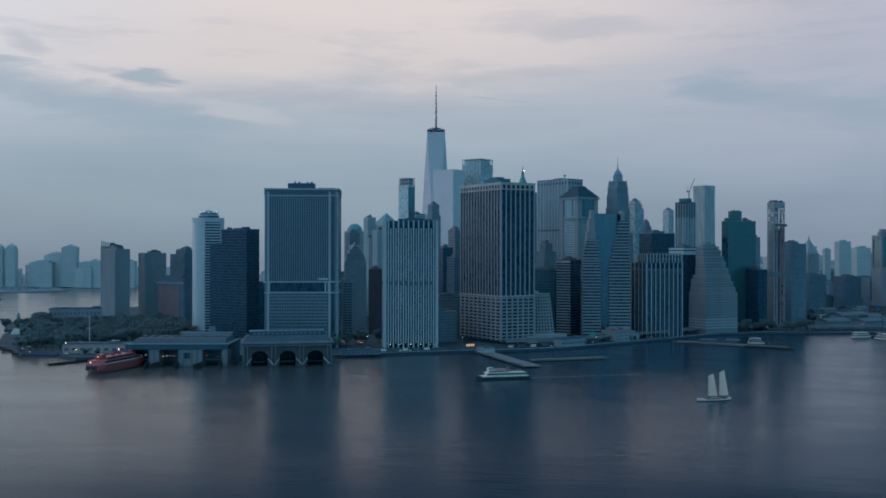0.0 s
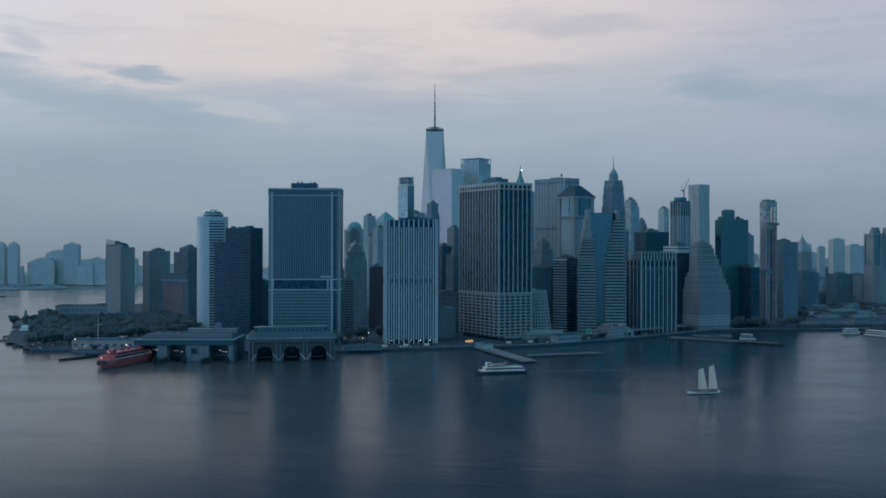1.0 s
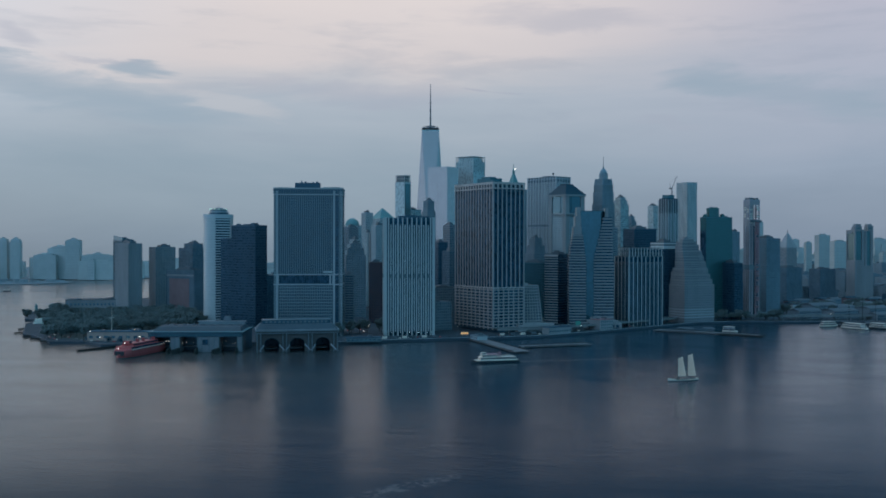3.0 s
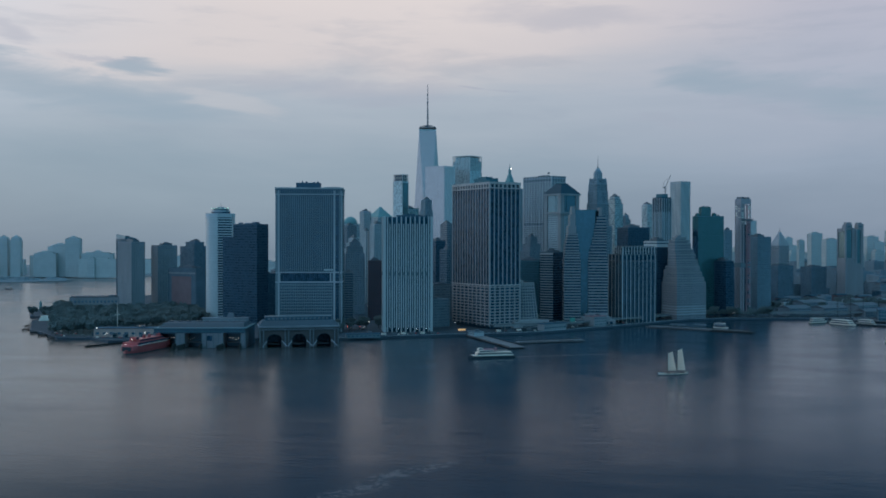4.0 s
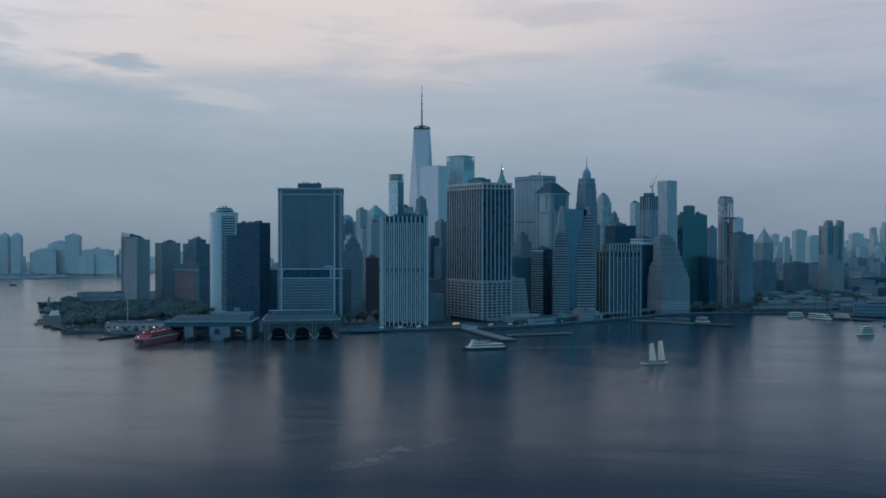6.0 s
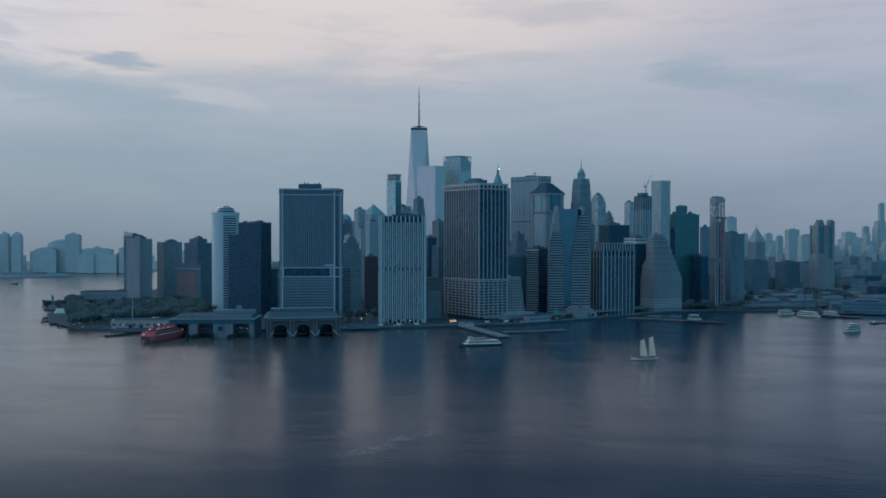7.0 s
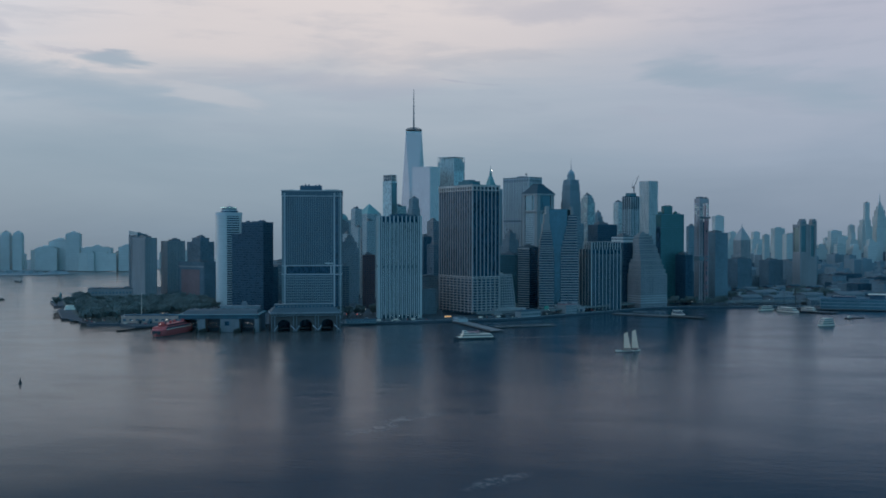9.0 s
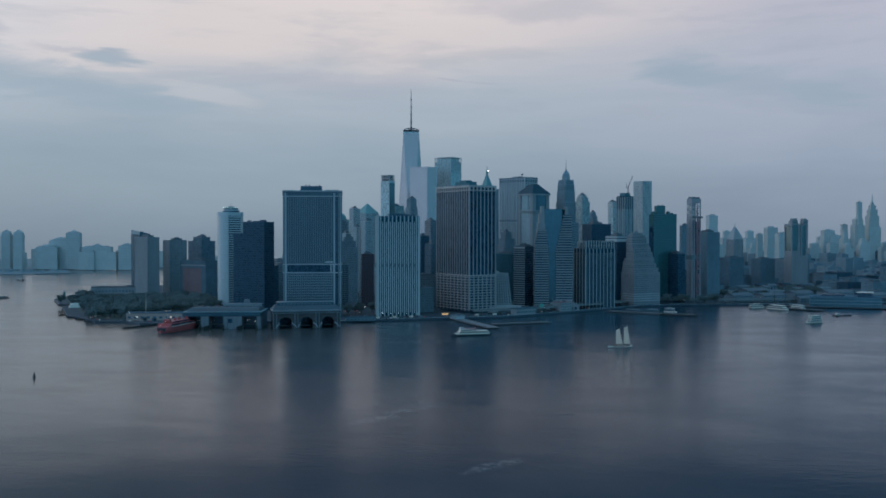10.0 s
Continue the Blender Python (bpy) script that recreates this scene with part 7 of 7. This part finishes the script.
def schooner():
    t = thing("schooner", 209, -497, 0, 206, "white two-masted schooner under full pale sails", "sailing boat")
    part("hull", hull_mesh(31, 6.2, 1.5, 1.1, 0.6, 0.35, 1.5), WHITE_PAINT, t, "white hull")
    part("waterline_belt", hull_mesh(31.2, 6.4, 1.5, 0.7, 0.6, 0.35, 0.0), HULL, t, "dark waterline")
    bm = bmesh.new()
    tube(bm, (14, 0, 2.2), (21, 0, 3.6), 0.22, 0.1)
    part("bowsprit", bm, BARK, t)
    deckhouse(t, "cabin", -6, 3, 3.2, 1.2, 2.5, CREAM, 4)
    deckhouse(t, "deck_box", 4, 7, 3.6, 1.2, 2.2, BARK)
    deckhouse(t, "cockpit", -12, -8, 3.8, 1.2, 2.3, BARK)
    for x, h in ((5.5, 24.0), (-4.5, 26.5)):
        bm = bmesh.new()
        tube(bm, (x, 0, 1.2), (x - 0.6, 0, h), 0.24, 0.1)
        part("mast", bm, BARK, t)
        bm = bmesh.new()
        tube(bm, (x, 0, 3.6), (x - 8.2, 1.4, 3.8), 0.16)
        part("boom", bm, BARK, t)
        # the sail: a curved sheet with thickness, four-cornered, swelling to one side
        bm = bmesh.new()
        n, m = 6, 8
        g = []
        for j in range(m + 1):
            v = j / m
            row = []
            for i in range(n + 1):
                u = i / n
                z = 4.2 + v * (h - 7.5) + u * v * 1.8
                reach = (8.0 * (1 - v) + 4.4 * v) * u
                belly = math.sin(math.pi * u) * (0.9 - 0.4 * v) + u * 1.2 * (1 - 0.4 * v)
                row.append(((x - 0.4 - reach), belly, z))
            g.append(row)
        for off in (0.0, 0.06):
            vs = [[bm.verts.new((p[0], p[1] + off, p[2])) for p in row] for row in g]
            for j in range(m):
                for i in range(n):
                    q = (vs[j][i], vs[j][i + 1], vs[j + 1][i + 1], vs[j + 1][i])
                    bm.faces.new(q if off else q[::-1])
        part("sail", bm, SAIL, t)


    bm = bmesh.new()
    tube(bm, (5.2, 0, 22), (20.5, 0, 3.5), 0.06)
    tube(bm, (5.2, 0, 20), (14, 0, 2.2), 0.06)
    tube(bm, (-5, 0, 25), (5, 0, 22), 0.05)
    part("rigging", bm, METAL, t)


def motor_yacht(name, x, y, yaw, length, label, decks=3, hull=None):
    t = thing(name, x, y, 0, yaw, label, "boat")
    b = length * 0.26
    part("hull", hull_mesh(length, b, 1.2, 2.0, 0.45, 0.8, 1.0), hull or WHITE_PAINT, t)
    part("waterline_belt", hull_mesh(length + 0.2, b + 0.2, 1.2, 0.7, 0.45, 0.8, 0.0), HULL, t, "dark waterline")
    z = 2.2
    for k in range(decks):
        a, c = -length * (0.44 - 0.03 * k), length * (0.33 - 0.055 * k)
        deckhouse(t, "cabin_deck", a, c, b * (0.95 - 0.02 * k), z, z + 2.9, WHITE_PAINT, max(int((c - a) / 2.6), 2))
        bm = bmesh.new()
        box(bm, c - 0.2, c + 0.12, -b * 0.38, b * 0.38, z + 0.9, z + 2.2)
        part("front_window", bm, BLACK_GLASS, t)
        bm = bmesh.new()
        box(bm, a - 0.12, a + 0.2, -b * 0.38, b * 0.38, z + 0.7, z + 2.3)
        part("stern_door", bm, BLACK_GLASS, t)
        z += 3.1
    bm = bmesh.new()
    tube(bm, (0, 0, z - 0.3), (-0.8, 0, z + 3), 0.15, 0.06)
    slab(bm, length * 0.3, b * 0.7, z - 0.2, z, -length * 0.1)
    part("mast", bm, WHITE_PAINT, t)
    return t


tall_ship()
orange_ferry()
white_ferry()
schooner()
motor_yacht("river_ferry", 495, -128, 217, 31, "white three-deck river ferry under way")
motor_yacht("moored_yacht", 455, 165, 30, 32, "white yacht moored at the museum pier", 2)
motor_yacht("moored_ship", 486, 132, -52, 46, "long white excursion boat moored at the pier", 2)
motor_yacht("excursion_boat", 522, 142, -50, 32, "white excursion boat moored behind others", 2)
motor_yacht("landing_ferry", 298, 34, -26, 22, "small white ferry at the landing pier", 2)
motor_yacht("small_boat", -1012, 184, 20, 20, "small dark boat crossing the far water", 1, HULL)
motor_yacht("small_boat", -1409, 880, 170, 22, "small dark boat on the far water", 1, HULL)


def barge():
    t = thing("barge", 568, 18, 0, 30, "low dark work barge under way", "barge")
    part("hull", hull_mesh(36, 8, 1.2, 1.6, 0.2, 0.95, 0.3), HULL, t)
    deckhouse(t, "wheelhouse", -14, -9, 4, 1.6, 4.4, WHITE_PAINT, 2)


barge()
bm = bmesh.new()
prism(bm, ring(1.5, 12), ring(1.5, 12), -0.6, 0.8)
prism(bm, ring(1.2, 8), ring(0.3, 8), 0.8, 5.0)
slab(bm, 0.5, 0.5, 5.0, 5.8)
solid("buoy", bm, HULL, -327, -837, 0, 0, "dark channel buoy floating in the bay", "buoy")


def wake(x, y, yaw, length, wide, label):
    """Foam on the water behind a moving boat."""
    bm = bmesh.new()
    n = 30
    r = random.Random(int(length))
    for k in range(n):
        u = k / n
        for s in (-1, 1):
            c = Vector((-length * u, s * wide * (0.15 + 0.85 * u) * r.uniform(0.5, 1.0)))
            a = r.uniform(1.0, 3.4)
            prism(bm, [(c.x - a, c.y - 0.25), (c.x + a, c.y - 0.3), (c.x + a * 0.8, c.y + 0.3), (c.x - a * 0.9, c.y + 0.25)],
                  [(c.x - a * 0.9, c.y - 0.2), (c.x + a * 0.9, c.y - 0.2), (c.x + a * 0.7, c.y + 0.2), (c.x - a * 0.8, c.y + 0.2)], -0.05, 0.06)
    solid("wake", bm, FOAM, x, y, 0, yaw, label, "foam", kind="stuff")


FOAM = surface("foam", (0.30, 0.19, 0.15), 0.8, var=0.3, grain=1.5)
wake(41, -379, 205, 120, 2.6, "thin white foam wake behind a ferry")
wake(508, -119, 217, 40, 2.0, "thin white foam wake behind a river ferry")
wake(584, 28, 208, 60, 2.2, "thin white foam wake behind a barge")


# ---- city behind: lower blocks between the towers ----
SITES = [NYP, BROAD, WATER, WATERN, BATTERY, STATE, LEFTA, LEFTB, LEFTC, LEFTD, REDB, WTC1, WTC4, WTC3, GREEN, LIB, WALL60, PINE, STRIPE, LOWGL, OLDSLIP,
         BLACK, BOXA, BOXB, TWA, TWB, TWC, WILL, GEHRY, WALL120, MAID180, LOWM, BEH1, M161, BEH2, THUR, DK1, DK2, PEARL, GRAYT, GREENL, MIDA, MIDB, MIDC,
         WFCDOME, WFCPYR, WHITET, BRN1, BRN2, BRN3, BRN4, BRN5, BRN8, BRN9, BRN6, DOMEB]


def inside(p, outline):
    hit = False
    for a, b in zip(outline, outline[1:] + outline[:1]):
        if (a[1] > p.y) != (b[1] > p.y) and p.x < a[0] + (p.y - a[1]) * (b[0] - a[0]) / (b[1] - a[1]):
            hit = not hit
    return hit


def city_fill():
    r = random.Random(77)
    far_bm = {}
    skins = (BROWN_STONE, GREY_STONE, DARK_BRICK, GREY_STONE, DARK_CLAD, PALE_STONE, BROWN_STONE)
    turn = pose(0, 0, 0, 0, 0, 41)
    for j in range(-14, 62):
        for i in range(-22, 62):
            p = turn @ Vector((i * 62 + r.uniform(-9, 9), j * 62 + r.uniform(-9, 9), 0))
            p = Vector((p.x, p.y))
            pick, hh, ww, dd, ss = r.random(), r.random(), r.uniform(26, 48), r.uniform(26, 48), r.choice(skins)
            # eastern blocks take the brick with haze in its colour
            if p.x > 380 and ss is not DARK_CLAD:
                ss = EAST_HAZE_BRICK
            if not inside(p, SHORE) or p.x < -680 or p.y > 3300 or p.x > 2300:
                continue
            if p.x < -250 and p.y < 90 or (p.x < -480 and p.y < 330) or (p.x < -640 and p.y < 760):
                continue
            # clear of the waterfront strip
            edge = min(abs((Vector(b) - Vector(a)).cross(p - Vector(a))) / (Vector(b) - Vector(a)).length for a, b in zip(SHORE[13:27], SHORE[14:28])
                       if -40 < (p - Vector(a)).dot((Vector(b) - Vector(a)).normalized()) < (Vector(b) - Vector(a)).length + 40) if p.y < 900 and any(
                -40 < (p - Vector(a)).dot((Vector(b) - Vector(a)).normalized()) < (Vector(b) - Vector(a)).length + 40 for a, b in zip(SHORE[13:27], SHORE[14:28])) else 999
            if edge < 78:
                continue
            if any((p - Vector(s[:2])).length < 0.5 * max(s[2], s[3]) + 30 for s in SITES) or (p - Vector((-353, 1105))).length < 70 or (p - Vector((-56, 412))).length < 46:
                continue
            # open ground behind the port
            if 380 < p.x < 690 and p.y < 860 or -330 < p.x < -150 and p.y < 330:
                continue
            east = p.x > 470
            top = GROUND + (12 + 26 * hh * hh + (22 if hh > 0.9 else 0) if east else 30 + 42 * hh)
            if p.y > 1150 or p.x > 1000:
                if pick < 0.62:
                    bm = far_bm.setdefault(ss.name, (bmesh.new(), ss))[0]
                    n = len(bm.verts)
                    slab(bm, ww, dd, GROUND, top * 0.95)
                    slab(bm, ww * 0.3, dd * 0.3, top * 0.95, top * 0.95 + 3, ww * 0.1)
                    bm.verts.ensure_lookup_table()
                    bmesh.ops.transform(bm, matrix=pose(p.x, p.y, 0, 0, 0, 41 if not east else 25), verts=bm.verts[n:])
                continue
            if pick < 0.9:
                plain_tower("city_block", (round(p.x, 1), round(p.y, 1), ww, dd, 41 if not east else 30, top), "plain " + WORDS[ss.name] + " city block among towers", HAZE_GLASS, ss,
                            3.4, 3.8, 1.7, 1.8, seed=i * 100 + j, group="city blocks")
    for name, (bm, m) in far_bm.items():
        solid("far_city_blocks", bm, m, 0, 0, 0, 0, "distant low " + WORDS[name] + " city blocks", "buildings", kind="stuff")


WORDS = {"hazed_grey_brick": "grey brick", "brown_masonry": "brown masonry", "grey_stone": "grey stone", "dark_brick": "dark brick", "pale_limestone": "pale stone", "dark_hazed_cladding": "dark clad", "red_brick": "red brick"}
city_fill()


# ---- far skylines ----
def far_tower(x, y, w, d, yaw, top, material, steps=((1, 1, 1),), spike=0.0, label="hazy far tower across the river"):
    t = thing("far_tower", x, y, 2, yaw, label, "tower", "far towers")
    z = 0.0
    for sw, sd, sh in steps:
        z1 = (top - 2) * sh
        block(t, w * sw, d * sd, z, z1, material)
        z = z1
    bm = bmesh.new()
    slab(bm, w * steps[-1][0] * 0.5, d * steps[-1][1] * 0.5, z, z + 4)
    if spike:
        tube(bm, (0, 0, z + 4), (0, 0, z + 4 + spike), 3.0, 0.4, 8)
    part("roof_house", bm, material, t)
    lattice(t, w * steps[0][0], d * steps[0][1], 0, (top - 2) * steps[0][2], 9, 9, 1.5, 2.4, 0.15, material)


ROUNDED = ((1, 1, 0.9), (0.92, 0.92, 0.95), (0.8, 0.85, 0.98), (0.55, 0.6, 1.0))
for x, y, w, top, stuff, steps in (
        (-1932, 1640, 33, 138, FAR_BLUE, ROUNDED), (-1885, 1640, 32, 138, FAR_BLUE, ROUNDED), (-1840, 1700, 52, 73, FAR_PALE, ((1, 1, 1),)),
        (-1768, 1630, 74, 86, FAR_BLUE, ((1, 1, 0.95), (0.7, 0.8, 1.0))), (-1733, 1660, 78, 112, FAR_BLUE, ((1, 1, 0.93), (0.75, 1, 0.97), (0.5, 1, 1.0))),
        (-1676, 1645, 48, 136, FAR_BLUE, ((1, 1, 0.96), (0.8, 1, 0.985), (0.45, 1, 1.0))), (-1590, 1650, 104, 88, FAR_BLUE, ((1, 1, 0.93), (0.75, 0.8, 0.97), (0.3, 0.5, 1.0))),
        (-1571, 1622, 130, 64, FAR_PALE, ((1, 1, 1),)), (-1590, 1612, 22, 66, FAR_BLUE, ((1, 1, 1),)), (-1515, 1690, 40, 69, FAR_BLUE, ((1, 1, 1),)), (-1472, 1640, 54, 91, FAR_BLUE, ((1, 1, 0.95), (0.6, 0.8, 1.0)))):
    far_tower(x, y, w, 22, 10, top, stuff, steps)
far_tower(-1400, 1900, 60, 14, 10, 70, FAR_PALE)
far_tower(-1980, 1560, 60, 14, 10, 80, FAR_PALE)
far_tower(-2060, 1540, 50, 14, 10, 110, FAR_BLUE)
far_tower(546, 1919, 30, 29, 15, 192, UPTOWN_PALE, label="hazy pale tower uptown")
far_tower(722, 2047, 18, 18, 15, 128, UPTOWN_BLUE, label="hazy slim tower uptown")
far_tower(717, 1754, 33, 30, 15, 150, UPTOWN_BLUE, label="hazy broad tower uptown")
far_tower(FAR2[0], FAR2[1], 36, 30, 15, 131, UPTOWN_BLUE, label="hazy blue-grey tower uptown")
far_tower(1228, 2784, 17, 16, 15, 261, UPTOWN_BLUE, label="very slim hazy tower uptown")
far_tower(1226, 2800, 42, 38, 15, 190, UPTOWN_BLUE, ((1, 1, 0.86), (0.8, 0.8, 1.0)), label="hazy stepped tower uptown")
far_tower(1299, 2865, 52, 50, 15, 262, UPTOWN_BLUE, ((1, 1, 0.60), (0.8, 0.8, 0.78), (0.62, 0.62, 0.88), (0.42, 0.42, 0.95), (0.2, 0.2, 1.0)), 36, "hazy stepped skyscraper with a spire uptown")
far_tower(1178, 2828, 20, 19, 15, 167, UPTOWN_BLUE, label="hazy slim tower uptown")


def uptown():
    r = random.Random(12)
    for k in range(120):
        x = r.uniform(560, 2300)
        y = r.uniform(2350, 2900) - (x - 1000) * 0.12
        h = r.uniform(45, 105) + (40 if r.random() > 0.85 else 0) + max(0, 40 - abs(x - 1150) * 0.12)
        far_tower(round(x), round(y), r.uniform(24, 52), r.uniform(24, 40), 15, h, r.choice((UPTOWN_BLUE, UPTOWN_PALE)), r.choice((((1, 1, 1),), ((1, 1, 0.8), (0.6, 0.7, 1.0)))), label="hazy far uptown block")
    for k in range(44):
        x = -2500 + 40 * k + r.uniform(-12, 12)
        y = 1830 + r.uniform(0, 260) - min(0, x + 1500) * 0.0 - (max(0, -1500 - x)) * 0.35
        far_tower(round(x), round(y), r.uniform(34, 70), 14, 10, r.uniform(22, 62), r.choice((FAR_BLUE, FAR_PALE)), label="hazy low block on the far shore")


uptown()


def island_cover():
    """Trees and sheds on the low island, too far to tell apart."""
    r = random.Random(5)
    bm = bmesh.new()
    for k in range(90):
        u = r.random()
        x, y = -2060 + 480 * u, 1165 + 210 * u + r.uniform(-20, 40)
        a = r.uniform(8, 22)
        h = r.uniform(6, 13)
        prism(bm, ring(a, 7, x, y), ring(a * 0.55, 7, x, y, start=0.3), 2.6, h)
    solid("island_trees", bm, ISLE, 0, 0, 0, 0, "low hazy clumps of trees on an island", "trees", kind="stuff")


island_cover()

# ---- lights and small things along the water ----
def street_lamp(x, y, label, tall=9.0, material=None):
    t = thing("street_lamp", x, y, GROUND, 0, label, "lamp", "waterfront lamps")
    bm = bmesh.new()
    tube(bm, (0, 0, 0), (0, 0, tall), 0.14, 0.1)
    part("post", bm, METAL, t)
    bm = bmesh.new()
    slab(bm, 0.6, 0.6, tall, tall + 0.5)
    part("lamp_head", bm, material or LAMP, t)


for x, y, z in ((-71, -104, 11.0), (92, -38, 9.0), (332, 214, 8.0), (470, 236, 12.0), (-182, -178, 9.0), (-176, -172, 16.0)):
    street_lamp(x, y, "lit white lamp on a thin post by the water", z)
bm = bmesh.new()
for k in range(4):
    slab(bm, 2.0, 0.6, 0, 2.6, -4.5 + 3.0 * k)
solid("lit_entrance", bm, AMBER, -62, -98, GROUND, 40, "warm lit entrance bays at a tower's foot", "entrance")
bm = bmesh.new()
slab(bm, 9, 1, 0, 7)
solid("turquoise_sign", bm, TURQUOISE, 86, -12, GROUND + 6.5, 45, "turquoise lit netting on a low building", "sign")


def parked_cars():
    r = random.Random(3)
    bm = bmesh.new()
    slab(bm, 4.4, 1.8, 0.35, 0.95)
    prism(bm, rect(2.6, 1.7, -0.2), rect(1.9, 1.5, -0.2), 0.95, 1.5)
    body = bm
    protos = [made("body", body, WHITE_PAINT)]
    for m in (HULL, METAL, ORANGE):
        d = protos[0].copy()
        d.materials.clear()
        d.materials.append(m)
        protos.append(d)
    bm = bmesh.new()
    tube(bm, (0, -0.12, 0.33), (0, 0.12, 0.33), 0.33, n=10)
    wheel = made("wheel", bm, HULL)
    for k in range(48):
        u = r.random()
        a, b = ((Vector((-620, -205)), Vector((-520, -282))) if k < 10 else (Vector((-520, -290)), Vector((-440, -292))) if k > 40 else (Vector((-606, -230)), Vector((-548, -292))) if k > 32 else (Vector((50, -62)), Vector((180, 100))) if k > 25 else (Vector((-165, -196)), Vector((-60, -138))) if k < 18 else (Vector((-20, -108)), Vector((40, -80))))
        p = a.lerp(b, u)
        kind = k % 4
        words = ("white", "black", "grey", "orange")[kind]
        t = thing("car", p.x, p.y, GROUND, math.degrees(math.atan2(b.y - a.y, b.x - a.x)) + r.uniform(-4, 4), words + " car parked on the waterfront street", "car", "parked cars")
        part("body", protos[kind], WHITE_PAINT, t)
        for wx in (-1.4, 1.4):
            for wy in (-0.82, 0.82):
                part("wheel", wheel, HULL, t, at=(wx, wy, 0))


parked_cars()


def kiosk(x, y, yaw, w, d, h, wall, label):
    t = thing("kiosk", x, y, GROUND, yaw, label, "kiosk", "waterfront kiosks")
    bm = bmesh.new()
    slab(bm, w, d, 0, h)
    part("body", bm, wall, t)
    bm = bmesh.new()
    prism(bm, rect(w + 1.6, d + 1.6), rect(w * 0.3, d * 0.3), h, h + 1.8)
    part("roof", bm, COPPER_DARK, t)
    bm = bmesh.new()
    slab(bm, w * 0.6, 0.2, 1.0, h - 0.6, 0, -d / 2 - 0.05)
    part("hatch", bm, BLACK_GLASS, t)


def waterfront_clutter():
    """Ticket kiosks and lorries along the sea wall."""
    r = random.Random(8)
    for k in range(16):
        u = (k + r.uniform(-0.3, 0.3)) / 15
        a = Vector((-700, -90)).lerp(Vector((-545, -286)), u) if k < 10 else Vector((-530, -284)).lerp(Vector((-420, -292)), (k - 10) / 6)
        p = a + Vector((0.7, 0.6)) * r.uniform(8, 20)
        kiosk(round(p.x, 1), round(p.y, 1), r.uniform(0, 90), r.uniform(4, 9), r.uniform(3, 5), r.uniform(2.8, 4.2), (CREAM, DARK_BRICK, SLIP_WALL)[k % 3],
              ("small cream", "small dark", "small grey")[k % 3] + " ticket kiosk by the sea wall")
    # lorries: a cab and a box body on wheels
    bm = bmesh.new()
    tube(bm, (0, -0.2, 0.5), (0, 0.2, 0.5), 0.5, n=10)
    wheel = made("wheel", bm, HULL)
    for k in range(10):
        p = Vector((-150, -190)).lerp(Vector((-80, -150)), k / 6) if k < 6 else Vector((-8, -112)).lerp(Vector((44, -78)), (k - 6) / 4)
        t = thing("lorry", round(p.x, 1), round(p.y, 1), GROUND, 32 + r.uniform(-5, 5), ("white", "grey")[k % 2] + " delivery lorry parked on the waterfront street", "lorry", "parked lorries")
        bm = bmesh.new()
        slab(bm, 6, 2.4, 0.9, 3.5, -1)
        part("box_body", bm, WHITE_PAINT if k % 2 == 0 else METAL, t)
        bm = bmesh.new()
        prism(bm, rect(1.9, 2.2, 3.1), rect(1.3, 2.0, 2.9), 0.7, 2.7)
        part("cab", bm, ORANGE if k == 3 else METAL, t)
        for wx in (-2.6, 2.8):
            for wy in (-1.0, 1.0):
                part("wheel", wheel, HULL, t, at=(wx, wy, 0))


waterfront_clutter()


def port_shed(x, y, yaw, w, d, h, wall, roof, label):
    """A low shed with a shallow gable, a wide door and a row of small windows."""
    t = thing("port_shed", x, y, GROUND, yaw, label, "shed", "port sheds")
    bm = bmesh.new()
    slab(bm, w, d, 0, h)
    part("body", bm, wall, t)
    bm = bmesh.new()
    prism(bm, rect(w + 1.2, d + 1.2), rect(w + 0.6, d * 0.1), h, h + d * 0.16)
    part("roof", bm, roof, t)
    bm = bmesh.new()
    slab(bm, w * 0.22, 0.3, 0, h * 0.6, -w * 0.2, -d / 2 - 0.05)
    part("door", bm, BLACK_GLASS, t)
    bm = bmesh.new()
    slab(bm, w * 0.06, 0.3, h * 0.55, h * 0.8, 0, -d / 2 - 0.05)
    pane = made("window", bm, HAZE_GLASS)
    for k in range(5):
        part("window", pane, HAZE_GLASS, t, at=(w * (0.0 + 0.1 * k), 0, 0))


def port_sheds():
    r = random.Random(21)
    kinds = ((EAST_HAZE_BRICK, PALE_ROOF, "low grey brick port shed with a pale roof"), (RED_MASONRY, SLATE, "low dark red port shed with a slate roof"), (EAST_HAZE_BRICK, SLATE, "low grey brick port shed with a dark roof"),
             (BROWN_STONE, PALE_ROOF, "low brown port shed with a pale roof"), (WHITE_CLAD, PALE_ROOF, "low white port shed by the pier"))
    done = []
    for _ in range(400):
        p = Vector((r.uniform(410, 740), r.uniform(290, 760)))
        if len(done) >= 34 or p.y < 250 + 0.42 * (p.x - 400) + 30:
            continue
        if any((p - q).length < 44 for q in done) or (p - Vector((530, 470))).length < 55 or any((p - Vector(q[:2])).length < 42 for q in (DK1, PEARL, BEH2, (440, 300), (500, 330), (560, 365), (480, 400), (640, 420), (710, 400), (560, 300), (442, 412))):
            continue
        done.append(p)
        wall, roof, words = kinds[len(done) % 5]
        port_shed(round(p.x, 1), round(p.y, 1), r.uniform(15, 50), r.uniform(20, 36), r.uniform(12, 20), r.uniform(5, 13), wall, roof, words)


port_sheds()
for x, y, z in ((-212, -150, 7.0), (-206, -140, 9.0), (-200, -128, 6.0), (-216, -120, 11.0)):
    street_lamp(x, y, "red signal lamp on a thin post among street trees", z, RED_GLOW)
